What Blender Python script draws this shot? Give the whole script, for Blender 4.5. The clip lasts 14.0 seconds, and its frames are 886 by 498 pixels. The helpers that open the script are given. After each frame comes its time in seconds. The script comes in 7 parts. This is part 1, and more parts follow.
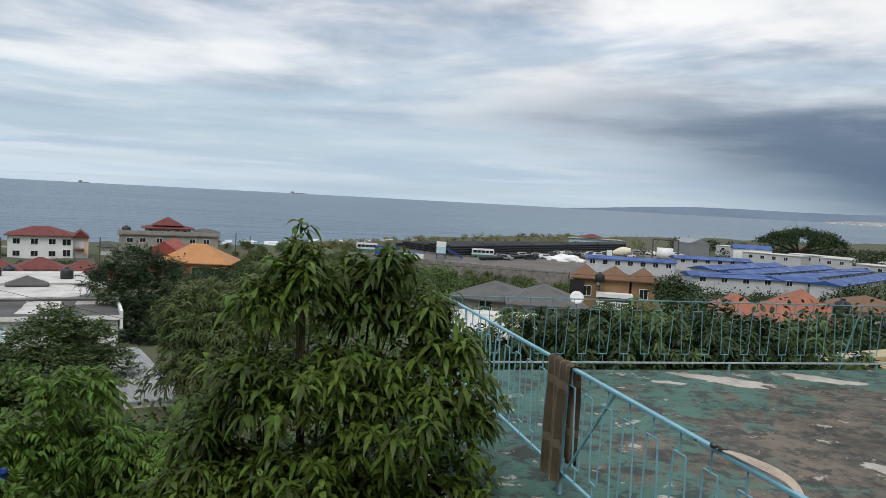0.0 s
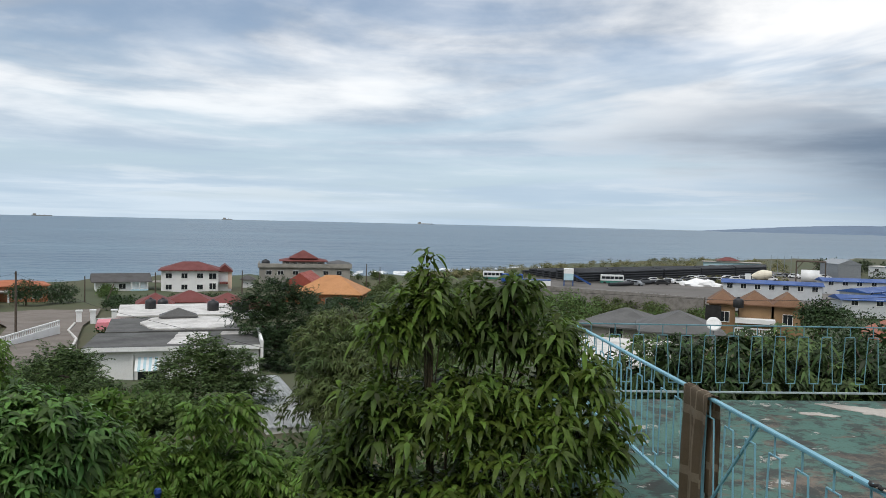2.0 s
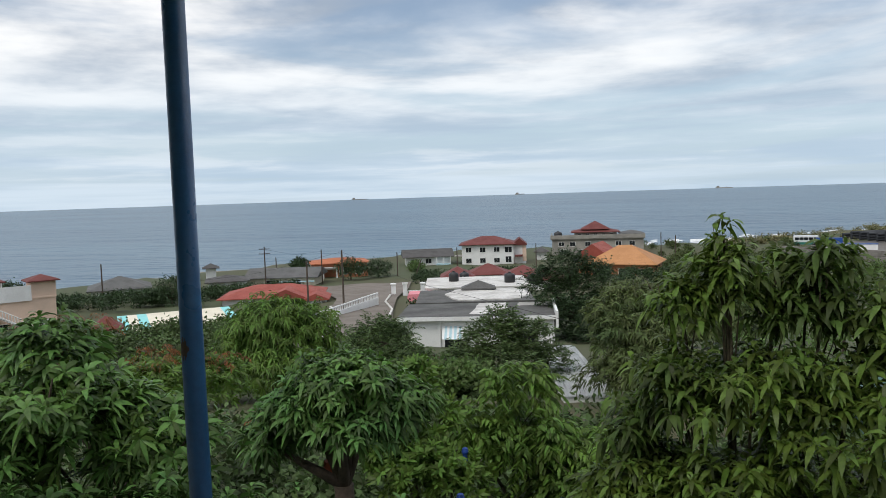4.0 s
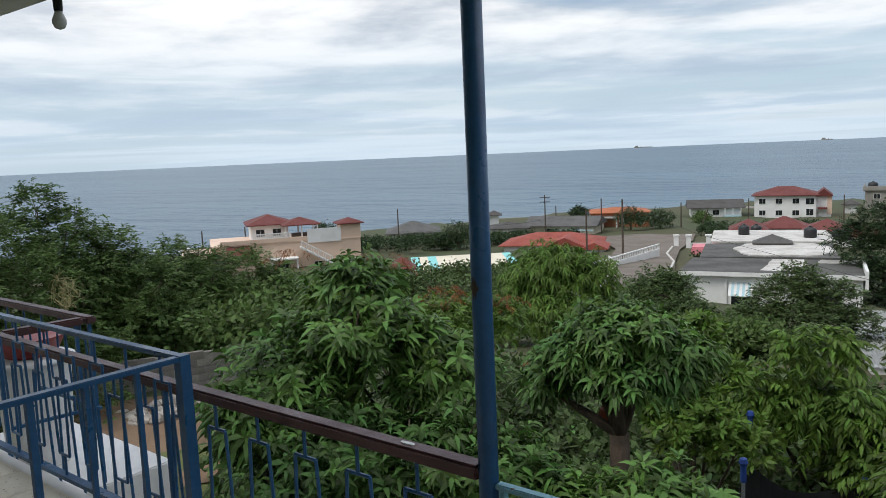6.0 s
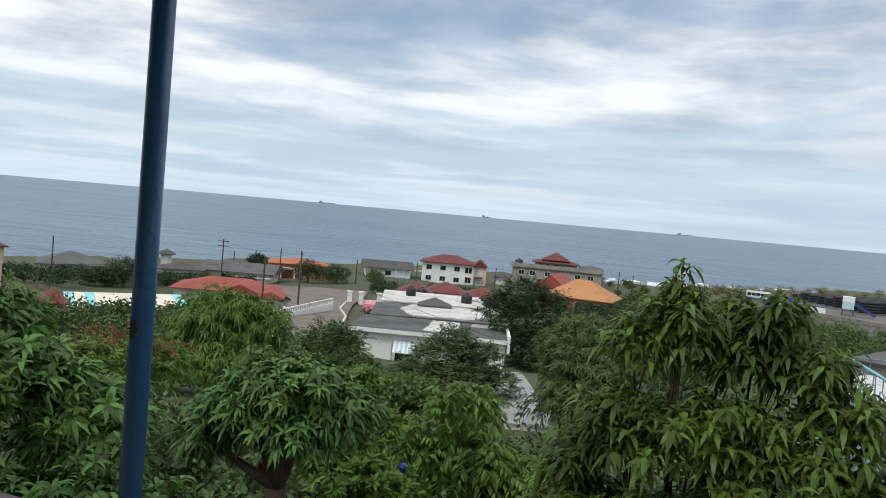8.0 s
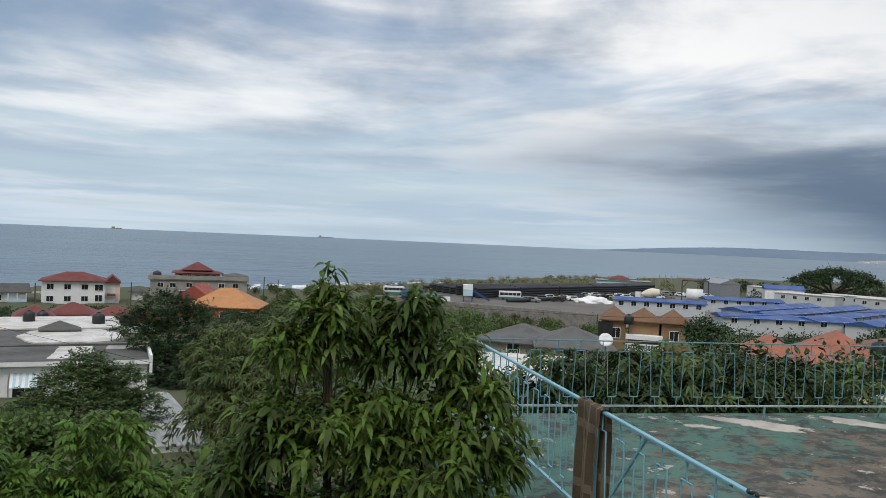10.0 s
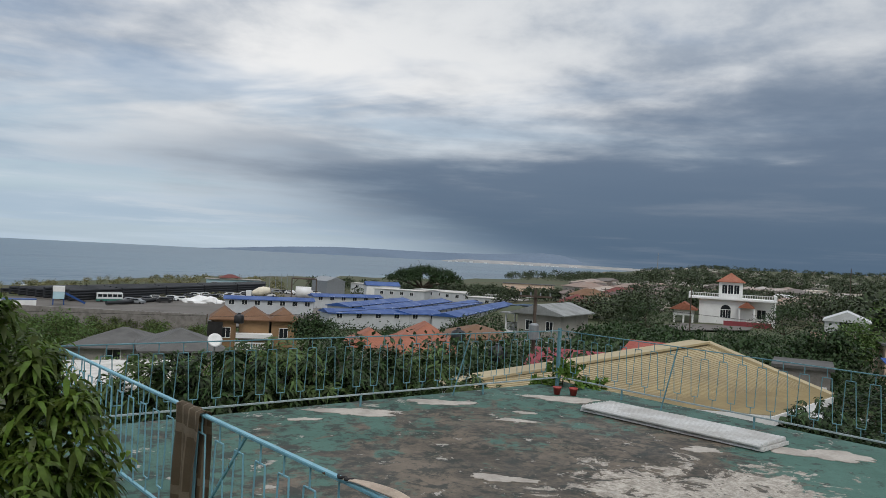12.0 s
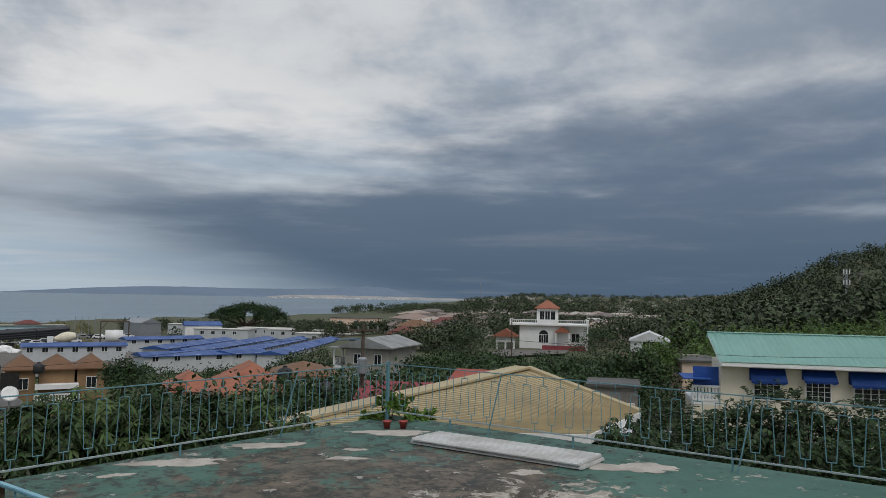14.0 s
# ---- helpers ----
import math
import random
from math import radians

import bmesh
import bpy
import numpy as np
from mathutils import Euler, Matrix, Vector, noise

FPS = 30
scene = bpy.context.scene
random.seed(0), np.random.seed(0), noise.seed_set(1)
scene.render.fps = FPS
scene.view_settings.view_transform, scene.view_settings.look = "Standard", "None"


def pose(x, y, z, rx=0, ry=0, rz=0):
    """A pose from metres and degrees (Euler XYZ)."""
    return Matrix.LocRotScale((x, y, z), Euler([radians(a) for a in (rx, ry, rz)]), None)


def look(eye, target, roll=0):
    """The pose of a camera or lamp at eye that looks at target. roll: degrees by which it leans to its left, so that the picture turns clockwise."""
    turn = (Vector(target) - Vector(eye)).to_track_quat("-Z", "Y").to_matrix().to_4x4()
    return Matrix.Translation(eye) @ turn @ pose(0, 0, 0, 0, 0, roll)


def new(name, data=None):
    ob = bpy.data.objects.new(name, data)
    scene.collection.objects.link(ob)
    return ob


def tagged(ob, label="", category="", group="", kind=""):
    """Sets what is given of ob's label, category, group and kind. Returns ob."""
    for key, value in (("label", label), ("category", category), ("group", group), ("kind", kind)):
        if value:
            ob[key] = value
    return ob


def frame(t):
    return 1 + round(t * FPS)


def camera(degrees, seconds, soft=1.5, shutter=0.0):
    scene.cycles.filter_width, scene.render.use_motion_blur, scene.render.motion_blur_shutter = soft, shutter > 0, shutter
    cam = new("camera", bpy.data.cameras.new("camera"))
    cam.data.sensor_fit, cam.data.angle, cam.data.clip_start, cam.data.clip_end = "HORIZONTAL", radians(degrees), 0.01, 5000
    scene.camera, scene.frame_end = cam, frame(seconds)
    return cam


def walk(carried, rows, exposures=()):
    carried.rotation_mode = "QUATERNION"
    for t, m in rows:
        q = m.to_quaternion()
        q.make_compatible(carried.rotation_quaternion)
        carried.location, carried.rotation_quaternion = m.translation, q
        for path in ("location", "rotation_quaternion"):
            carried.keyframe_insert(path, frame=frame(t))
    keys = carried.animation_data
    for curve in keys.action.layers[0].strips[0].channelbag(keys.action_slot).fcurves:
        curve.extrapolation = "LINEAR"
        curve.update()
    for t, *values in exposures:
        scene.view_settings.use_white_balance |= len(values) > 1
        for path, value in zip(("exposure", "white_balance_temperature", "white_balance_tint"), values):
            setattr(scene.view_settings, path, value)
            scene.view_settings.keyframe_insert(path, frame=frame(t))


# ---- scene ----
# ---- camera ----
# World: x along the veranda, y towards the sea, z up from sea level; the eye stands about 20 m above the sea.
EYE = Vector((0.0, 0.0, 20.0))
PATH = [
    (0.0, -0.028, -0.002, 20.005, -3.80, -3.06, -12.99), (0.5, -0.021, 0.000, 20.008, -3.69, -1.55, -6.49),
    (1.0, -0.024, 0.003, 20.007, -2.03, -1.71, -5.12), (1.5, -0.021, 0.003, 20.003, -1.96, -1.53, -4.17),
    (2.0, -0.017, 0.004, 20.002, -2.07, -1.33, -3.63), (2.5, -0.019, 0.004, 20.001, -2.05, -1.38, -3.10),
    (3.0, -0.027, 0.007, 19.998, -2.55, -0.64, 1.82), (3.5, 0.016, 0.022, 20.004, -3.68, 1.05, 11.70),
    (3.7, 0.015, 0.016, 20.002, -3.95, 1.52, 14.44), (5.8, 0.006, -0.001, 19.996, -6.03, 2.24, 36.10),
    (6.0, 0.002, -0.002, 19.994, -7.16, 2.48, 38.51), (6.5, -0.006, -0.029, 19.990, -9.14, 0.48, 42.05),
    (7.0, -0.013, -0.009, 19.986, -8.67, -0.19, 40.47), (7.5, -0.021, 0.020, 19.978, -6.41, -3.80, 26.32),
    (8.0, -0.002, 0.015, 19.989, -2.88, -5.11, 15.36), (8.5, 0.002, 0.016, 19.989, -2.12, -4.64, 11.15),
    (9.0, -0.040, 0.033, 19.970, -1.16, -3.81, 1.58), (9.2, -0.041, 0.022, 19.976, -0.65, -3.83, -1.21),
    (11.3, 0.032, -0.021, 20.011, -2.41, -0.23, -27.73), (11.5, 0.039, -0.029, 20.009, -1.89, -0.48, -30.67),
    (12.0, 0.031, -0.016, 20.003, 0.59, -2.96, -39.53), (12.5, 0.051, -0.008, 20.005, -0.64, -1.57, -49.17),
    (13.0, 0.045, -0.007, 20.015, -0.43, -1.38, -54.47), (13.5, 0.046, -0.003, 20.015, -0.13, -1.04, -54.60),
    (14.0, 0.044, -0.005, 20.017, 3.55, -1.11, -52.43)]
cam = camera(60.1, 14.0, soft=0.45)
walk(cam, [(t, pose(x, y, z, 90 + p, r, yaw)) for t, x, y, z, p, r, yaw in PATH],
     exposures=[(0.0, 0.0), (0.5, 0.1), (3.5, 0.1), (6.5, 0.17), (7.5, 0.34), (8.2, 0.1), (9.0, 0.0), (11.5, -0.14), (12.5, -0.25), (14.0, -0.42)])

# ---- sky and sun ----
SUN_AZ, SUN_EL = radians(152), radians(54)


def build_world():
    w = bpy.data.worlds.new("overcast_sky")
    scene.world = w
    w.use_nodes = True
    nt = w.node_tree
    N, K = nt.nodes, nt.links
    N.clear()

    def node(kind, **props):
        n = N.new(kind)
        for k, v in props.items():
            if k == "operation":
                n.operation = v
            elif k == "blend_type":
                n.blend_type = v
            elif k == "data_type":
                n.data_type = v
        return n

    def math_(op, a, b=None, c=None):
        n = node("ShaderNodeMath", operation=op)
        for i, v in enumerate((a, b, c)):
            if v is None:
                continue
            if isinstance(v, (int, float)):
                n.inputs[i].default_value = v
            else:
                K.new(v, n.inputs[i])
        return n.outputs[0]

    def ramp(v, lo, hi, a=0.0, b=1.0):
        n = N.new("ShaderNodeMapRange")
        n.interpolation_type = "SMOOTHSTEP"
        K.new(v, n.inputs[0])
        for i, x in enumerate((lo, hi, a, b)):
            n.inputs[i + 1].default_value = x
        return n.outputs[0]

    def mix(f, a, b):
        n = node("ShaderNodeMix", data_type="RGBA")
        for sock, v in ((n.inputs[0], f), (n.inputs[6], a), (n.inputs[7], b)):
            if isinstance(v, tuple):
                sock.default_value = (*v, 1)
            elif isinstance(v, (int, float)):
                sock.default_value = v
            else:
                K.new(v, sock)
        return n.outputs[2]

    co = N.new("ShaderNodeTexCoord")
    sep = N.new("ShaderNodeSeparateXYZ")
    K.new(co.outputs["Generated"], sep.inputs[0])
    x, y, z = sep.outputs
    zc = math_("MAXIMUM", z, 0.0)
    div = math_("ADD", zc, 0.16)
    u, v = math_("MULTIPLY", math_("ARCTAN2", x, y), 2.6), math_("DIVIDE", 1.0, div)

    def clouds(sx, sy, scale, detail, rough, dist, off):
        c = N.new("ShaderNodeCombineXYZ")
        K.new(math_("MULTIPLY_ADD", u, sx, off), c.inputs[0])
        K.new(math_("MULTIPLY", v, sy), c.inputs[1])
        c.inputs[2].default_value = off
        n = N.new("ShaderNodeTexNoise")
        n.inputs["Scale"].default_value, n.inputs["Detail"].default_value = scale, detail
        n.inputs["Roughness"].default_value, n.inputs["Distortion"].default_value = rough, dist
        K.new(c.outputs[0], n.inputs["Vector"])
        return n.outputs[0]

    big = clouds(0.75, 0.9, 0.8, 5, 0.5, 0.1, 3.1)
    fine = clouds(1.05, 1.2, 1.9, 9, 0.55, 0.12, 7.7)
    gaps = clouds(0.5, 1.0, 1.3, 5, 0.55, 0.6, 1.9)
    sky = N.new("ShaderNodeTexSky")
    sky.sky_type, sky.sun_disc = "NISHITA", False
    sky.sun_elevation, sky.sun_rotation = SUN_EL, -SUN_AZ
    blue = N.new("ShaderNodeVectorMath")
    blue.operation = "SCALE"
    K.new(sky.outputs[0], blue.inputs[0])
    blue.inputs[3].default_value = 0.11
    angle = math_("MULTIPLY", math_("ARCTAN2", x, y), 180 / math.pi)
    elev = math_("MULTIPLY", math_("ARCSINE", z), 180 / math.pi)
    thick = math_("MULTIPLY_ADD", fine, 0.55, math_("MULTIPLY", big, 0.6))
    white = mix(ramp(thick, 0.42, 0.70), (0.36, 0.43, 0.53), (1.0, 1.0, 1.0))
    cover = ramp(gaps, 0.36, 0.56, 0.35, 1.0)
    col = mix(cover, blue.outputs[0], white)
    # pale blue haze towards the sea's horizon
    col = mix(ramp(elev, 1.0, 13.0, 0.75, 0.0), col, (0.50, 0.64, 0.77))
    # small bright cumulus above the horizon
    puff = math_("MULTIPLY", ramp(fine, 0.50, 0.62), math_("MULTIPLY", ramp(elev, 0.8, 2.0), ramp(elev, 6.0, 3.0)))
    col = mix(math_("MULTIPLY", puff, 0.25), col, (0.80, 0.84, 0.88))
    # rain cloud over the bay
    dull = math_("MULTIPLY", ramp(angle, 22.0, 70.0), math_("MULTIPLY", ramp(thick, 0.76, 0.50), ramp(math_("MULTIPLY_ADD", math_("ABSOLUTE", math_("SUBTRACT", angle, 54.0)), -0.55, elev), 13.0, 3.0, 0.1, 1.0)))
    col = mix(math_("MULTIPLY", dull, 0.42), col, (0.23, 0.285, 0.37))
    # thinner, brighter cloud above the rain cloud
    thin = math_("MULTIPLY", ramp(elev, 9.0, 17.0), ramp(math_("ABSOLUTE", math_("SUBTRACT", angle, 50.0)), 32.0, 6.0))
    col = mix(math_("MULTIPLY", thin, ramp(fine, 0.30, 0.62, 0.15, 0.75)), col, (0.80, 0.83, 0.86))
    wob = math_("MULTIPLY_ADD", math_("SUBTRACT", fine, 0.5), 42.0, angle)
    wob2 = math_("MULTIPLY_ADD", math_("SUBTRACT", big, 0.5), 14.0, math_("MULTIPLY_ADD", math_("SUBTRACT", fine, 0.5), 9.0, elev))
    base = math_("SUBTRACT", elev, ramp(angle, 20.0, 62.0, 3.5, -4.0))
    side = math_("MULTIPLY", ramp(wob, 8.0, 40.0), ramp(base, -3.0, 4.0))
    storm = math_("MULTIPLY", side, ramp(wob2, 14.0, 7.0))
    grey = mix(ramp(elev, 0.0, 11.0), (0.088, 0.145, 0.225), (0.165, 0.225, 0.320))
    grey = mix(ramp(fine, 0.52, 0.80, 0.0, 0.4), grey, (0.26, 0.30, 0.37))
    col = mix(math_("MULTIPLY", storm, 0.95), col, grey)
    # an overcast sky is brightest overhead
    bg = N.new("ShaderNodeBackground")
    K.new(ramp(elev, 26.0, 52.0, 1.0, 1.7), bg.inputs[1])
    K.new(col, bg.inputs[0])
    out = N.new("ShaderNodeOutputWorld")
    K.new(bg.outputs[0], out.inputs[0])


build_world()
sun = new("sun", bpy.data.lights.new("sun", "SUN"))
sun.data.energy, sun.data.angle, sun.data.color = 1.4, radians(24), (1.0, 0.96, 0.9)
sun.matrix_world = look((200 * math.cos(SUN_EL) * -math.sin(SUN_AZ), 200 * math.cos(SUN_EL) * math.cos(SUN_AZ), 200 * math.sin(SUN_EL)), (0, 0, 0))

# ---- materials ----


def material(name, rgb, rough=0.7, second=None, scale=1.5, fine=30.0, amount=0.5, bump=0.1, metal=0.0, island=0.0, random_=0.0, translucent=0.0, speckle=None, rows=None, coat=0.0):
    """A painted or natural surface: base colour, broad stains, fine grain and relief, in metres."""
    m = bpy.data.materials.new(name)
    m.use_nodes = True
    nt = m.node_tree
    N, K = nt.nodes, nt.links
    p = N["Principled BSDF"]
    p.inputs["Roughness"].default_value, p.inputs["Metallic"].default_value = rough, metal
    p.inputs["Coat Weight"].default_value = coat
    co = N.new("ShaderNodeTexCoord")

    def noise_(s, detail=4, rough_=0.55):
        n = N.new("ShaderNodeTexNoise")
        n.inputs["Scale"].default_value, n.inputs["Detail"].default_value, n.inputs["Roughness"].default_value = s, detail, rough_
        K.new(co.outputs["Object"], n.inputs["Vector"])
        return n.outputs[0]

    def mix(f, a, b, kind="MIX"):
        n = N.new("ShaderNodeMix")
        n.data_type, n.blend_type = "RGBA", kind
        for sock, v in ((n.inputs[0], f), (n.inputs[6], a), (n.inputs[7], b)):
            if isinstance(v, tuple):
                sock.default_value = (*v, 1)
            elif isinstance(v, (int, float)):
                sock.default_value = v
            else:
                K.new(v, sock)
        return n.outputs[2]

    def ramp(v, lo, hi, a=0.0, b=1.0):
        n = N.new("ShaderNodeMapRange")
        n.interpolation_type = "SMOOTHSTEP"
        K.new(v, n.inputs[0])
        for i, x in enumerate((lo, hi, a, b)):
            n.inputs[i + 1].default_value = x
        return n.outputs[0]

    broad, grain = noise_(scale), noise_(fine, 5, 0.65)
    dark = second or tuple(c * 0.6 for c in rgb)
    col = mix(ramp(broad, 0.38, 0.68, 0, amount), rgb, dark)
    col = mix(ramp(grain, 0.35, 0.75, 0, amount * 0.6), col, tuple(c * 0.7 for c in dark))
    if speckle:
        col = mix(ramp(noise_(speckle[0], 2), speckle[1], speckle[1] + 0.06), col, speckle[2])
    if island or random_:
        if island:
            r = N.new("ShaderNodeNewGeometry").outputs["Random Per Island"]
        else:
            r = N.new("ShaderNodeObjectInfo").outputs["Random"]
        hsv = N.new("ShaderNodeHueSaturation")
        K.new(ramp(r, 0, 1, 1 - (island or random_), 1 + (island or random_)), hsv.inputs["Value"])
        h = N.new("ShaderNodeMath")
        h.operation = "MULTIPLY_ADD"
        K.new(r, h.inputs[0])
        h.inputs[1].default_value, h.inputs[2].default_value = 0.03, 0.485
        K.new(h.outputs[0], hsv.inputs["Hue"])
        K.new(col, hsv.inputs["Color"])
        col = hsv.outputs[0]
    height = grain
    if rows:
        wv = N.new("ShaderNodeTexWave")
        wv.bands_direction = rows[0]
        wv.inputs["Scale"].default_value = rows[1]
        wv.inputs["Distortion"].default_value = 0.3
        K.new(co.outputs["Object"], wv.inputs["Vector"])
        col = mix(ramp(wv.outputs[1], 0.0, 0.35, 0.55, 0.0), col, tuple(c * 0.45 for c in rgb))
        height = wv.outputs[1]
    K.new(col, p.inputs["Base Color"])
    K.new(ramp(broad, 0.3, 0.7, max(0.02, rough - 0.1), min(1, rough + 0.1)), p.inputs["Roughness"])
    if bump:
        b = N.new("ShaderNodeBump")
        b.inputs["Strength"].default_value, b.inputs["Distance"].default_value = bump, 0.02
        K.new(height, b.inputs["Height"])
        K.new(b.outputs[0], p.inputs["Normal"])
    if translucent:
        p.inputs["Specular IOR Level"].default_value = 0.22
        t = N.new("ShaderNodeBsdfTranslucent")
        K.new(col, t.inputs["Color"])
        ms = N.new("ShaderNodeMixShader")
        ms.inputs[0].default_value = translucent
        K.new(p.outputs[0], ms.inputs[1])
        K.new(t.outputs[0], ms.inputs[2])
        K.new(ms.outputs[0], N["Material Output"].inputs[0])
    return m


WHITE = material("white_paint", (0.80, 0.80, 0.78), 0.75, (0.58, 0.57, 0.54), 0.5, 9, 0.35)
CREAM = material("cream_paint", (0.72, 0.66, 0.52), 0.75, (0.55, 0.49, 0.38), 0.5, 9, 0.4)
PEACH = material("peach_paint", (0.74, 0.55, 0.42), 0.75, (0.58, 0.43, 0.33), 0.4, 7, 0.4)
GREYWALL = material("grey_render", (0.33, 0.31, 0.27), 0.85, (0.20, 0.19, 0.17), 0.5, 8, 0.6)
BLOCK = material("concrete_block", (0.30, 0.28, 0.25), 0.9, (0.16, 0.15, 0.13), 1.0, 14, 0.7, 0.3, random_=0.2)
BRICK = material("orange_brick_paint", (0.46, 0.17, 0.08), 0.8, (0.30, 0.11, 0.06), 0.6, 12, 0.5)
OCHRE = material("ochre_paint", (0.27, 0.165, 0.08), 0.8, (0.19, 0.115, 0.06), 0.6, 9, 0.4)
PINK = material("pink_metal", (0.70, 0.25, 0.28), 0.6, (0.5, 0.18, 0.2), 0.6, 9, 0.4)
LIGHTBLUE = material("pale_blue_paint", (0.45, 0.64, 0.70), 0.7, (0.33, 0.48, 0.52), 0.6, 9, 0.4)
REDROOF = material("dark_red_roof", (0.15, 0.033, 0.026), 0.75, (0.10, 0.026, 0.02), 0.5, 12, 0.5, 0.4)
REDROOF2 = material("red_tile_roof", (0.34, 0.075, 0.05), 0.75, (0.22, 0.05, 0.036), 0.5, 12, 0.5, 0.5, rows=("Y", 3.0))
ORANGEROOF = material("orange_roof", (0.50, 0.23, 0.085), 0.75, (0.36, 0.17, 0.07), 0.5, 12, 0.4, 0.4, rows=("Z", 5.0))
TILE = material("terracotta_tile", (0.35, 0.125, 0.07), 0.8, (0.22, 0.085, 0.05), 0.6, 12, 0.5, 0.6, rows=("Z", 6.0))
BROWNROOF = material("brown_shingle", (0.19, 0.10, 0.052), 0.85, (0.13, 0.068, 0.036), 0.5, 12, 0.5, 0.3, rows=("Z", 5.0))
GREYROOF = material("grey_shingle", (0.12, 0.117, 0.11), 0.85, (0.075, 0.074, 0.07), 0.5, 10, 0.6, 0.3, rows=("Z", 5.0))
DARKROOF = material("dark_shingle", (0.075, 0.07, 0.066), 0.85, (0.05, 0.045, 0.04), 0.5, 10, 0.5, 0.3)
FLATROOF = material("weathered_flat_roof", (0.105, 0.102, 0.094), 0.9, (0.055, 0.054, 0.05), 0.35, 4, 0.8, 0.2)
SCREED = material("white_screed", (0.62, 0.60, 0.56), 0.85, (0.36, 0.34, 0.31), 0.5, 5, 0.75, 0.1)
BLUEROOF = material("blue_metal_roof", (0.020, 0.075, 0.25), 0.55, (0.016, 0.045, 0.16), 0.3, 8, 0.4, 0.2)
TURQ = material("turquoise_metal_roof", (0.38, 0.64, 0.57), 0.5, (0.29, 0.52, 0.47), 0.4, 8, 0.35, 0.05)
TIN = material("pale_tin_roof", (0.62, 0.63, 0.62), 0.5, (0.40, 0.40, 0.39), 0.6, 9, 0.5, 0.1)
OLDTIN = material("dull_galvanised_roof", (0.27, 0.28, 0.27), 0.6, (0.15, 0.15, 0.14), 0.6, 9, 0.6, 0.1)
YELLOWTIN = material("faded_yellow_metal_roof", (0.42, 0.345, 0.20), 0.7, (0.30, 0.25, 0.16), 0.7, 6, 0.6, 0.1)
GLASS = material("dark_window_glass", (0.02, 0.024, 0.028), 0.08, None, 2, 20, 0.2, 0.0)
DARK = material("near_black", (0.02, 0.019, 0.018), 0.9, None, 2, 20, 0.2, 0.0)
BLACKPLASTIC = material("black_plastic_tank", (0.015, 0.015, 0.016), 0.45, (0.03, 0.03, 0.03), 2, 20, 0.4, 0.0)
PIPES = material("black_pipe", (0.012, 0.013, 0.015), 0.6, (0.04, 0.045, 0.05), 2, 20, 0.5, 0.0)
BLUEAWN = material("blue_canvas", (0.012, 0.07, 0.30), 0.7, (0.008, 0.045, 0.2), 1.5, 25, 0.5, 0.1)
ROOFBLUE_P = material("turquoise_paint", (0.25, 0.62, 0.60), 0.7, (0.2, 0.5, 0.5), 1, 12, 0.3)
STONEWHITE = material("white_balustrade", (0.78, 0.78, 0.76), 0.7, (0.55, 0.55, 0.52), 1, 12, 0.3)
MAROON = material("maroon_wall_paint", (0.26, 0.05, 0.06), 0.8, (0.18, 0.04, 0.045), 0.6, 9, 0.4)
TIMBER = material("weathered_pole_wood", (0.10, 0.075, 0.055), 0.9, (0.06, 0.045, 0.035), 3, 40, 0.6, 0.3)
STEEL = material("galvanised_steel", (0.34, 0.36, 0.37), 0.5, (0.24, 0.25, 0.26), 2, 25, 0.5, 0.1, metal=0.6)
ASPHALT = material("worn_asphalt", (0.18, 0.15, 0.122), 0.92, (0.125, 0.105, 0.085), 0.35, 6, 0.7, 0.2)
KERB = material("whitewashed_kerb", (0.62, 0.60, 0.55), 0.85, (0.35, 0.33, 0.3), 1, 10, 0.6)
SAND = material("beach_sand", (0.36, 0.28, 0.19), 0.95, (0.26, 0.2, 0.13), 0.3, 5, 0.5)
VEHICLE = material("vehicle_white", (0.72, 0.73, 0.72), 0.3, (0.6, 0.6, 0.6), 1, 9, 0.2, 0.0, coat=0.5)
VEHGREEN = material("vehicle_green", (0.05, 0.20, 0.16), 0.3, None, 1, 9, 0.2, 0.0)
RUBBER = material("tyre_rubber", (0.02, 0.02, 0.02), 0.8, None, 4, 40, 0.3, 0.0)
# near paint and timber
RAILBLUE = material("light_blue_rail_paint", (0.20, 0.42, 0.50), 0.5, (0.14, 0.30, 0.36), 3, 40, 0.5, 0.15, speckle=(24, 0.68, (0.12, 0.07, 0.04)))
THINBLUE = material("faded_blue_rail_paint", (0.13, 0.28, 0.32), 0.6, (0.08, 0.18, 0.21), 4, 50, 0.6, 0.15, speckle=(20, 0.66, (0.10, 0.06, 0.04)))
PALERAIL = material("chalky_worn_rail_paint", (0.36, 0.42, 0.42), 0.7, (0.20, 0.27, 0.28), 4, 50, 0.6, 0.15, speckle=(20, 0.66, (0.12, 0.07, 0.05)))
DEEPBLUE = material("deep_blue_gloss_paint", (0.022, 0.105, 0.24), 0.35, (0.014, 0.065, 0.16), 5, 45, 0.5, 0.12, speckle=(9, 0.72, (0.07, 0.05, 0.04)))
BROWNRAIL = material("brown_varnished_timber", (0.105, 0.045, 0.043), 0.42, (0.058, 0.025, 0.024), 4, 60, 0.6, 0.2)
TERRAZZO = material("cream_terrazzo", (0.84, 0.77, 0.63), 0.4, (0.74, 0.66, 0.52), 2, 30, 0.4, 0.05, speckle=(42, 0.64, (0.14, 0.09, 0.06)))
GROUT = material("grey_grout", (0.30, 0.27, 0.23), 0.9)
CABIN = material("prefab_panel", (0.50, 0.52, 0.53), 0.7, (0.38, 0.39, 0.40), 0.5, 9, 0.4)
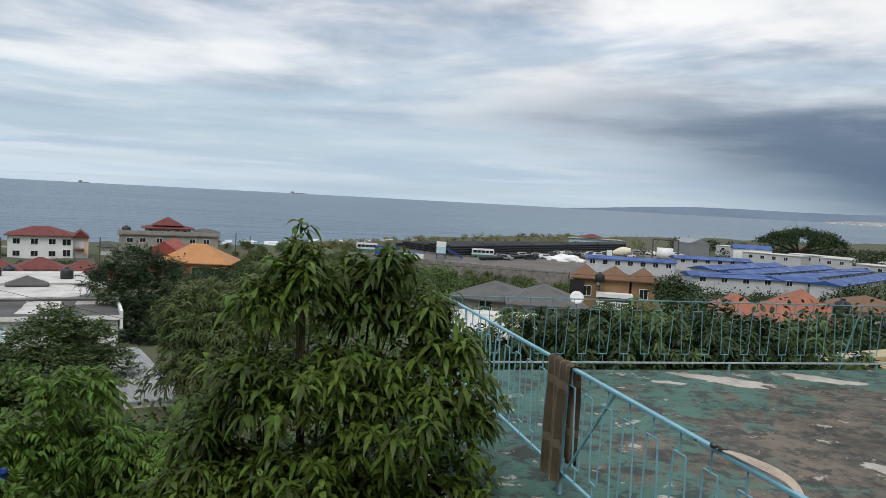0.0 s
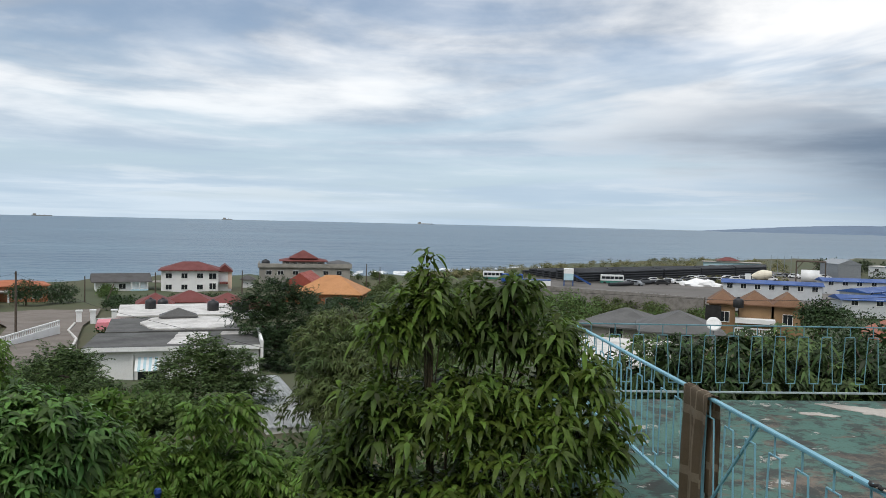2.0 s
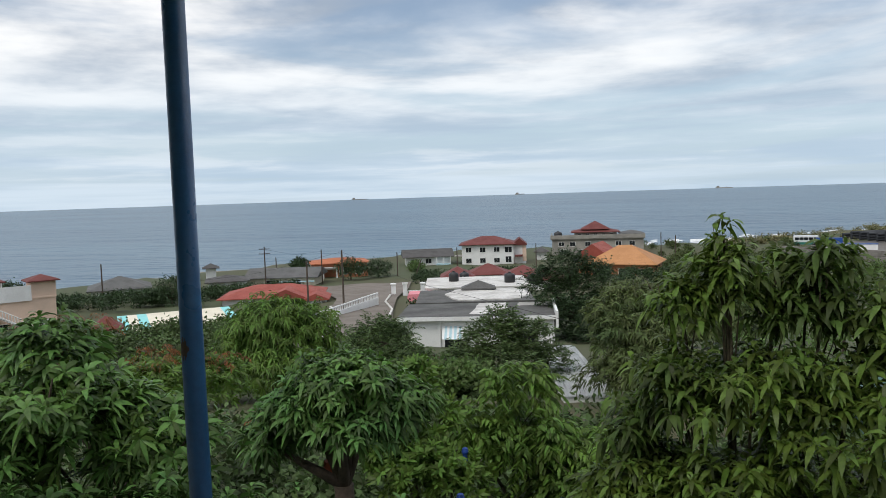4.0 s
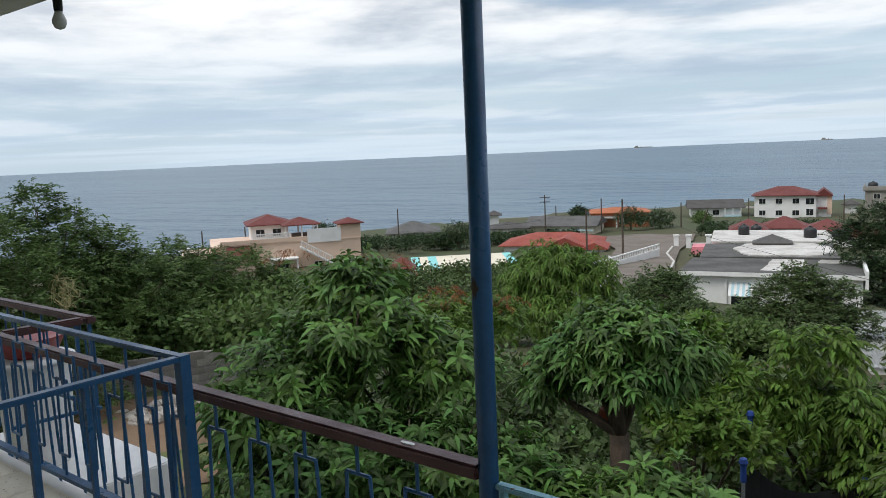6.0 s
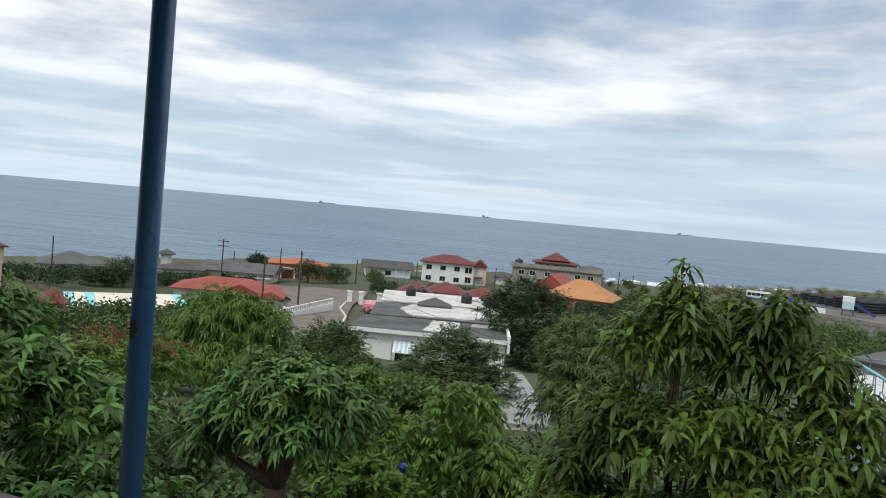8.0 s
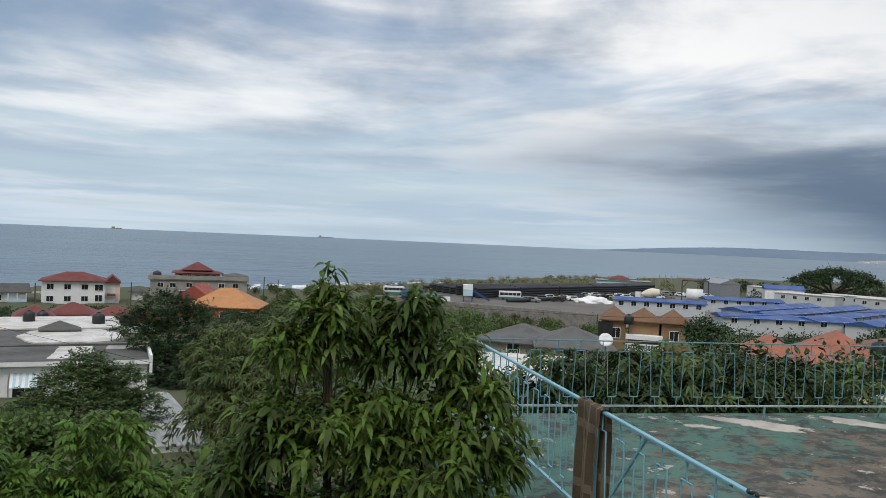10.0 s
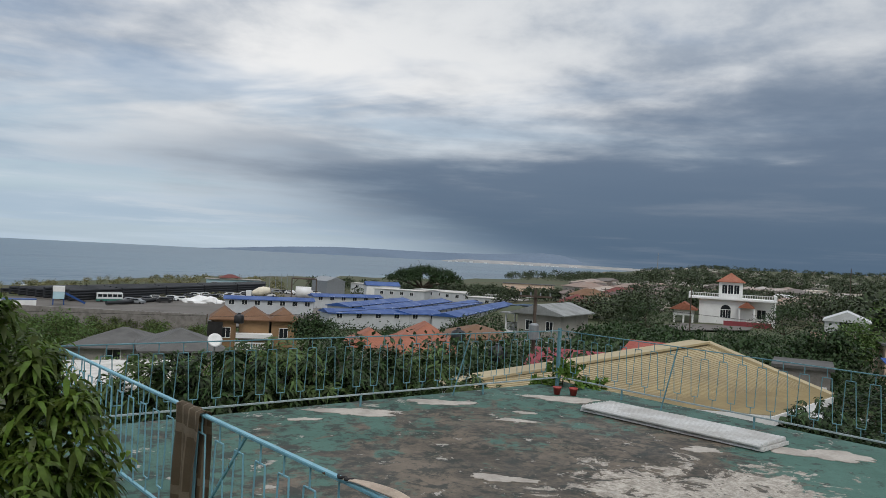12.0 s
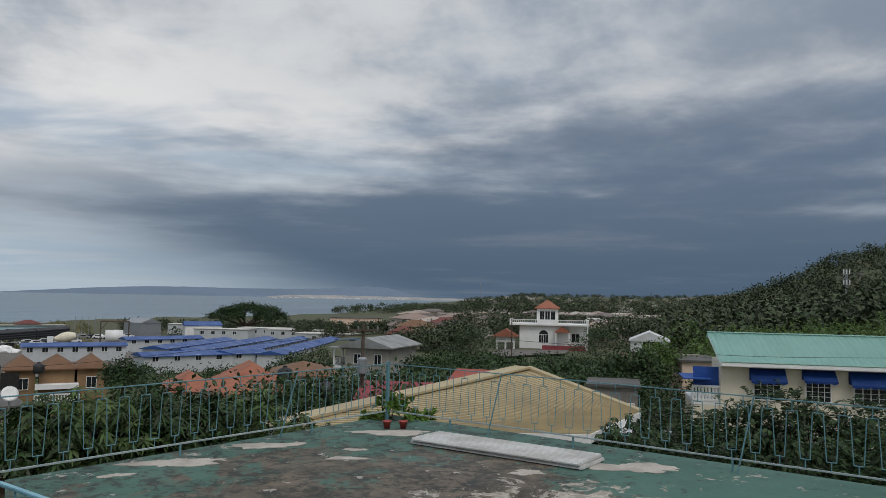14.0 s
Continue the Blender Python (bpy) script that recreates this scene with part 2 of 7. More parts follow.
TOWEL = material("brown_towelling", (0.26, 0.20, 0.13), 0.98, (0.18, 0.135, 0.088), 5, 140, 0.6, 0.8)
TOWEL2 = material("pale_towel_stripe", (0.46, 0.38, 0.27), 0.98, (0.26, 0.20, 0.14), 5, 140, 0.6, 0.8)
ROPE = material("pale_rope", (0.60, 0.50, 0.40), 0.9, (0.42, 0.34, 0.27), 20, 120, 0.5, 0.4)
SHEET = material("white_roof_sheet", (0.58, 0.58, 0.56), 0.6, (0.36, 0.34, 0.31), 2.5, 30, 0.6, 0.1)
POTRED = material("red_plastic_pot", (0.34, 0.05, 0.04), 0.45, (0.22, 0.035, 0.03), 6, 40, 0.4)
BINWHITE = material("white_plastic", (0.82, 0.82, 0.81), 0.4, (0.55, 0.54, 0.51), 3, 30, 0.4)
SOIL = material("dry_soil", (0.20, 0.13, 0.08), 0.95, (0.13, 0.085, 0.05), 1, 14, 0.6)
ROCK = material("pale_rock", (0.40, 0.36, 0.31), 0.9, (0.24, 0.21, 0.18), 4, 25, 0.6, 0.4, random_=0.25)
BULB = material("opal_bulb_glass", (0.75, 0.75, 0.73), 0.2)
NET = material("black_safety_net", (0.012, 0.013, 0.014), 0.9)
POSTBLUE = material("blue_foam_sleeve", (0.012, 0.05, 0.24), 0.6, (0.009, 0.035, 0.16), 5, 30, 0.4)
CUTWOOD = material("red_stained_bark", (0.34, 0.07, 0.03), 0.9, (0.18, 0.05, 0.03), 12, 60, 0.6, 0.4)
BARK = material("grey_brown_bark", (0.105, 0.078, 0.055), 0.95, (0.055, 0.042, 0.03), 6, 40, 0.7, 0.6)
STEM = material("green_brown_stem", (0.075, 0.062, 0.032), 0.9, (0.045, 0.035, 0.02), 8, 50, 0.6, 0.3)
LEAF_ASH = material("drooping_leaf", (0.114, 0.172, 0.028), 0.45, (0.032, 0.056, 0.012), 1.4, 25, 0.75, 0.0, island=0.45, translucent=0.35)
LEAF_MANGO = material("mango_leaf", (0.100, 0.180, 0.037), 0.45, (0.04, 0.095, 0.026), 1.2, 25, 0.7, 0.0, island=0.5, translucent=0.22)
LEAF_LIME = material("bright_leaf", (0.125, 0.205, 0.034), 0.5, (0.055, 0.11, 0.02), 1.0, 20, 0.7, 0.0, island=0.4, translucent=0.35)
LEAF_FEATHER = material("feathery_leaf", (0.125, 0.190, 0.055), 0.6, (0.068, 0.118, 0.038), 0.5, 15, 0.7, 0.0, island=0.4, translucent=0.38)
# mango leaf with the shade inside these crowns put into its colour
LEAF_SHADED = material("shaded_mango_leaf", (0.036, 0.064, 0.020), 0.5, (0.020, 0.036, 0.013), 0.8, 20, 0.7, 0.0, island=0.5, translucent=0.12)
LEAF_MID = material("mid_green_leaf", (0.092, 0.136, 0.044), 0.6, (0.048, 0.078, 0.027), 0.5, 15, 0.7, 0.0, island=0.45, translucent=0.2)
LEAF_DARK = material("dark_leaf", (0.043, 0.074, 0.026), 0.6, (0.025, 0.045, 0.018), 0.5, 15, 0.7, 0.0, island=0.45, translucent=0.15)
LEAF_OLIVE = material("olive_leaf", (0.105, 0.130, 0.040), 0.6, (0.048, 0.078, 0.025), 0.6, 15, 0.8, 0.0, island=0.4, translucent=0.25)
LEAF_FAR = material("far_foliage", (0.052, 0.072, 0.028), 0.8, (0.024, 0.037, 0.016), 0.05, 1.5, 0.8, 0.0, island=0.45)
LEAF_RED = material("rusty_young_leaf", (0.24, 0.085, 0.03), 0.5, (0.14, 0.05, 0.02), 2, 20, 0.6, 0.0, island=0.3, translucent=0.3)
REED = material("dry_reed", (0.21, 0.19, 0.085), 0.9, (0.11, 0.12, 0.05), 0.06, 2, 0.8, 0.0, island=0.35)
# the blue-grey base colour has the distance haze painted in
HILLBLUE = material("distant_hill_painted_haze", (0.135, 0.185, 0.25), 1.0, (0.115, 0.16, 0.215), 0.004, 0.05, 0.5, 0.0)
HILLSHORE = material("distant_shore", (0.36, 0.34, 0.32), 1.0, (0.20, 0.22, 0.22), 0.01, 0.06, 0.7, 0.0)


def slab_material():
    """Green roof paint worn to brown concrete, with pale screed where it has flaked off."""
    m = material("worn_green_roof_paint", (0.058, 0.140, 0.106), 0.75, (0.040, 0.098, 0.076), 0.8, 12, 0.6, 0.12)
    nt = m.node_tree
    N, K = nt.nodes, nt.links
    p = N["Principled BSDF"]
    green = p.inputs["Base Color"].links[0].from_socket
    co = N.new("ShaderNodeTexCoord")

    def tex(scale, detail, rough, dist=0.0):
        n = N.new("ShaderNodeTexNoise")
        n.inputs["Scale"].default_value, n.inputs["Detail"].default_value = scale, detail
        n.inputs["Roughness"].default_value, n.inputs["Distortion"].default_value = rough, dist
        K.new(co.outputs["Object"], n.inputs["Vector"])
        return n.outputs[0]

    def ramp(v, lo, hi, a=0.0, b=1.0):
        n = N.new("ShaderNodeMapRange")
        n.interpolation_type = "SMOOTHSTEP"
        K.new(v, n.inputs[0])
        for i, x in enumerate((lo, hi, a, b)):
            n.inputs[i + 1].default_value = x
        return n.outputs[0]

    def calc(op, a, b):
        n = N.new("ShaderNodeMath")
        n.operation = op
        for i, v in enumerate((a, b)):
            if isinstance(v, (int, float)):
                n.inputs[i].default_value = v
            else:
                K.new(v, n.inputs[i])
        return n.outputs[0]

    def blob(cx, cy, rx, ry):
        mp = N.new("ShaderNodeMapping")
        mp.vector_type = "POINT"
        mp.inputs["Location"].default_value = (-cx / rx, -cy / ry, 0)
        mp.inputs["Scale"].default_value = (1 / rx, 1 / ry, 0)
        K.new(co.outputs["Object"], mp.inputs["Vector"])
        ln = N.new("ShaderNodeVectorMath")
        ln.operation = "LENGTH"
        K.new(mp.outputs[0], ln.inputs[0])
        return ramp(ln.outputs["Value"], 1.5, 0.3)

    def mix(f, a, b):
        n = N.new("ShaderNodeMix")
        n.data_type = "RGBA"
        for sock, v in ((n.inputs[0], f), (n.inputs[6], a), (n.inputs[7], b)):
            if isinstance(v, tuple):
                sock.default_value = (*v, 1)
            else:
                K.new(v, sock)
        return n.outputs[2]

    broad, mid, fine = tex(0.55, 5, 0.6, 0.4), tex(2.2, 9, 0.70, 0.6), tex(9, 8, 0.72, 0.3)
    sound = blob(8.8, 1.7, 1.6, 2.3)
    worn = calc("SUBTRACT", calc("MULTIPLY", blob(5.8, 5.0, 2.7, 2.5), 0.21), calc("MULTIPLY", sound, 0.22))
    soil = ramp(calc("ADD", calc("ADD", calc("ADD", calc("MULTIPLY", mid, 0.75), calc("MULTIPLY", broad, 0.3)), worn), calc("MULTIPLY", fine, 0.28)), 0.715, 0.80)
    brown = mix(ramp(calc("ADD", calc("MULTIPLY", fine, 0.4), calc("MULTIPLY", tex(1.3, 9, 0.72, 0.3), 0.6)), 0.38, 0.62), (0.150, 0.118, 0.084), (0.038, 0.033, 0.024))
    col = mix(soil, green, brown)
    moss = ramp(calc("SUBTRACT", calc("ADD", calc("MULTIPLY", tex(3.6, 9, 0.74, 0.5), 0.75), calc("MULTIPLY", fine, 0.30)), calc("MULTIPLY", sound, 0.09)), 0.515, 0.585, 0.0, 0.85)
    col = mix(moss, col, (0.016, 0.022, 0.016))
    bare = calc("ADD", calc("MULTIPLY", blob(6.1, 3.5, 1.8, 1.4), 0.20), calc("ADD", calc("MULTIPLY", tex(2.1, 10, 0.72, 0.7), 0.80), calc("MULTIPLY", fine, 0.26)))
    pale = ramp(bare, 0.675, 0.70)
    screed = mix(ramp(calc("ADD", calc("MULTIPLY", fine, 0.6), calc("MULTIPLY", tex(30, 5, 0.7), 0.4)), 0.40, 0.58), (0.50, 0.455, 0.385), (0.25, 0.22, 0.18))
    flecks = ramp(calc("ADD", calc("MULTIPLY", tex(3.2, 10, 0.72, 0.3), 0.8), calc("MULTIPLY", fine, 0.2)), 0.588, 0.612)
    col = mix(pale, col, screed)
    col = mix(flecks, col, (0.36, 0.335, 0.29))
    grit = ramp(tex(38, 6, 0.75), 0.54, 0.66, 0.0, 0.5)
    col = mix(grit, col, (0.022, 0.022, 0.019))
    K.new(col, p.inputs["Base Color"])
    return m


SLAB = slab_material()


def sea_material():
    m = bpy.data.materials.new("sea_water")
    m.use_nodes = True
    N, K = m.node_tree.nodes, m.node_tree.links
    p = N["Principled BSDF"]
    p.inputs["Roughness"].default_value = 0.32
    p.inputs["IOR"].default_value = 1.33
    co = N.new("ShaderNodeTexCoord")
    mp = N.new("ShaderNodeMapping")
    mp.inputs["Scale"].default_value = (0.35, 1.0, 1.0)
    mp.inputs["Rotation"].default_value = (0, 0, radians(-14))
    K.new(co.outputs["Object"], mp.inputs["Vector"])
    hs = []
    for s, d in ((0.05, 6), (0.30, 5), (0.006, 3)):
        n = N.new("ShaderNodeTexNoise")
        n.inputs["Scale"].default_value, n.inputs["Detail"].default_value = s, d
        K.new(mp.outputs[0], n.inputs["Vector"])
        hs.append(n.outputs[0])
    cr = N.new("ShaderNodeValToRGB")
    cr.color_ramp.elements[0].position, cr.color_ramp.elements[0].color = 0.35, (0.050, 0.098, 0.145, 1)
    cr.color_ramp.elements[1].position, cr.color_ramp.elements[1].color = 0.68, (0.090, 0.160, 0.210, 1)
    K.new(hs[2], cr.inputs[0])
    K.new(cr.outputs[0], p.inputs["Base Color"])
    add = N.new("ShaderNodeMath")
    add.operation = "MULTIPLY_ADD"
    add.inputs[1].default_value = 0.3
    K.new(hs[1], add.inputs[0])
    K.new(hs[0], add.inputs[2])
    b = N.new("ShaderNodeBump")
    b.inputs["Strength"].default_value, b.inputs["Distance"].default_value = 1.0, 3.2
    K.new(add.outputs[0], b.inputs["Height"])
    K.new(b.outputs[0], p.inputs["Normal"])
    return m


SEA = sea_material()


def ground_material():
    m = material("coastal_ground", (0.050, 0.066, 0.022), 0.95, (0.085, 0.074, 0.036), 0.03, 0.8, 0.8, 0.1)
    N, K = m.node_tree.nodes, m.node_tree.links
    p = N["Principled BSDF"]
    col = p.inputs["Base Color"].links[0].from_socket
    geo = N.new("ShaderNodeNewGeometry")
    sep = N.new("ShaderNodeSeparateXYZ")
    K.new(geo.outputs["Position"], sep.inputs[0])
    r = N.new("ShaderNodeMapRange")
    K.new(sep.outputs[2], r.inputs[0])
    for i, v in enumerate((1.0, 1.9, 1.0, 0.0)):
        r.inputs[i + 1].default_value = v
    mx = N.new("ShaderNodeMix")
    mx.data_type = "RGBA"
    K.new(r.outputs[0], mx.inputs[0])
    K.new(col, mx.inputs[6])
    mx.inputs[7].default_value = (0.30, 0.24, 0.17, 1)
    K.new(mx.outputs[2], p.inputs["Base Color"])
    return m


GROUND = ground_material()

# ---- mesh helpers ----


def polar(az, d, z=0.0):
    """A place by its bearing from the terrace (degrees, left of the sea axis positive), distance and height above the sea."""
    a = radians(az)
    return Vector((-d * math.sin(a), d * math.cos(a), z))


def at(az, d, z, turn=0.0):
    """A frame at that place whose y points away from the terrace and x to the right."""
    return Matrix.Translation(polar(az, d, z)) @ Matrix.Rotation(radians(az + turn), 4, "Z")


def thing(name, label, category, m=None, group="", kind=""):
    ob = new(name)
    ob.empty_display_size = 0.2
    ob.matrix_world = m if m is not None else Matrix()
    return tagged(ob, label, category, group, kind)


def mesh_of(bm, mat, smooth=False):
    me = bpy.data.meshes.new("mesh")
    bmesh.ops.recalc_face_normals(bm, faces=bm.faces)
    bm.to_mesh(me)
    bm.free()
    me.materials.append(mat)
    if smooth:
        me.shade_smooth()
    return me


def part(name, bm, mat, parent, label="", smooth=False):
    ob = new(name, mesh_of(bm, mat, smooth) if isinstance(bm, bmesh.types.BMesh) else bm)
    ob.parent = parent
    return tagged(ob, label)


def solo(name, bm, mat, label, category, m=None, kind="", group="", smooth=False):
    ob = new(name, mesh_of(bm, mat, smooth))
    if m is not None:
        ob.matrix_world = m
    return tagged(ob, label, category, group, kind)


def box(x0, x1, y0, y1, z0, z1, bm=None, bevel=0.0):
    bm = bm or bmesh.new()
    vs = [bm.verts.new((x, y, z)) for z in (z0, z1) for y in (y0, y1) for x in (x0, x1)]
    fs = [bm.faces.new([vs[i] for i in q]) for q in ((0, 2, 3, 1), (4, 5, 7, 6), (0, 1, 5, 4), (2, 6, 7, 3), (0, 4, 6, 2), (1, 3, 7, 5))]
    if bevel:
        bmesh.ops.bevel(bm, geom=list({e for f in fs for e in f.edges}), offset=bevel, segments=2, affect="EDGES")
    return bm


def bar(a, b, r, r2=None, n=8, bm=None, flat=None):
    """A round bar from a to b (tapering to r2), or a flat one of width and height flat."""
    bm = bm or bmesh.new()
    a, b = Vector(a), Vector(b)
    d = (b - a).normalized()
    up = Vector((0, 0, 1)) if abs(d.z) < 0.95 else Vector((0, 1, 0))
    s = d.cross(up).normalized()
    t = s.cross(d)
    if flat:
        ring = [s * (i * flat[0] / 2) + t * (j * flat[1] / 2) for i, j in ((-1, -1), (1, -1), (1, 1), (-1, 1))]
        n = 4
        ring2 = ring
    else:
        ring = [(s * math.cos(k * math.tau / n) + t * math.sin(k * math.tau / n)) * r for k in range(n)]
        q = (r2 if r2 is not None else r) / r
        ring2 = [v * q for v in ring]
    A = [bm.verts.new(a + v) for v in ring]
    B = [bm.verts.new(b + v) for v in ring2]
    for k in range(n):
        bm.faces.new((A[k], A[(k + 1) % n], B[(k + 1) % n], B[k]))
    bm.faces.new(A[::-1])
    bm.faces.new(B)
    return bm


def prism(points, z0, z1, bm=None):
    bm = bm or bmesh.new()
    lo = [bm.verts.new((x, y, z0)) for x, y in points]
    hi = [bm.verts.new((x, y, z1)) for x, y in points]
    n = len(points)
    bm.faces.new(lo[::-1])
    bm.faces.new(hi)
    for i in range(n):
        bm.faces.new((lo[i], lo[(i + 1) % n], hi[(i + 1) % n], hi[i]))
    return bm


def roof_mesh(kind, x0, x1, y0, y1, z, h, t=0.14, bm=None):
    """A closed hip, gable or pyramid roof over a rectangle, with thick eaves."""
    bm = bm or bmesh.new()
    c = [(x0, y0), (x1, y0), (x1, y1), (x0, y1)]
    lo = [bm.verts.new((*p, z - t)) for p in c]
    hi = [bm.verts.new((*p, z)) for p in c]
    for i in range(4):
        bm.faces.new((lo[i], lo[(i + 1) % 4], hi[(i + 1) % 4], hi[i]))
    bm.faces.new(lo[::-1])
    w, d = x1 - x0, y1 - y0
    xm, ym = (x0 + x1) / 2, (y0 + y1) / 2
    if kind == "hip":
        k = min(w, d) / 2
        ends = [(x0 + k, ym), (x1 - k, ym)] if w >= d else [(xm, y0 + k), (xm, y1 - k)]
        if abs(w - d) < 0.02:
            kind, ends = "pyramid", [(xm, ym)]
        along_x = w >= d
    elif kind == "gable_x":
        ends, along_x = [(x0, ym), (x1, ym)], True
    elif kind == "gable_y":
        ends, along_x = [(xm, y0), (xm, y1)], False
    else:
        ends, along_x = [(xm, ym)], True
    e = [bm.verts.new((*p, z + h)) for p in ends]
    if len(e) == 1:
        for i in range(4):
            bm.faces.new((hi[i], hi[(i + 1) % 4], e[0]))
    elif along_x:
        bm.faces.new((hi[0], hi[1], e[1], e[0]))
        bm.faces.new((hi[2], hi[3], e[0], e[1]))
        bm.faces.new((hi[1], hi[2], e[1]))
        bm.faces.new((hi[3], hi[0], e[0]))
    else:
        bm.faces.new((hi[1], hi[2], e[1], e[0]))
        bm.faces.new((hi[3], hi[0], e[0], e[1]))
        bm.faces.new((hi[0], hi[1], e[0]))
        bm.faces.new((hi[2], hi[3], e[1]))
    return bm


def window(parent, face, size, u, z, w, h, cols=2, trim=None, face_at=None):
    """A framed window on the front (f), left (l) or right (r) face of a building of that width and depth."""
    W, D = size
    m = {"f": Matrix.Translation((u, 0, z)), "l": Matrix.Translation((-W / 2, u, z)) @ Matrix.Rotation(radians(-90), 4, "Z"),
         "r": Matrix.Translation((W / 2, u, z)) @ Matrix.Rotation(radians(90), 4, "Z")}[face]
    if face_at is not None:
        m = Matrix.Translation((0, face_at, 0)) @ m
    bm = bmesh.new()
    t = max(0.06, w * 0.05)
    box(-w / 2 - t, w / 2 + t, -0.07, 0.02, h, h + t, bm)
    box(-w / 2 - t, w / 2 + t, -0.10, 0.02, -t, 0, bm)
    box(-w / 2 - t, -w / 2, -0.07, 0.02, 0, h, bm)
    box(w / 2, w / 2 + t, -0.07, 0.02, 0, h, bm)
    for k in range(1, cols):
        x = -w / 2 + w * k / cols
        box(x - t / 3, x + t / 3, -0.05, 0.02, 0, h, bm)
    f = part("window", bm, trim or WHITE, parent)
    f.matrix_local = m
    part("pane", box(-w / 2, w / 2, -0.02, 0.015, 0, h), GLASS, f)
    return f


def door(parent, u, w, h, mat, y=0.0):
    bm = bmesh.new()
    box(u - w / 2, u + w / 2, y - 0.05, y + 0.02, 0, h, bm)
    return part("door", bm, mat, parent)


KEEP_OUT = []


def house(name, label, az, d, z, turn, w, dep, h, roof, rh, wall, roofmat, over=0.5, wins=(), group="", category="house", low=0.0, base=1.5):
    """A far building: walls on a plinth, roof and framed windows; its front middle stands at the bearing and distance given."""
    ob = thing(name, label, category, at(az, d, z, turn), group)
    part("wall", box(-w / 2, w / 2, 0, dep, -base, h), wall, ob)
    if roof == "flat":
        bm = box(-w / 2 - over, w / 2 + over, -over, dep + over, h, h + 0.18)
        part("roof", bm, roofmat, ob)
    elif roof:
        part("roof", roof_mesh(roof, -w / 2 - over, w / 2 + over, -over, dep + over, h + 0.02 + 0.14, rh), roofmat, ob)
    for f, u, zz, ww, hh in wins:
        window(ob, f, (w, dep), u, zz, ww, hh)
    c = ob.matrix_world @ Vector((0, dep / 2, 0))
    KEEP_OUT.append((c.x, c.y, max(w, dep) * 0.62 + 1.0))
    return ob
# ---- ground, sea, distance ----
SHORE = [(-180, 9000), (-62, 9000), (-56, 3600), (-52, 2300), (-50, 1500), (-48, 1000), (-44, 690), (-33, 600), (-22, 470), (-8, 318), (1, 270),
         (16, 262), (30, 235), (45, 205), (60, 176), (72, 182), (90, 215), (110, 420), (130, 9000), (180, 9000)]
WEST = [(0, 12.8), (12, 12.8), (22, 13.2), (40, 10.6), (60, 7.9), (80, 6.2), (105, 4.8), (130, 3.9), (160, 3.0), (200, 2.4), (9000, 2.2)]
EAST = [(0, 12.8), (20, 12.8), (40, 11.0), (60, 10.2), (95, 8.7), (190, 7.8), (400, 5.5), (1000, 4.0), (9000, 4.0)]


def along(table, x):
    return float(np.interp(x, [a for a, _ in table], [b for _, b in table]))


def ground_z(az, d):
    k = min(1.0, max(0.0, (-az - 39) / 7)) if az > -140 else 1.0
    z = along(WEST, d) * (1 - k) + along(EAST, d) * k
    if az < -60:
        s = min(1.0, (-az - 69) / 24) if az < -69 else 0.0
        rise = min(1.0, max(0.0, (d - 90) / 520)) ** 1.3
        z += 78 * s * rise * (1 + 0.25 * math.sin(d / 90 + az * 0.3))
    if -150 < az < -53.5:
        z += 24 * min(1.0, (-az - 53.5) / 5) * min(1.0, max(0.0, (d - 800) / 1700))
    if az > 95:
        z += 40 * min(1.0, (az - 95) / 40) * min(1.0, max(0, d - 30) / 300)
    if az > 48:
        z += 1.15 * min(1.0, (az - 48) / 6) * max(0.0, min(1.0, (d - 7) / 5, (27 - d) / 5))
    shore = along(SHORE, az) * (1 + 0.02 * math.sin(az * 1.3) + 0.012 * math.sin(az * 3.1))
    z += (0.35 * noise.noise(Vector((az * 0.5, d * 0.04, 0)))) * min(1, d / 60)
    t = (shore - d) / 26.0
    if t < 1:
        z = min(z, max(-4.0, 0.05 + z * max(0, t) * 0.9 if t > 0 else t * 4))
    return z


def build_ground():
    bm = bmesh.new()
    azs = list(np.arange(-180, -92, 8.0)) + list(np.arange(-92, 92, 1.25)) + list(np.arange(92, 180, 8.0))
    ds = [0.5] + [0.5 + 4.0 * k for k in range(1, 20)] + list(np.geomspace(84, 420, 44)) + list(np.geomspace(450, 4880, 28))
    rings = []
    for d in ds:
        rings.append([bm.verts.new(polar(a, d, ground_z(a, d))) for a in azs])
    n = len(azs)
    for i in range(len(ds) - 1):
        for j in range(n):
            k = (j + 1) % n
            bm.faces.new((rings[i][j], rings[i][k], rings[i + 1][k], rings[i + 1][j]))
    bm.faces.new(rings[0])
    return solo("ground", bm, GROUND, "dry coastal land with scrub, falling to a sandy beach", "ground", kind="structure", smooth=True)


build_ground()
bm = bmesh.new()
ring = [bm.verts.new(polar(a, 4890, 0.0)) for a in range(-180, 180, 3)]
bm.faces.new(ring)
solo("water", bm, SEA, "slate blue sea with small wind ripples", "sea", kind="structure")

# surf on the beach: a low white ridge of foam
bm = bmesh.new()
for az0, az1, off in ((-12, 4, 9), (-7, 3.5, 16), (56, 71, 8), (-2, 3, 22)):
    pts = np.arange(az0, az1, 0.25)
    last = None
    for a in pts:
        s = along(SHORE, a) * (1 + 0.02 * math.sin(a * 1.3) + 0.012 * math.sin(a * 3.1)) + off + 2.2 * math.sin(a * 2.3 + off)
        wd = 0.7 + 0.6 * math.sin(a * 5.1 + off) ** 2
        row = [bm.verts.new(polar(a, s - wd, 0.03)), bm.verts.new(polar(a, s, 0.30)), bm.verts.new(polar(a, s + wd, 0.03))]
        if last and math.sin(a * 3.7 + off) > -0.35:
            for k in range(2):
                bm.faces.new((last[k], row[k], row[k + 1], last[k + 1]))
        last = row
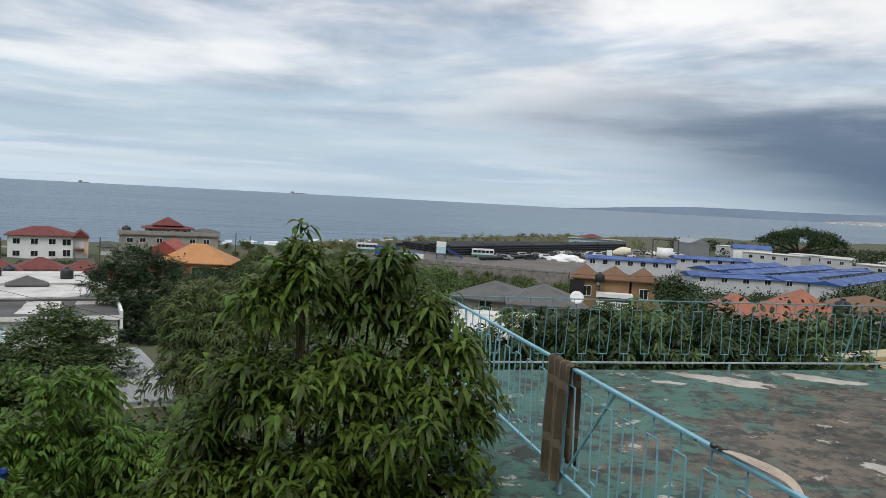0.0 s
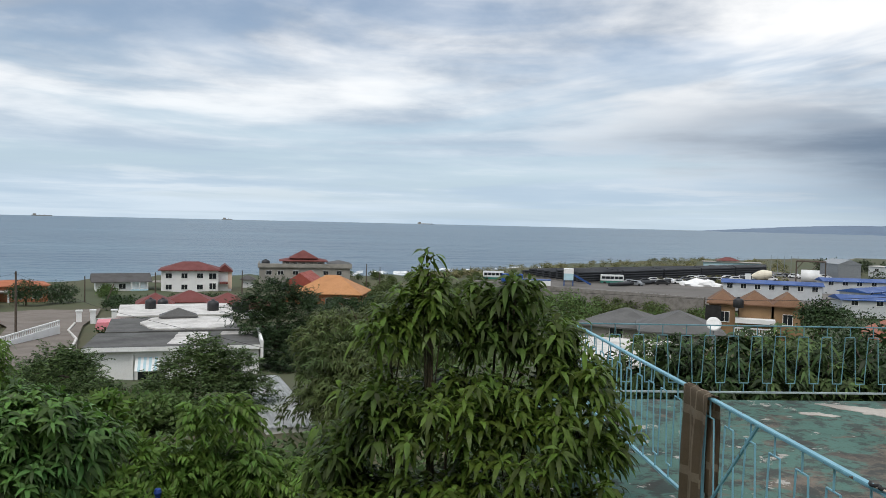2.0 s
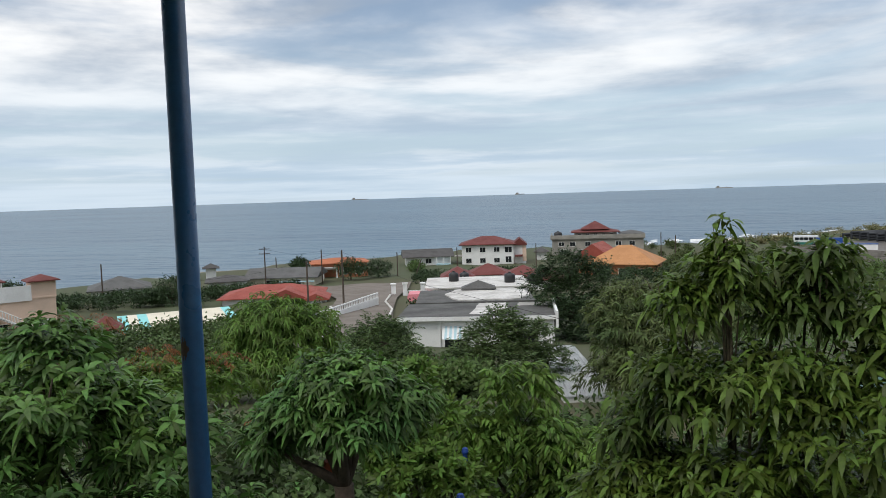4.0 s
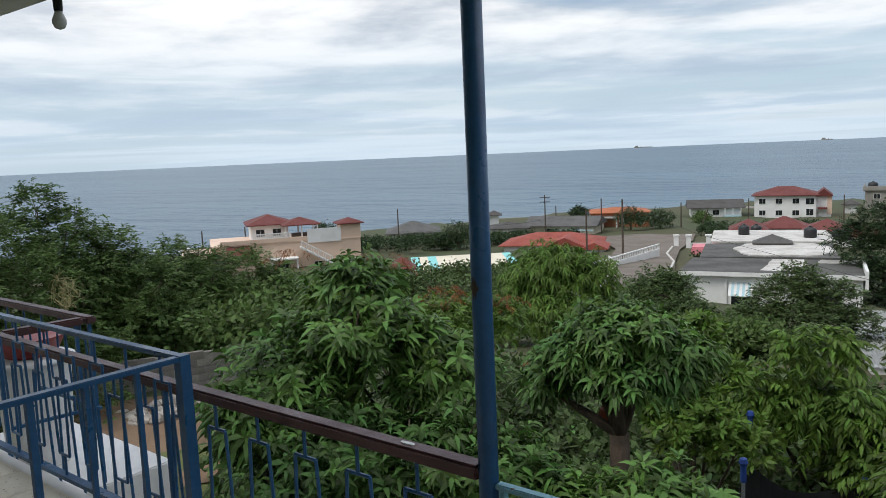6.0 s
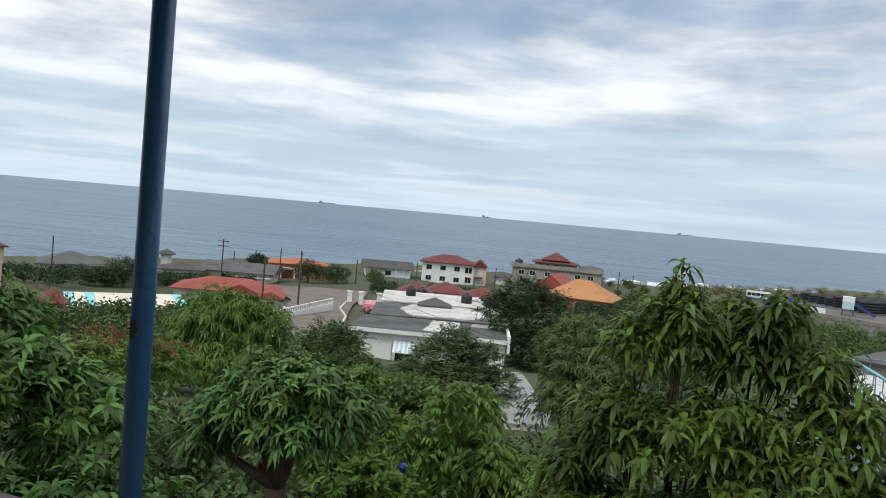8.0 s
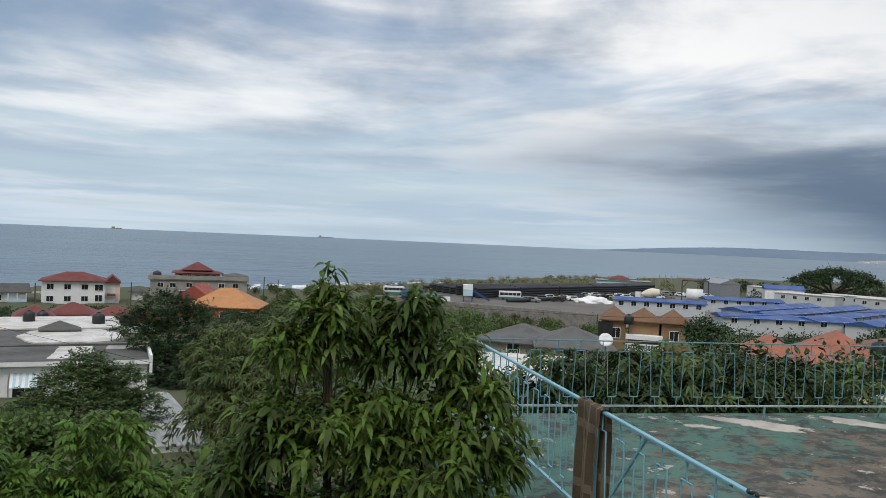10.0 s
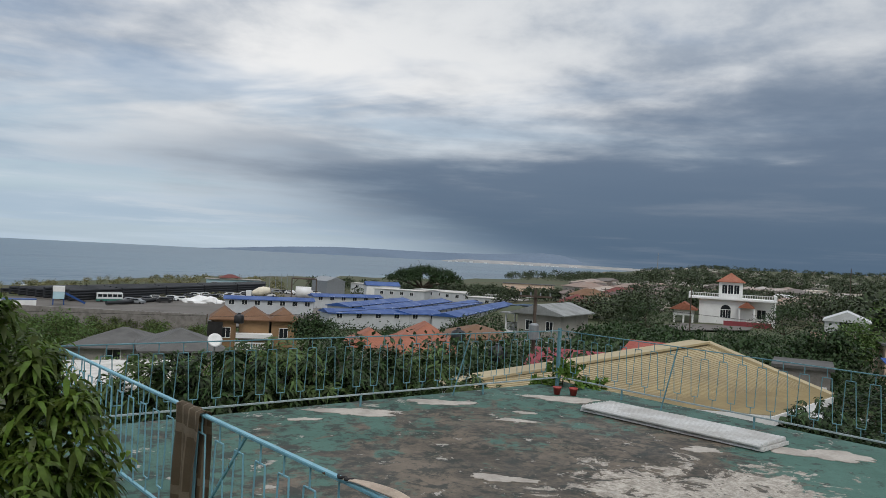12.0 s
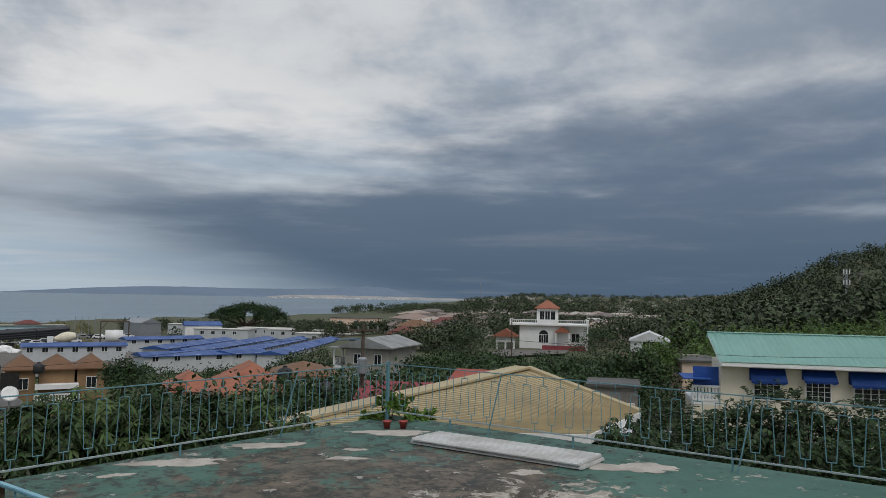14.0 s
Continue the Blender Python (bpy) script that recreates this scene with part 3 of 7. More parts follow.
solo("surf", bm, WHITE, "broken line of white surf along the beach", "surf", kind="stuff")


def ridge(name, label, rows, d, depth, mat, base=-2.0):
    """A far ridge from bearings and heights in degrees above the horizon."""
    bm = bmesh.new()
    last = None
    azs = np.arange(rows[0][0], rows[-1][0], 0.12 if rows[-1][0] > rows[0][0] else -0.12)
    tab = sorted(rows)
    for a in azs:
        e = along(tab, a) + 0.02 * noise.noise(Vector((a * 1.7, d * 0.01, 0))) + 0.012 * noise.noise(Vector((a * 6, d * 0.01, 4)))
        h = max(base + 0.5, 20 + d * math.tan(radians(e)))
        row = [bm.verts.new(polar(a, d, base)), bm.verts.new(polar(a, d + depth * 0.5, h)), bm.verts.new(polar(a, d + depth, base))]
        if last:
            for k in range(2):
                bm.faces.new((last[k], row[k], row[k + 1], last[k + 1]))
        last = row
    return solo(name, bm, mat, label, "hill", kind="structure", smooth=True)


# the headland's haze lies only in its blue material
ridge("backdrop", "long low headland across the bay, coloured blue for haze", [(-22.0, -0.26), (-25, -0.05), (-28, 0.18), (-31.3, 0.34), (-34, 0.36), (-37.6, 0.33), (-41, 0.36),
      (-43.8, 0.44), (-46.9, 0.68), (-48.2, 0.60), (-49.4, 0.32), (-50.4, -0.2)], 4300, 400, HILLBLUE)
ridge("backdrop", "flat far shore with pale port buildings", [(-39.5, -0.25), (-41, -0.10), (-44, -0.07), (-47, -0.08), (-50, -0.10), (-53, -0.14), (-56, -0.16), (-60, -0.12)], 3600, 200, HILLSHORE)


def far_town(n, az0, az1, d0, d1, seed, roofs=None):
    rnd = random.Random(seed)
    bm = bmesh.new()
    for _ in range(n):
        a, d = rnd.uniform(az0, az1), d0 * (d1 / d0) ** rnd.random()
        z = max(ground_z(a, d), 1.0)
        w, dp, h = rnd.uniform(6, 18), rnd.uniform(6, 14), rnd.uniform(2.2, 4.5)
        m = at(a, d, z - 0.5, rnd.uniform(-40, 40))
        q = bmesh.ops.create_cube(bm, size=1)["verts"]
        bmesh.ops.transform(bm, matrix=m @ Matrix.Translation((0, 0, h / 2)) @ Matrix.Diagonal((w, dp, h + 1, 1)), verts=q)
        if roofs is not None and rnd.random() < 0.7:
            k = len(roofs.verts)
            roof_mesh("hip", -w / 2 - 0.5, w / 2 + 0.5, -dp / 2 - 0.5, dp / 2 + 0.5, h + 0.75, min(w, dp) * 0.17, bm=roofs)
            roofs.verts.ensure_lookup_table()
            bmesh.ops.transform(roofs, matrix=m, verts=roofs.verts[k:])
    return bm


TOWN = material("far_pale_walls", (0.50, 0.47, 0.43), 0.9, (0.28, 0.20, 0.16), 0.02, 0.3, 0.7, 0.0, island=0.45)
solo("far_town", far_town(150, -73, -54, 480, 2600, 5), TOWN, "scattered pale houses of a town among trees", "town", kind="stuff")
far_roofs = bmesh.new()
solo("near_town", far_town(95, -72, -49, 235, 620, 17, far_roofs), TOWN, "low pale houses among the trees of the coastal plain", "town", kind="stuff")
TOWNROOF = material("mixed_town_roofs", (0.20, 0.13, 0.10), 0.85, (0.30, 0.28, 0.26), 0.02, 0.5, 0.9, 0.0, island=0.6)
solo("town_roofs", far_roofs, TOWNROOF, "dull red, brown and grey hipped roofs of the town", "roofs", kind="stuff")
solo("port_buildings", far_town(26, -50, -40, 3560, 3640, 8), WHITE, "small white port buildings on the far shore", "buildings", kind="stuff")
bm = bmesh.new()
for k in range(9):
    q = bmesh.ops.create_cube(bm, size=1)["verts"]
    bmesh.ops.transform(bm, matrix=at(-59.4 - 0.24 * k, 3700, 15 + 3 * math.sin(k * 2.1)) @ Matrix.Diagonal((10, 10, 26 + 9 * math.sin(k * 1.7), 1)), verts=q)
solo("tower_blocks", bm, TOWN, "pale high-rise blocks of a far city", "buildings", kind="stuff")

# ships
for az, d, w in ((4.6 - 6.9, 4700, 95), (-7.2 + 19.3, 4700, 60), (24.0, 4700, 100)):
    ship = thing("ship", "long grey cargo ship low on the horizon", "ship", at(az, d, 0), "ships at sea")
    bm = prism([(-w / 2, -6), (w / 2 - 8, -6), (w / 2, 0), (w / 2 - 8, 6), (-w / 2, 6)], 0, 4)
    part("hull", bm, GREYWALL, ship)
    part("bridge", box(-w / 2 + 6, -w / 2 + 22, -5, 5, 4, 12), GREYWALL, ship)
    for k in range(2):
        part("crane", bar((-w / 8 + k * w / 4, 0, 4), (-w / 8 + k * w / 4, 0, 8), 1.0), GREYWALL, ship)

# ---- road ----
ROAD = [((60, 28.6), (60, 23.0)), ((70, 28.0), (70, 22.6)), ((85, 27.2), (85, 21.9)), ((100, 26.6), (100, 21.8)), ((115, 26.0), (115, 21.5)), ((130, 27.0), (130, 20.6)), ((142, 28.5), (142, 20.4))]
bm = bmesh.new()
prev = None
for a, b in ROAD:
    cols = []
    for k in range(9):
        t = k / 8
        d, az = a[0] + (b[0] - a[0]) * t, a[1] + (b[1] - a[1]) * t
        cols.append(bm.verts.new(polar(az, d, ground_z(az, d) + 0.28)))
    if prev:
        for k in range(8):
            bm.faces.new((prev[k], prev[k + 1], cols[k + 1], cols[k]))
    prev = cols
solo("road", bm, ASPHALT, "worn grey asphalt lane between low houses", "road", kind="structure")
for side, rows in (("kerb", [(66, 27.3), (78, 26.6), (92, 26.0), (104, 26.5)]), ("kerb", [(84, 22.3), (96, 21.9), (108, 22.4), (118, 22.0)])):
    bm = bmesh.new()
    for (d0, a0), (d1, a1) in zip(rows, rows[1:]):
        bar(polar(a0, d0, ground_z(a0, d0) + 0.3), polar(a1, d1, ground_z(a1, d1) + 0.3), 0, bm=bm, flat=(0.25, 0.35))
    solo("kerb", bm, KERB, "whitewashed concrete kerb beside the lane", "kerb", kind="structure")
bm = bmesh.new()
verge = [(72, 26.8), (72, 29.8), (90, 28.2), (98, 26.8), (86, 26.2)]
bm.faces.new([bm.verts.new(polar(a, d, ground_z(a, d) + 0.34)) for d, a in verge])
VERGE = material("mown_grass", (0.10, 0.125, 0.035), 0.95, (0.15, 0.12, 0.06), 0.6, 12, 0.6, 0.3)
solo("verge", bm, VERGE, "patchy grass verge beside the lane", "verge", kind="structure")

# ---- near building: terrace roof, veranda ----
SZ, RZ = 18.04, 18.9375      # terrace roof surface, top of its railing
FZ = 18.45                   # veranda floor
slab = solo("terrace_roof", box(1.45, 9.75, -4.0, 8.45, SZ - 0.28, SZ), SLAB, "flat concrete roof terrace with flaked green paint and brown stains", "roof terrace", kind="structure")
bm = bmesh.new()
box(1.75, 9.45, -3.8, 8.2, 11.5, SZ - 0.28, bm)
solo("wall_lower_storey", bm, CREAM, "plain rendered wall of the storey below the terrace", "wall", kind="structure")


def patch(x, y, rx, ry, ang, seed):
    rnd = random.Random(seed)
    ph = [rnd.uniform(0, 6.3) for _ in range(5)]
    pts = []
    for k in range(120):
        a = k * math.tau / 120
        r = 1 + 0.22 * math.sin(2 * a + ph[0]) + 0.16 * math.sin(3 * a + ph[1]) + 0.10 * math.sin(5 * a + ph[2]) + 0.07 * math.sin(9 * a + ph[3]) + 0.05 * math.sin(14 * a + ph[4]) + 0.05 * math.sin(23 * a + ph[1] * 2) * math.sin(4 * a + ph[0]) + rnd.uniform(-0.03, 0.03)
        px, py = rx * r * math.cos(a), ry * r * math.sin(a)
        c, s = math.cos(radians(ang)), math.sin(radians(ang))
        pts.append((x + px * c - py * s, y + px * s + py * c))
    return prism(pts, SZ + 0.001, SZ + 0.007)


PATCH = material("pale_screed_patch", (0.46, 0.42, 0.365), 0.9, (0.27, 0.24, 0.205), 3, 30, 0.6, 0.3)
for k, (x, y, rx, ry, ang) in enumerate([(5.30, 7.88, .46, .22, -28), (6.66, 7.92, .38, .2, -30), (8.50, 7.35, .55, .2, -38), (8.72, 3.78, .50, .25, -62), (7.2, 1.98, .10, .12, -60),
                                         (4.52, 7.80, .16, .08, -20), (7.64, 4.59, .2, .12, -55), (6.80, 6.62, .2, .10, -45), (7.25, 6.9, .15, .07, -40), (7.0, 2.35, .10, .18, 20), (4.9, 4.9, .28, .1, -40)]):
    part("screed_patch", patch(x, y, rx, ry, ang, 40 + k), PATCH, slab)


def wave_unit(p=0.265, z_top=-0.04, z_bot=-0.74, r=0.0065):
    """One period of the bent-bar infill: stem, narrow top bar, slanting legs, bottom bar and stem."""
    bm = bmesh.new()
    a, b = 0.055, 0.05
    zt, zb = z_top - 0.11, z_bot + 0.10
    pts = [(-p / 2, 0, zb), (-p / 2 + b, 0, zb), (-a, 0, zt), (a, 0, zt), (p / 2 - b, 0, zb), (p / 2, 0, zb)]
    for q, s in zip(pts, pts[1:]):
        bar(q, s, r, n=6, bm=bm)
    bar((0, 0, zt), (0, 0, z_top), r, n=6, bm=bm)
    bar((-p / 2, 0, zb), (-p / 2, 0, z_bot), r, n=6, bm=bm)
    return bm


def railing(name, label, a, b, top, mat, rail_flat, posts, drop=0.74, foot=0.16, thick=0.0055, period=0.265, brace=(), top_mat=None, low_mat=None, feet=False):
    """A railing from a to b: top rail, bottom rail, posts, and one bent-bar unit after another."""
    a, b = Vector((*a, top)), Vector((*b, top))
    L = (b - a).length
    ang = math.atan2((b - a).y, (b - a).x)
    ob = thing(name, label, "railing", Matrix.Translation(a) @ Matrix.Rotation(ang, 4, "Z"))
    part("top_rail", box(0, L, -rail_flat[0] / 2, rail_flat[0] / 2, -rail_flat[1], 0, bevel=min(rail_flat) * 0.2), top_mat or mat, ob)
    part("bottom_rail", box(0, L, -0.012, 0.012, -drop - 0.012, -drop + 0.006), low_mat or mat, ob)
    for x in posts:
        part("foot" if feet else "post", bar((x, 0, -drop - foot), (x, 0, -drop if feet else -rail_flat[1] * 0.5), 0, flat=(0.02, 0.02)), mat, ob)
    me = mesh_of(wave_unit(period, -rail_flat[1], -drop, thick), mat)
    n = int(L / period)
    off = (L - n * period) / 2
    for k in range(n):
        u = part("bent_bar", me, mat, ob)
        u.matrix_local = Matrix.Translation((off + (k + 0.5) * period, 0, 0))
    for x0, x1, dy in brace:
        part("brace", bar((x0, 0.0, -rail_flat[1]), (x1, dy, -drop - foot), 0, flat=(0.014, 0.014)), mat, ob)
    return ob


railing("terrace_railing", "faded blue iron railing with bent bars along the terrace", (1.95, 8.17), (9.22, 8.13), RZ, THINBLUE, (0.024, 0.012), (1.5, 3.58, 5.69), brace=((5.4, 5.22, 0.12),), low_mat=PALERAIL, feet=True)
railing("terrace_railing", "faded blue iron railing with bent-bar infill beside the yellow roof", (9.28, 8.13), (9.36, -3.0), RZ, THINBLUE, (0.024, 0.012), (1.2, 3.24, 5.31, 7.28, 9.3), brace=((2.1, 1.95, -0.12), (5.55, 5.40, -0.12)), low_mat=PALERAIL, feet=True)
railing("side_railing", "light blue iron railing with a flat top rail, terrace side", (1.94, 8.1), (2.03, 2.02), RZ, RAILBLUE, (0.036, 0.018), (0.03, 3.35, 5.9), brace=((4.05, 3.25, 0.0),))
post = solo("corner_post", bar((9.25, 8.15, SZ), (9.25, 8.15, RZ + 0.03), 0, flat=(0.045, 0.045)), THINBLUE, "faded blue square steel post at the terrace corner", "post")

# towel over the side railing
def towel():
    bm = bmesh.new()
    n, rows = 22, 30
    grid = []
    for j in range(rows + 1):
        s = j / rows
        row = []
        for i in range(n + 1):
            u = i / n
            y = 4.62 + 0.40 * u
            fold = 0.022 * math.sin(u * 15 + 1.0) * min(1, abs(s - 0.47) * 5)
            if s < 0.47:
                z, x = RZ + 0.012 - (0.47 - s) * 1.75, -0.036 - fold - 0.02 * (0.47 - s)
            elif s < 0.53:
                t = (s - 0.47) / 0.06
                z, x = RZ + 0.012 + 0.008 * math.sin(t * math.pi), -0.036 + 0.072 * t
            else:
                z, x = RZ + 0.012 - (s - 0.53) * 1.45, 0.036 + fold
            ysq = 4.82 + (y - 4.82) * (1 - 0.22 * abs(s - 0.5) * math.sin(u * 3 + 1) ** 2)
            row.append(bm.verts.new((1.99 + x, ysq, z)))
        grid.append(row)
    for j in range(rows):
        for i in range(n):
            f = bm.faces.new((grid[j][i], grid[j][i + 1], grid[j + 1][i + 1], grid[j + 1][i]))
            f.material_index = 1 if (i % 6 == 3 or j % 7 == 4) else 0
    bmesh.ops.solidify(bm, geom=bm.faces[:], thickness=0.006)
    ob = solo("towel", bm, TOWEL, "brown checked towel hung over the blue railing to dry", "towel", smooth=True)
    ob.data.materials.append(TOWEL2)


towel()


def tube(name, pts, r, mat, label, category, parent=None, n=7):
    cu = bpy.data.curves.new(name, "CURVE")
    cu.dimensions, cu.bevel_depth, cu.bevel_resolution = "3D", r, 2
    sp = cu.splines.new("NURBS")
    sp.points.add(len(pts) - 1)
    for p, q in zip(sp.points, pts):
        p.co = (*q, 1)
    sp.use_endpoint_u, sp.order_u = True, 3
    tmp = bpy.data.objects.new("tmp", cu)
    me = bpy.data.meshes.new_from_object(tmp)
    bpy.data.objects.remove(tmp)
    me.materials.append(mat)
    ob = new(name, me)
    if parent:
        ob.parent = parent
    return tagged(ob, label, category)


rope = thing("rope", "pale clothes rope doubled and knotted over the blue railing", "rope")
for k in range(5):
    o = 0.009 * k
    tube("strand", [(1.99, 3.02, RZ + 0.006), (2.005 + o, 2.93, RZ + 0.014), (2.01 + o, 2.78, RZ + 0.016 + o * .4), (2.015 + o, 2.64, RZ + 0.022 + o * .4), (2.03 + o, 2.54, RZ + 0.012), (2.035 + o, 2.50, RZ - 0.04 - o), (1.985 - o * .4, 2.51, RZ - 0.06 - o)], 0.0045, ROPE, "", "", rope)
tube("knot", [(2.0, 3.06, RZ + .01), (1.97, 3.02, RZ + .012), (2.01, 3.0, RZ + .016), (1.98, 2.98, RZ + .012), (2.02, 2.96, RZ + .012)], 0.008, RUBBER, "black tie", "", rope)

# stacked white ribbed sheets by the right railing
stack = thing("roof_sheets", "stack of white ribbed metal sheets lying on the terrace", "metal sheets", Matrix.Translation((8.42, 5.42, SZ)) @ Matrix.Rotation(radians(93), 4, "Z"))
for lay in range(2):
    bm = bmesh.new()
    n, w, L = 40, 0.66, 2.48 - 0.06 * lay
    rowa, rowb = [], []
    prof = [(-w / 2 + w * k / n, 0.03 + 0.045 * lay + (0.022 if k % 4 in (1, 2) else 0)) for k in range(n + 1)]
    prof += [(w / 2, 0.012 + 0.045 * lay), (-w / 2, 0.012 + 0.045 * lay)]
    for y, z in prof:
        rowa.append(bm.verts.new((-L / 2, y + 0.02 * lay, z)))
        rowb.append(bm.verts.new((L / 2, y + 0.02 * lay, z)))
    for k in range(len(prof)):
        j = (k + 1) % len(prof)
        bm.faces.new((rowa[k], rowb[k], rowb[j], rowa[j]))
    bm.faces.new(rowa[::-1])
    bm.faces.new(rowb)
    part("sheet", bm, SHEET, stack)
for x in (-1.1, 0.0, 1.1):
    part("batten", box(x - 0.03, x + 0.03, -0.3, 0.3, 0, 0.03), TIMBER, stack)


def lathe(rows, n=20, bm=None, c=(0, 0)):
    bm = bm or bmesh.new()
    rings = []
    for r, z in rows:
        rings.append([bm.verts.new((c[0] + r * math.cos(k * math.tau / n), c[1] + r * math.sin(k * math.tau / n), z)) for k in range(n)])
    for a, b in zip(rings, rings[1:]):
        for k in range(n):
            bm.faces.new((a[k], a[(k + 1) % n], b[(k + 1) % n], b[k]))
    bm.faces.new(rings[0][::-1])
    bm.faces.new(rings[-1])
    return bm


for x, y in ((8.70, 7.66), (8.86, 7.48)):
    p = thing("flower_pot", "small red plastic flower pot on the terrace", "flower pot", Matrix.Translation((x, y, SZ + 0.007)) @ Matrix.Scale(0.8, 4), "pots at the corner")
    part("pot", lathe([(0.055, 0), (0.075, 0.11), (0.082, 0.112), (0.084, 0.14), (0.074, 0.14), (0.068, 0.115)]), POTRED, p, smooth=True)
    part("soil", lathe([(0.068, 0.112), (0.06, 0.12)]), SOIL, p)

# veranda floor of terrazzo tiles, with a white edge
bm = box(-9.0, -2.0, -2.6, 1.57, FZ - 0.20, FZ - 0.012)
box(-2.0, 1.4, -2.6, 1.80, FZ - 0.20, FZ - 0.012, bm)
floor = solo("floor", bm, GROUT, "veranda floor slab with terrazzo tiles", "floor", kind="structure")
bm = box(-9.0, -2.0, 1.57, 1.63, FZ - 0.25, FZ - 0.004)
box(-2.0, 1.4, 1.80, 1.90, FZ - 0.25, FZ - 0.004, bm)
solo("floor_edge", bm, WHITE, "white painted concrete edge of the veranda floor", "floor edge", kind="structure")
solo("wall_veranda_base", box(-9.0, 1.40, -2.6, 1.52, 11.5, FZ - 0.20), CREAM, "plain wall of the storey under the veranda", "wall", kind="structure")
solo("wall_house", box(-9.0, 1.44, -2.85, -2.6, 11.5, 21.2), CREAM, "cream wall of the house behind the veranda", "wall", kind="structure")
solo("wall_pillar", box(-4.75, -4.06, 0.35, 1.20, FZ, 20.80), CREAM, "cream rendered pillar of the veranda", "pillar", kind="structure")
solo("baseboard", box(-4.77, -4.04, 0.33, 1.22, FZ, FZ + 0.11), BROWNRAIL, "dark brown painted skirting round the pillar", "baseboard", kind="structure")
solo("ceiling", box(-9.0, 0.7, -2.85, 1.80, 20.80, 20.96), WHITE, "white veranda soffit", "ceiling", kind="structure")

# veranda railing with a brown timber handrail, pole and light blue stretch
VY, VZ = 1.72, 19.09
vr = railing("veranda_railing", "blue bent-bar railing under a dark brown timber handrail", (-4.70, VY), (-1.27, VY), VZ, DEEPBLUE, (0.065, 0.045), (0.04, 1.75), drop=0.80, foot=0.04, top_mat=BROWNRAIL, thick=0.007)
for x in (0.04, 1.75):
    part("bracket", box(x - 0.012, x + 0.012, -0.16, 0.0, -0.79, -0.76), DEEPBLUE, vr)
railing("veranda_railing", "short blue railing with brown handrail at the jog of the veranda", (-4.64, 2.20), (-4.70, VY + 0.04), VZ, DEEPBLUE, (0.065, 0.045), (0.04,), drop=0.58, foot=0.5, top_mat=BROWNRAIL, thick=0.007)
railing("veranda_railing", "blue bent-bar railing with brown handrail past the jog", (-8.9, 2.24), (-4.60, 2.24), VZ, DEEPBLUE, (0.065, 0.045), (0.04, 2.2, 4.26), drop=0.58, foot=0.5, top_mat=BROWNRAIL, thick=0.007)
railing("veranda_railing", "light blue railing with a thin flat top rail", (-1.22, VY), (1.38, VY), VZ - 0.045, RAILBLUE, (0.03, 0.018), (0.02, 1.3, 2.58), drop=0.54, foot=0.06, thick=0.007)
pole = thing("veranda_post", "deep blue painted steel pipe post with chipped paint", "post", Matrix.Translation((-1.25, VY, FZ)))
part("pipe", bar((0, 0, 0), (0, 0, 2.35), 0.0295, n=24), DEEPBLUE, pole, smooth=True)
part("base_plate", box(-0.06, 0.06, -0.06, 0.06, 0, 0.012), DEEPBLUE, pole)
bm = bmesh.new()
for k in range(10):
    a0 = -2.35 + 0.11 * k
    pts = [(0.0299 * math.cos(a0 + j * 0.11), 0.0299 * math.sin(a0 + j * 0.11)) for j in (0, 1)]
    hh = 0.028 * math.sin((k + 0.5) / 10 * math.pi) * (1 + 0.3 * math.sin(k * 2.2))
    zc = 20 - 0.385 - FZ
    bm.faces.new([bm.verts.new((x, y, z)) for (x, y), z in zip((pts[0], pts[1], pts[1], pts[0]), (zc - hh, zc - hh, zc + hh, zc + hh))])
part("paint_chip", bm, TIMBER, pole, "bare rusty patch")
part("paint_chip", prism([(0.30 + 0.03 * math.cos(a * 0.7), 0.01 * math.sin(a * 0.7)) for a in range(9)], -0.0, 0.003), WHITE, thing("paint_splash", "white splash of paint on the brown handrail", "stain", Matrix.Translation((-1.86, VY, VZ)) ))

# guard railing round the stair head
def guard():
    gx, gy, gz = -2.60, 1.60, 20 - 0.735
    ob = thing("stair_guard", "deep blue square-bar guard railing round the stair head", "railing", Matrix())
    part("top_rail", box(gx - 5.0, gx, gy - 0.02, gy + 0.02, gz - 0.02, gz, bevel=0.003), DEEPBLUE, ob)
    part("top_rail", box(gx - 0.02, gx + 0.02, gy - 3.2, gy - 0.021, gz - 0.02, gz, bevel=0.003), DEEPBLUE, ob)
    part("bottom_rail", box(gx - 5.0, gx, gy - 0.02, gy + 0.02, FZ + 0.055, FZ + 0.075), DEEPBLUE, ob)
    part("bottom_rail", box(gx - 0.02, gx + 0.02, gy - 3.2, gy - 0.021, FZ + 0.055, FZ + 0.075), DEEPBLUE, ob)
    part("post", box(gx - 0.022, gx + 0.022, gy - 0.022, gy + 0.022, FZ, gz + 0.002), DEEPBLUE, ob)
    for k in range(1, 17):
        y = gy - 0.19 * k
        w = 0.018 if k % 3 else 0.024
        part("bar", box(gx - w / 2, gx + w / 2, y - w / 2, y + w / 2, FZ + 0.0 if k % 3 == 0 else FZ + 0.075, gz - 0.02), DEEPBLUE, ob)
    me = mesh_of(wave_unit(0.265, -0.02, -(gz - FZ - 0.075), 0.0065), DEEPBLUE)
    for k in range(18):
        u = part("bent_bar", me, DEEPBLUE, ob)
        u.matrix_local = Matrix.Translation((gx - 0.16 - 0.265 * k, gy, gz))
    for k in range(1, 3):
        x = gx - 2.4 * k
        part("post", box(x - 0.015, x + 0.015, gy - 0.015, gy + 0.015, FZ, gz - 0.02), DEEPBLUE, ob)


guard()

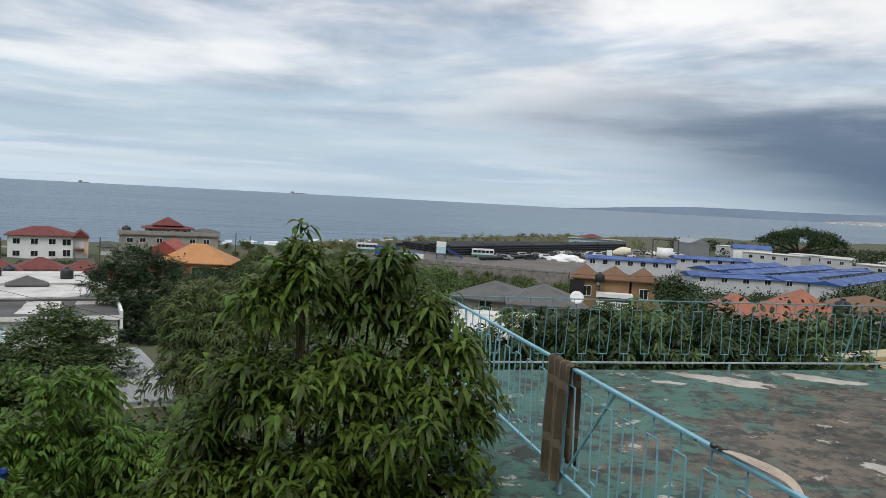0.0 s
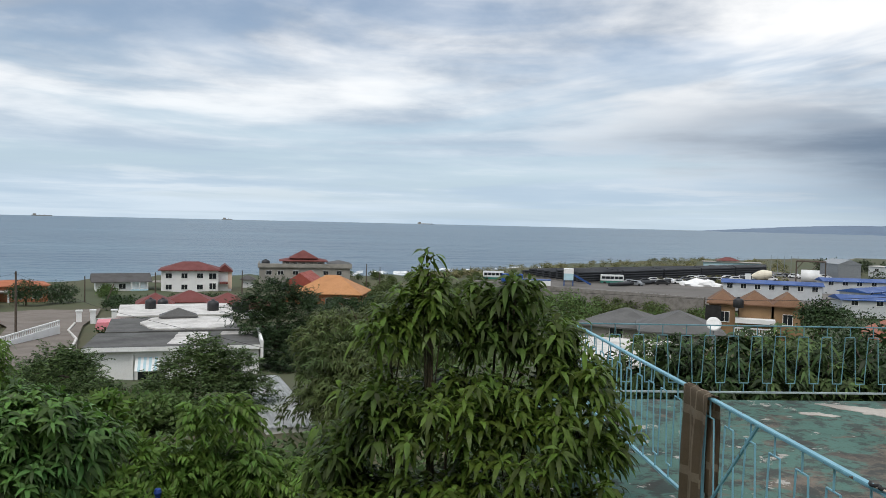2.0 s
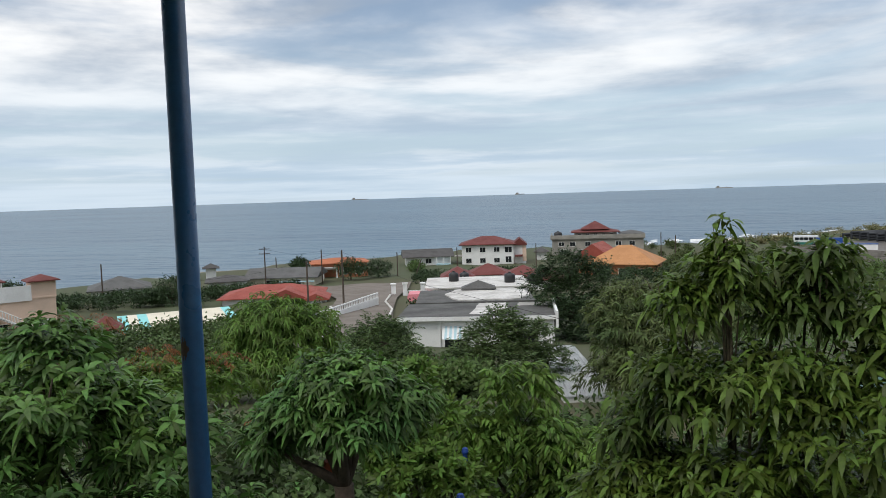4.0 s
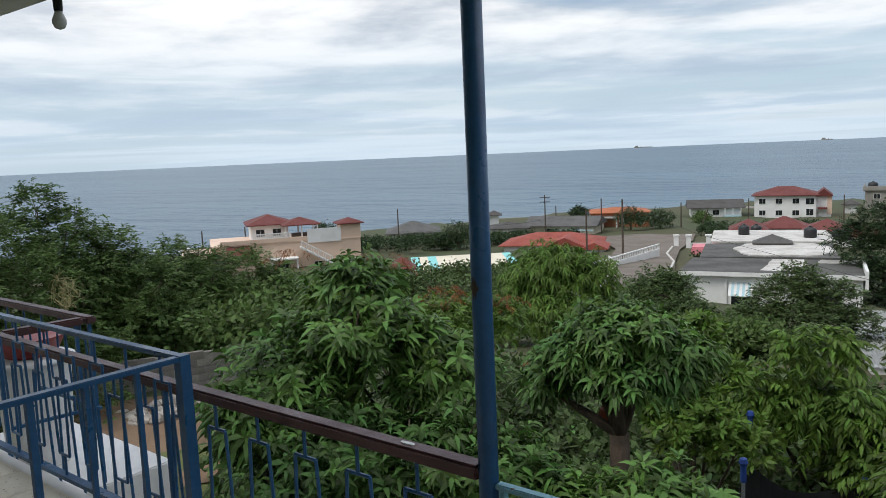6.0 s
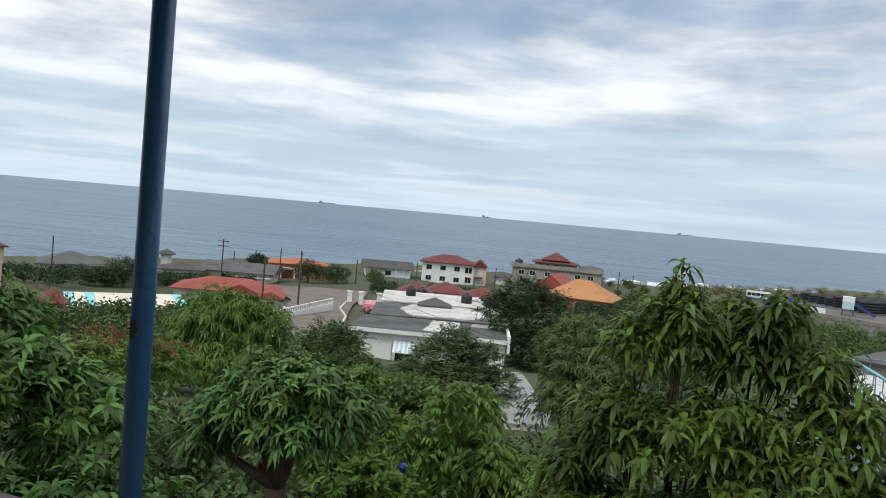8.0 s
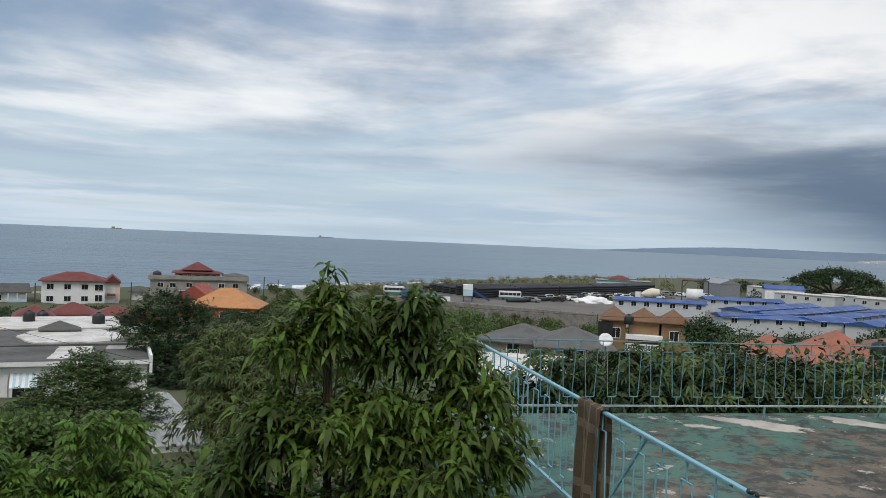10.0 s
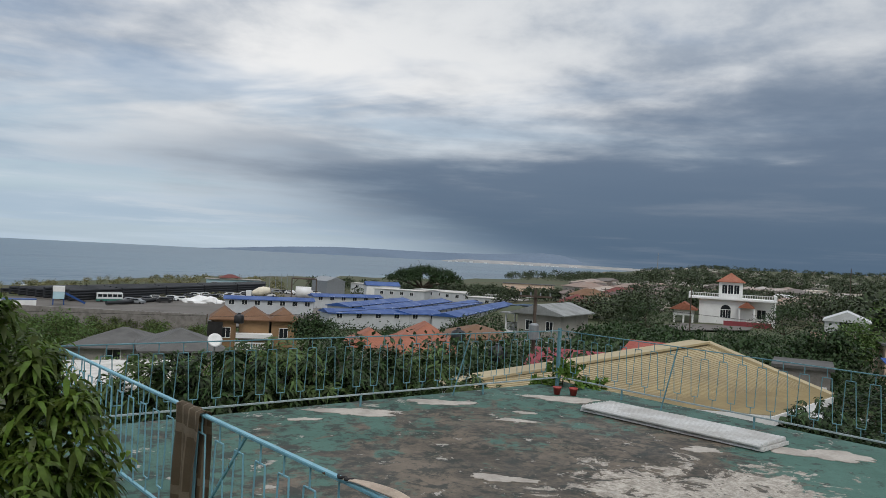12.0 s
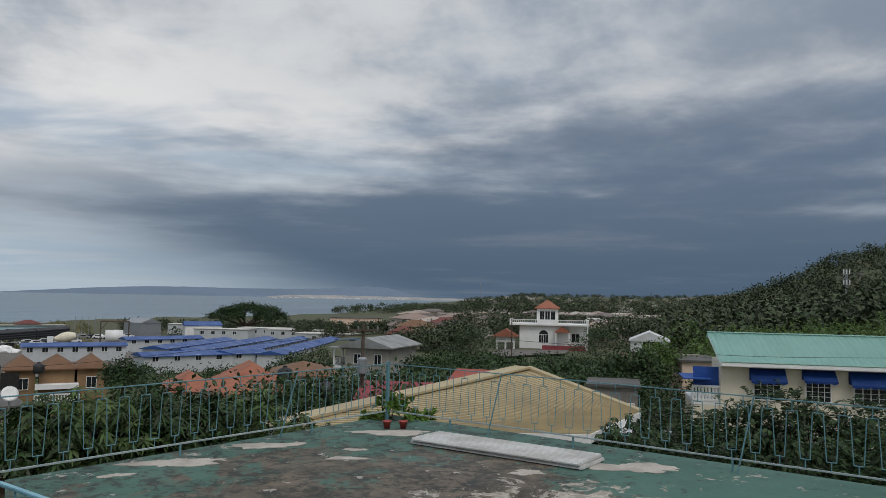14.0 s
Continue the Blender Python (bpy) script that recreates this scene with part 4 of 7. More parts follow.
# light bulb under the soffit
bulb = thing("ceiling_bulb", "bare white bulb in a dark holder under the soffit", "light bulb", Matrix.Translation((-3.36, 1.63, 20.62)))
part("glass", lathe([(0.004, -0.032), (0.02, -0.026), (0.029, -0.008), (0.029, 0.008), (0.02, 0.03), (0.014, 0.045)]), BULB, bulb, smooth=True)
part("holder", lathe([(0.018, 0.045), (0.02, 0.10), (0.012, 0.115), (0.006, 0.18)]), RUBBER, bulb)

# ledge outside the railing with bin, basin and bowl
solo("ledge", box(-6.6, -4.85, 1.92, 2.85, 14.2, 17.90, bevel=0.01), WHITE, "low white painted concrete block below the veranda", "ledge", kind="structure")
bin_ = thing("bin", "tall white plastic bin with a rolled rim, beside the railing", "bin", Matrix.Translation((-5.66, 2.30, 17.90)))
part("body", lathe([(0.19, 0), (0.21, 0.02), (0.255, 0.72), (0.258, 0.76)], 28), BINWHITE, bin_, smooth=True)
part("rim", lathe([(0.258, 0.74), (0.285, 0.745), (0.285, 0.775), (0.25, 0.79)], 28), BINWHITE, bin_, smooth=True)
part("handle", box(0.10, 0.24, -0.30, -0.26, 0.66, 0.72), BINWHITE, bin_)
basin = solo("basin", lathe([(0.14, 0), (0.17, 0.01), (0.23, 0.13), (0.24, 0.14), (0.22, 0.14)], 24), POTRED, "red plastic basin set on the white bin", "basin", Matrix.Translation((-5.66, 2.30, 18.691)), smooth=True)

# yard: block wall, rocks, board
yard_wall = thing("yard_wall", "low grey concrete block wall at the foot of the garden", "wall", at(61, 20.5, 13.35, 2))
rnd = random.Random(3)
me_b = mesh_of(box(-0.195, 0.195, -0.07, 0.07, 0, 0.19, bevel=0.008), BLOCK)
part("mortar", box(-3.6, 3.6, -0.055, 0.055, -0.5, 1.76), BLOCK, yard_wall)
for r in range(9):
    for k in range(18):
        if r == 8 and rnd.random() < 0.35:
            continue
        b = part("block", me_b, BLOCK, yard_wall)
        b.matrix_local = Matrix.Translation((-3.5 + 0.4 * k + (0.2 if r % 2 else 0), rnd.uniform(-0.008, 0.008), 0.2 * r))
for k in range(34):
    bm = bmesh.new()
    bmesh.ops.create_icosphere(bm, subdivisions=2, radius=1)
    sx, sy, sz = (rnd.uniform(0.09, 0.20) for _ in range(3))
    for v in bm.verts:
        f = 1 + 0.35 * noise.noise(v.co * 1.6 + Vector((k * 3.1, 0, 0)))
        v.co = Vector((v.co.x * sx * f, v.co.y * sy * f, v.co.z * sz * f * 0.8))
    az, d = 57 + rnd.uniform(0, 6.0), 18.6 + rnd.uniform(-0.6, 0.6)
    solo("rock", bm, ROCK, "pale rough stone in a row by the yard wall", "rock", at(az, d, ground_z(az, d) + 0.08, rnd.uniform(0, 360)), group="rocks by the yard wall")
bm = bmesh.new()
pts = [(14.5, 56), (14.5, 64), (19.9, 66), (19.9, 56)]
bm.faces.new([bm.verts.new(polar(a, d, ground_z(a, d) + 0.05)) for d, a in pts])
solo("yard_soil", bm, SOIL, "bare brown soil of the yard with thin grass", "soil", kind="structure")
bm = bmesh.new()
pts = [(10.5, 54), (10.5, 66), (16.2, 66), (16.2, 54)]
bm.faces.new([bm.verts.new(polar(a, d, ground_z(a, d) + 0.08)) for d, a in pts])
solo("yard_lawn", bm, VERGE, "thin green lawn of the yard", "lawn", kind="structure")
solo("board", bar(polar(61.2, 18.2, 14.1), polar(61.5, 18.5, 14.75), 0, flat=(0.07, 0.03)), WHITE, "pale plank leaning against the block wall", "plank")

# trampoline with net posts
tramp = thing("trampoline", "black-netted trampoline with blue foam post sleeves in the yard", "trampoline", at(8.5, 10.26, 12.83))
first = tramp.matrix_world.inverted() @ polar(16.0, 11.0)
turn0 = math.atan2(first.y, first.x)
for k in range(6):
    a = k * math.tau / 6 + turn0
    x, y = 1.73 * math.cos(a), 1.73 * math.sin(a)
    top = 3.42 if (tramp.matrix_world @ Vector((x, y, 0))).x < -2.4 else 2.3
    q = part("net_post", bar((x, y, -0.2), (x, y, top - 0.17), 0.022, n=10), STEEL, tramp)
    part("sleeve", bar((x, y, top - 0.3), (x, y, top - 0.1), 0.035, n=10), POSTBLUE, q)
    part("cap", lathe([(0.04, top - 0.1), (0.055, top - 0.06), (0.04, top - 0.01), (0.02, top)], 12, c=(x, y)), POSTBLUE, q)
bm = bmesh.new()
for k in range(48):
    a0, a1 = k * math.tau / 48, (k + 1) * math.tau / 48
    s0, s1 = (2.75 - 0.42 * abs(math.sin((a - turn0) * 3)) - 0.35 * (1 + math.cos(a - 0.4)) for a in (a0, a1))
    vs = [bm.verts.new((1.69 * math.cos(a), 1.69 * math.sin(a), z)) for a, z in ((a0, 0.9), (a1, 0.9), (a1, s1), (a0, s0))]
    bm.faces.new(vs)
part("net", bm, NET, tramp)
part("mat", lathe([(1.45, 0.85), (1.5, 0.88), (1.4, 0.90)], 40), NET, tramp)
part("pad", lathe([(1.42, 0.82), (1.66, 0.82), (1.66, 0.9), (1.42, 0.9)], 40), POSTBLUE, tramp)
fence = thing("picket_fence", "short white picket fence in the yard", "fence", at(18.5, 9.6, 13.0, 20))
for k in range(9):
    x = -0.8 + 0.2 * k
    part("picket", prism([(x - 0.05, -0.01), (x + 0.05, -0.01), (x + 0.05, 0.01), (x - 0.05, 0.01)], 0, 2.1 + 0.05 * (k % 2)), WHITE, fence)
for z in (0.5, 1.7):
    part("rail", box(-0.9, 0.9, 0.011, 0.04, z, z + 0.08), WHITE, fence)

# faded yellow metal roof below the terrace
T, A_, LR, R_ = polar(-40.1, 14.2, 17.62), polar(-58.9, 20.0, 18.22), polar(-63.4, 14.2, 17.62), polar(-66.9, 19.2, 17.36)
yr = thing("yellow_roof", "faded yellow ribbed metal roof below the terrace", "roof")
rows_n = 40
for i in range(rows_n):
    f0, f1 = i / rows_n, (i + 1) / rows_n
    bm = bmesh.new()
    cols = []
    for k in range(13):
        t = k / 12
        lo = (T.lerp(A_, f0)).lerp(LR.lerp(R_, f0), t)
        hi = (T.lerp(A_, f1)).lerp(LR.lerp(R_, f1), t)
        cols.append((bm.verts.new(lo + Vector((0, 0, 0.020))), bm.verts.new(hi + Vector((0, 0, -0.002)))))
    for a, b in zip(cols, cols[1:]):
        bm.faces.new((a[0], b[0], b[1], a[1]))
    ext = bmesh.ops.extrude_face_region(bm, geom=bm.faces[:])
    bmesh.ops.translate(bm, vec=(0, 0, -0.03), verts=[g for g in ext["geom"] if isinstance(g, bmesh.types.BMVert)])
    part("roof_strip", bm, YELLOWTIN, yr)
for p, q in ((T, LR), (R_, LR)):
    part("fascia", bar(p + Vector((0, 0, -0.10)), q + Vector((0, 0, -0.10)), 0, flat=(0.06, 0.16)), WHITE, yr)
part("barge_flashing", bar(T + Vector((-0.1, 0.1, 0.03)), A_ + Vector((-0.1, 0.1, 0.03)), 0, flat=(0.5, 0.05)), YELLOWTIN, yr)
part("ridge_flashing", bar(A_ + Vector((0, 0, 0.03)), R_ + Vector((0, 0, 0.03)), 0, flat=(0.3, 0.05)), YELLOWTIN, yr)
bm = bmesh.new()
c = (T + A_ + LR + R_) / 4
quad = [c.lerp(v, 0.86) for v in (T, LR, R_, A_)]
prism([(v.x, v.y) for v in quad], 11, 17.45, bm)
part("wall", bm, CREAM, yr)
KEEP_OUT.append((c.x, c.y, 7.0))
lean = thing("lean_to_roof", "small white ribbed canopy beside the yellow roof", "canopy", at(-66.6, 17.0, 17.2, -25))
part("sheet", box(-1.0, 0.6, -0.5, 0.5, 0, 0.06), TIN, lean)
for x in (-0.9, 0.5):
    part("post", bar((x, 0, -5), (x, 0, 0), 0.04), STEEL, lean)
# ---- houses by the sea ----


def tank(parent_m, r=0.6, h=1.2, label="black plastic water tank on a roof"):
    ob = thing("water_tank", label, "water tank", parent_m, "water tanks")
    part("body", lathe([(r * 0.95, 0), (r, 0.05), (r, h * 0.75), (r * 0.85, h * 0.9), (r * 0.3, h), (r * 0.28, h + 0.08)], 16), BLACKPLASTIC, ob, smooth=True)
    part("lid", lathe([(r * 0.3, h + 0.08), (r * 0.3, h + 0.14), (0.05, h + 0.18)], 12), BLACKPLASTIC, ob)
    return ob


def balustrade(parent, x0, x1, y, z, h=0.9, step=0.35, along_y=None):
    bm = bmesh.new()
    pt = (lambda u: (u, y)) if along_y is None else (lambda u: (along_y, u))
    L0, L1 = x0, x1
    a, b = pt(L0), pt(L1)
    bar((*a, z + h), (*b, z + h), 0, bm=bm, flat=(0.22, 0.14))
    bar((*a, z + 0.06), (*b, z + 0.06), 0, bm=bm, flat=(0.2, 0.12))
    n = max(2, int((L1 - L0) / step))
    for k in range(n + 1):
        p = pt(L0 + (L1 - L0) * k / n)
        bar((*p, z + 0.1), (*p, z + h), 0.07, n=6, bm=bm)
    part("balustrade", bm, STONEWHITE, parent)


# white two-storey house with red roof
A = house("house", "white two-storey house with a dark red hipped roof", 14.6, 185, 2.1, -2, 12.5, 9, 5.2, "hip", 1.75, WHITE, REDROOF, 0.7,
          [("f", u, z, 1.3, 1.1) for u in (-4.6, -1.2, 2.2) for z in (0.9, 3.5)] + [("f", 5.0, 3.3, 1.6, 1.3), ("f", 5.0, 0.9, 1.4, 1.4)])
part("wing", box(6.25, 9.2, 1, 8, -1.5, 5.0), WHITE, A)
part("corner_bay", box(8.4, 9.32, 0.9, 3.2, 1.0, 4.9), PEACH, A)
part("wing_roof", roof_mesh("gable_y", 5.9, 9.5, 0.4, 8.4, 5.1, 1.5), REDROOF, A)
part("porch", box(6.6, 8.4, -1.4, 1, 2.3, 2.6), REDROOF, A)
part("balcony", box(-8.2, -6.3, 0.5, 5, 2.4, 2.6), GREYWALL, A)
part("entrance", box(6.9, 8.2, 0.9, 1.02, -0.5, 2.1), WHITE, A)

# grey three-part building with red pagoda roof
B = house("seafront_building", "unfinished grey concrete building with a red pagoda roof room on top", 6.5, 208, 1.9, 2, 24, 12, 4.7, "flat", 0, GREYWALL, GREYWALL, 0.4,
          [("f", u, 2.9, 1.4, 1.1) for u in (-9.5, -6.5, -2.5, 1.5, 5.5, 9.0)] + [("f", u, 0.6, 1.6, 1.4) for u in (-9, -4, 2, 7)])
part("parapet", box(-12.4, 12.4, -0.5, -0.2, 4.9, 5.9), GREYWALL, B)
part("parapet", box(-12.4, -12.1, -0.2, 12.4, 4.9, 5.9), GREYWALL, B)
part("roof_room", box(-6, 5.2, 2, 9, 4.88, 6.45), GREYWALL, B)
for k in range(5):
    window(B, "f", (24, 12), -4.6 + 2.1 * k, 5.35, 0.9, 0.8, face_at=2)
part("pagoda_roof", roof_mesh("hip", -6.9, 6.1, 1.1, 9.9, 6.55, 1.0), REDROOF, B)
part("pagoda_top", roof_mesh("pyramid", -4.2, 3.4, 2.2, 8.8, 7.3, 2.1), REDROOF, B)
part("side_roof", roof_mesh("hip", 6.0, 12.5, 1, 9, 5.9, 0.8), GREYROOF, B)
part("side_wall", box(6.4, 12.1, 1.4, 8.6, 4.88, 5.78), GREYWALL, B)
tank(B.matrix_world @ Matrix.Translation((-10.4, 2.0, 4.88)), 1.1, 1.9)

# orange-roofed house with red wing
C = house("house", "house with a broad orange hipped roof and red brick walls", 4.9, 150, 2.4, -12, 12.5, 10, 2.9, "hip", 3.3, BRICK, ORANGEROOF, 0.8,
          [("f", u, 0.9, 1.5, 1.2) for u in (-4.2, 0.5, 4)])
part("wing", box(-9.5, -3.5, 5, 13, -1.5, 3.8), BRICK, C)
part("wing_roof", roof_mesh("gable_y", -10.2, -2.8, 4.2, 14, 4.0, 2.6), REDROOF2, C)
tank(at(8.0, 146, 6.3) @ Matrix.Translation((0, 0, 0)), 0.7, 1.3)
# bungalow
G = house("bungalow", "white bungalow with a dark low roof and pale blue porch", 19.05, 188, 2.2, 4, 11.0, 9, 2.3, "gable_x", 1.6, WHITE, DARKROOF, 0.9, [("f", -3.5, 0.8, 1.4, 1.1), ("f", 0, 0.8, 1.4, 1.1)])
part("porch", box(1.8, 5.4, -1.6, 0, -0.4, 0.7), LIGHTBLUE, G)
for x in (1.9, 3.6, 5.3):
    part("column", bar((x, -1.5, 0.7), (x, -1.5, 2.4), 0.1), WHITE, G)
part("steps", box(5.6, 7.2, -2.4, 0.2, -1.2, 0.3), WHITE, G)
# brick house on the lane
H = house("house", "orange brick house with a flat rust-coloured roof and porch", 25.6, 165, 2.6, 6, 11.5, 9, 3.2, "hip", 0.8, BRICK, material("rust_orange_roof", (0.42, 0.13, 0.05), 0.8, (0.28, 0.09, 0.04), 0.5, 9, 0.5), 0.6,
          [("f", u, 0.9, 1.6, 1.4) for u in (0.5, 3.9)])
part("porch_roof", box(-7.0, -1.0, -3, 0, 2.3, 2.6), GREYWALL, H)
for x in (-6.8, -4.0, -1.2):
    part("column", bar((x, -2.8, -1), (x, -2.8, 2.3), 0.15), WHITE, H)
I1 = house("house", "beige bungalow with a grey gabled roof near the sea", 30.0, 150, 2.9, -14, 13, 9, 1.9, "gable_x", 1.5, CREAM, GREYROOF, 0.8, [("f", -2, 0.5, 1.6, 1.0), ("f", 3, 0.5, 1.6, 1.0)])
part("awning", box(-0.5, 6.6, -1.5, -0.8, 1.2, 1.35), LIGHTBLUE, I1)
house("house", "small house with a dark brown roof near the sea", 33.8, 148, 2.9, 0, 7, 7, 1.9, "hip", 1.0, WHITE, DARKROOF, 0.6, [("f", 1, 0.5, 1.2, 1)])
house("house", "house with a grey hipped roof at the beach", 41.0, 150, 2.3, 0, 9.5, 9, 2.2, "hip", 2.0, WHITE, GREYROOF, 0.8, [("f", -2, 0.6, 1.4, 1.1), ("f", 2, 0.6, 1.4, 1.1)])
J = house("house", "low house with a long coral-red tiled roof", 30.8, 118, 3.8, -8, 14.5, 9, 1.3, "hip", 1.5, WHITE, REDROOF2, 0.7, [("f", 2, 0.2, 1.4, 1)])
part("gable", roof_mesh("gable_y", -0.5, 5.5, -2.5, 3, 1.5, 1.3), REDROOF2, J)
part("porch", box(5.5, 8.5, -3.5, 2, -1.5, 1.2), WHITE, J)
part("porch_roof", roof_mesh("gable_y", 5.0, 9.0, -4, 2.4, 1.3, 0.9), REDROOF2, J)
# striped canopy roof
K_ = thing("canopy_house", "house with a low white roof painted with turquoise stripes", "house", at(37.0, 86, 4.3, 6))
part("wall", box(-5.6, 5.8, 0.4, 7, -2, 2.3), WHITE, K_)
for k in range(12):
    x0 = -6.2 + k * 1.03
    bm = prism([(x0, 0), (x0 + 1.03, 0), (x0 + 1.03, 8), (x0, 8)], 2.32, 2.44)
    for v in bm.verts:
        v.co.z += v.co.y * 0.08
    part("roof_strip", bm, ROOFBLUE_P if k in (0, 2, 11) else CREAM, K_)
KEEP_OUT.append((*polar(37, 90).xy, 8))
house("shed", "small shed with a dark red pyramid roof", 42.0, 82, 6.0, 0, 2.6, 2.6, 1.6, "pyramid", 1.2, GREYWALL, REDROOF, 0.3)

# peach beach house
P_ = thing("beach_house", "large peach two-storey house with red roofs, stairs and roof terrace", "house", at(49.9, 112, 2.9, 6))
part("wall", box(-10.2, 9.8, 0, 12, -2, 5.2), PEACH, P_)
part("terrace", box(-11.5, 9.9, -0.12, 12.1, 5.2, 5.38), PEACH, P_)
part("annex", box(-15.5, -10.2, 1.5, 9, -2, 4.3), PEACH, P_)
part("annex_roof", roof_mesh("gable_x", -9.4, -5.9, -1.5, 1.4, 4.0, 1.2), REDROOF, P_)
part("parapet", box(-10.2, 2.0, -0.25, 0.0, 5.39, 6.0), PEACH, P_)
part("roof_room", box(-5.6, -0.2, 4, 11, 5.39, 7.6), WHITE, P_)
part("roof", roof_mesh("hip", -6.3, 0.6, 3.2, 11.8, 7.75, 1.25), REDROOF, P_)
for u in (-4.3, -1.9):
    window(P_, "f", (20, 12), u, 6.0, 1.2, 1.0, face_at=4)
part("pavilion_roof", roof_mesh("pyramid", -1.4, 4.2, 0.6, 6.0, 7.65, 1.0), REDROOF, P_)
for x in (-0.9, 1.4, 3.7):
    for y in (1.0, 5.5):
        part("column", bar((x, y, 5.38), (x, y, 7.52), 0.11), WHITE, P_)
part("bar_counter", box(0.0, 2.8, 1.6, 2.2, 5.38, 6.4), TIMBER, P_)
part("stair_tower", box(6.9, 9.9, 0.01, 3.0, 5.3, 7.35), PEACH, P_)
part("tower_roof", roof_mesh("pyramid", 6.4, 10.4, -0.5, 3.5, 7.5, 0.75), REDROOF, P_)
part("white_screen", box(2.0, 6.9, -0.3, -0.15, 5.0, 7.0), WHITE, P_)
part("porch_roof", box(-3.6, 0.4, -2.2, 0, 3.0, 3.2), WHITE, P_)
for x in (-3.4, 0.2):
    part("column", bar((x, -2.0, -2), (x, -2.0, 3.0), 0.12), WHITE, P_)
bm = bmesh.new()
for k in range(14):
    box(0.8 + 0.33 * k, 1.15 + 0.33 * k, -1.6, -0.35, 4.4 - 0.2 * k, 4.6 - 0.2 * k, bm)
part("stairs", bm, WHITE, P_)
for k in range(14):
    part("baluster", bar((0.95 + 0.33 * k, -1.6, 4.6 - 0.2 * k), (0.95 + 0.33 * k, -1.6, 5.5 - 0.2 * k), 0.05, n=6), WHITE, P_)
part("handrail", bar((0.9, -1.6, 5.5), (5.3, -1.6, 2.9), 0.06), WHITE, P_)
balustrade(P_, 5.4, 8.6, -1.6, 1.6)
part("landing", box(5.2, 8.8, -1.7, -0.01, 1.3, 1.6), PEACH, P_)
for u, z in ((-1.4, 0.8), (3.4, 0.8), (-2.6, 0.8), (8.2, 0.5)):
    window(P_, "f", (20, 12), u, z, 1.1, 1.4)
balustrade(P_, -5.5, -0.5, -0.1, 5.95, 0.7, 0.3)
KEEP_OUT.append((*polar(49.9, 118).xy, 13))

# flat-roofed white houses below
D_ = house("house", "flat white-roofed house with a pink awning porch", 15.4, 101, 4.6, 2, 13.5, 12, 2.8, "flat", 0, WHITE, SCREED, 0.3, [("f", -3, 0.8, 1.4, 1.1)])
part("porch_roof", prism([(-9.2, -1.5), (-6.4, -1.5), (-6.4, 2), (-9.2, 2)], 2.2, 2.4), PINK, D_)
bm = box(-9.3, -6.3, -1.62, -1.5, 1.5, 2.2)
part("awning", bm, PINK, D_)
for x in (-9.0, -6.6):
    part("column", bar((x, -1.4, -1), (x, -1.4, 2.2), 0.1), OCHRE, D_)
part("porch_wall", box(-8.8, -6.76, 1.2, 2, -1, 2.2), OCHRE, D_)
tank(at(13.0, 105, 7.58), 0.75, 1.3)
tank(at(17.2, 108, 7.58), 0.7, 1.3)
E_ = thing("house", "pale blue house with a rounded, stained white roof", "house", at(15.6, 76, 4.6, 1))
part("wall", box(-5.6, 5.6, 0, 9, -1.5, 4.4), LIGHTBLUE, E_)
part("roof", box(-6.0, 5.9, -0.4, 9.4, 4.4, 4.6), FLATROOF, E_)
bm = prism([(1.4 + 4.4 * math.cos(a * math.tau / 60) * (1 + 0.04 * math.sin(a * 0.9)), 4.7 + 4.5 * max(-1, min(1, 1.25 * math.sin(a * math.tau / 60))) * (1 + 0.03 * math.sin(a * 1.7))) for a in range(60)], 4.6, 4.72)
part("round_screed", bm, SCREED, E_, "round white roof coating")
part("skylight_roof", roof_mesh("pyramid", -1.4, 2.4, 7.4, 9.3, 4.95, 0.8), GREYROOF, E_)
part("cistern", bar((-4.8, 1.2, 2.9), (-4.8, 1.2, 4.3), 1.0, n=20), LIGHTBLUE, E_)
KEEP_OUT.append((*polar(15.6, 81).xy, 8))
F_ = thing("house", "white two-storey house with a flat grey roof patched in white", "house", at(15.4, 60, 7.0, -3))
part("wall", box(-6.2, 5.9, 0, 6.9, -3.3, 3.0), WHITE, F_)
part("roof", box(-6.5, 6.0, -0.45, 7.0, 3.0, 3.30), FLATROOF, F_)
part("roof_edge", box(-6.52, 6.0, -0.49, -0.46, 3.0, 3.32), WHITE, F_)
part("gable_edge", prism([(6.01, -0.6), (6.21, -0.6), (6.21, 7.1), (6.01, 7.1)], 2.3, 3.65), WHITE, F_)
for pts, sd in ((((-0.75, 0.9), (1.25, 0.7), (2.2, 4.0), (2.0, 6.9), (-0.3, 6.9)), 1), (((2.9, 5.0), (5.6, 5.3), (5.9, 6.9), (3.2, 6.9)), 2)):
    r_ = random.Random(sd)
    edge = []
    for a, b in zip(pts, pts[1:] + pts[:1]):
        edge += [(a[0] + (b[0] - a[0]) * k / 9 + r_.uniform(-.09, .09), min(6.95, a[1] + (b[1] - a[1]) * k / 9 + r_.uniform(-.12, .12))) for k in range(9)]
    part("white_coating", prism(edge, 3.301, 3.315), SCREED, F_)
w_ = window(F_, "f", (12.1, 8.2), 3.9, 1.05, 1.25, 1.05, 4, DARK)
for k in range(3):
    part("grille_bar", box(-0.62, 0.62, -0.09, -0.07, 0.22 + 0.28 * k, 0.26 + 0.28 * k), DARK, w_)
for k in range(9):
    bm = prism([(-2.9 + 0.19 * k, -0.9), (-2.71 + 0.19 * k, -0.9), (-2.71 + 0.19 * k, 0), (-2.9 + 0.19 * k, 0)], 1.6, 1.64)
    for v in bm.verts:
        v.co.z += (v.co.y + 0.9) * 0.95
    part("awning_stripe", bm, LIGHTBLUE if k % 2 else WHITE, F_, "blue and white window awning" if k == 0 else "")
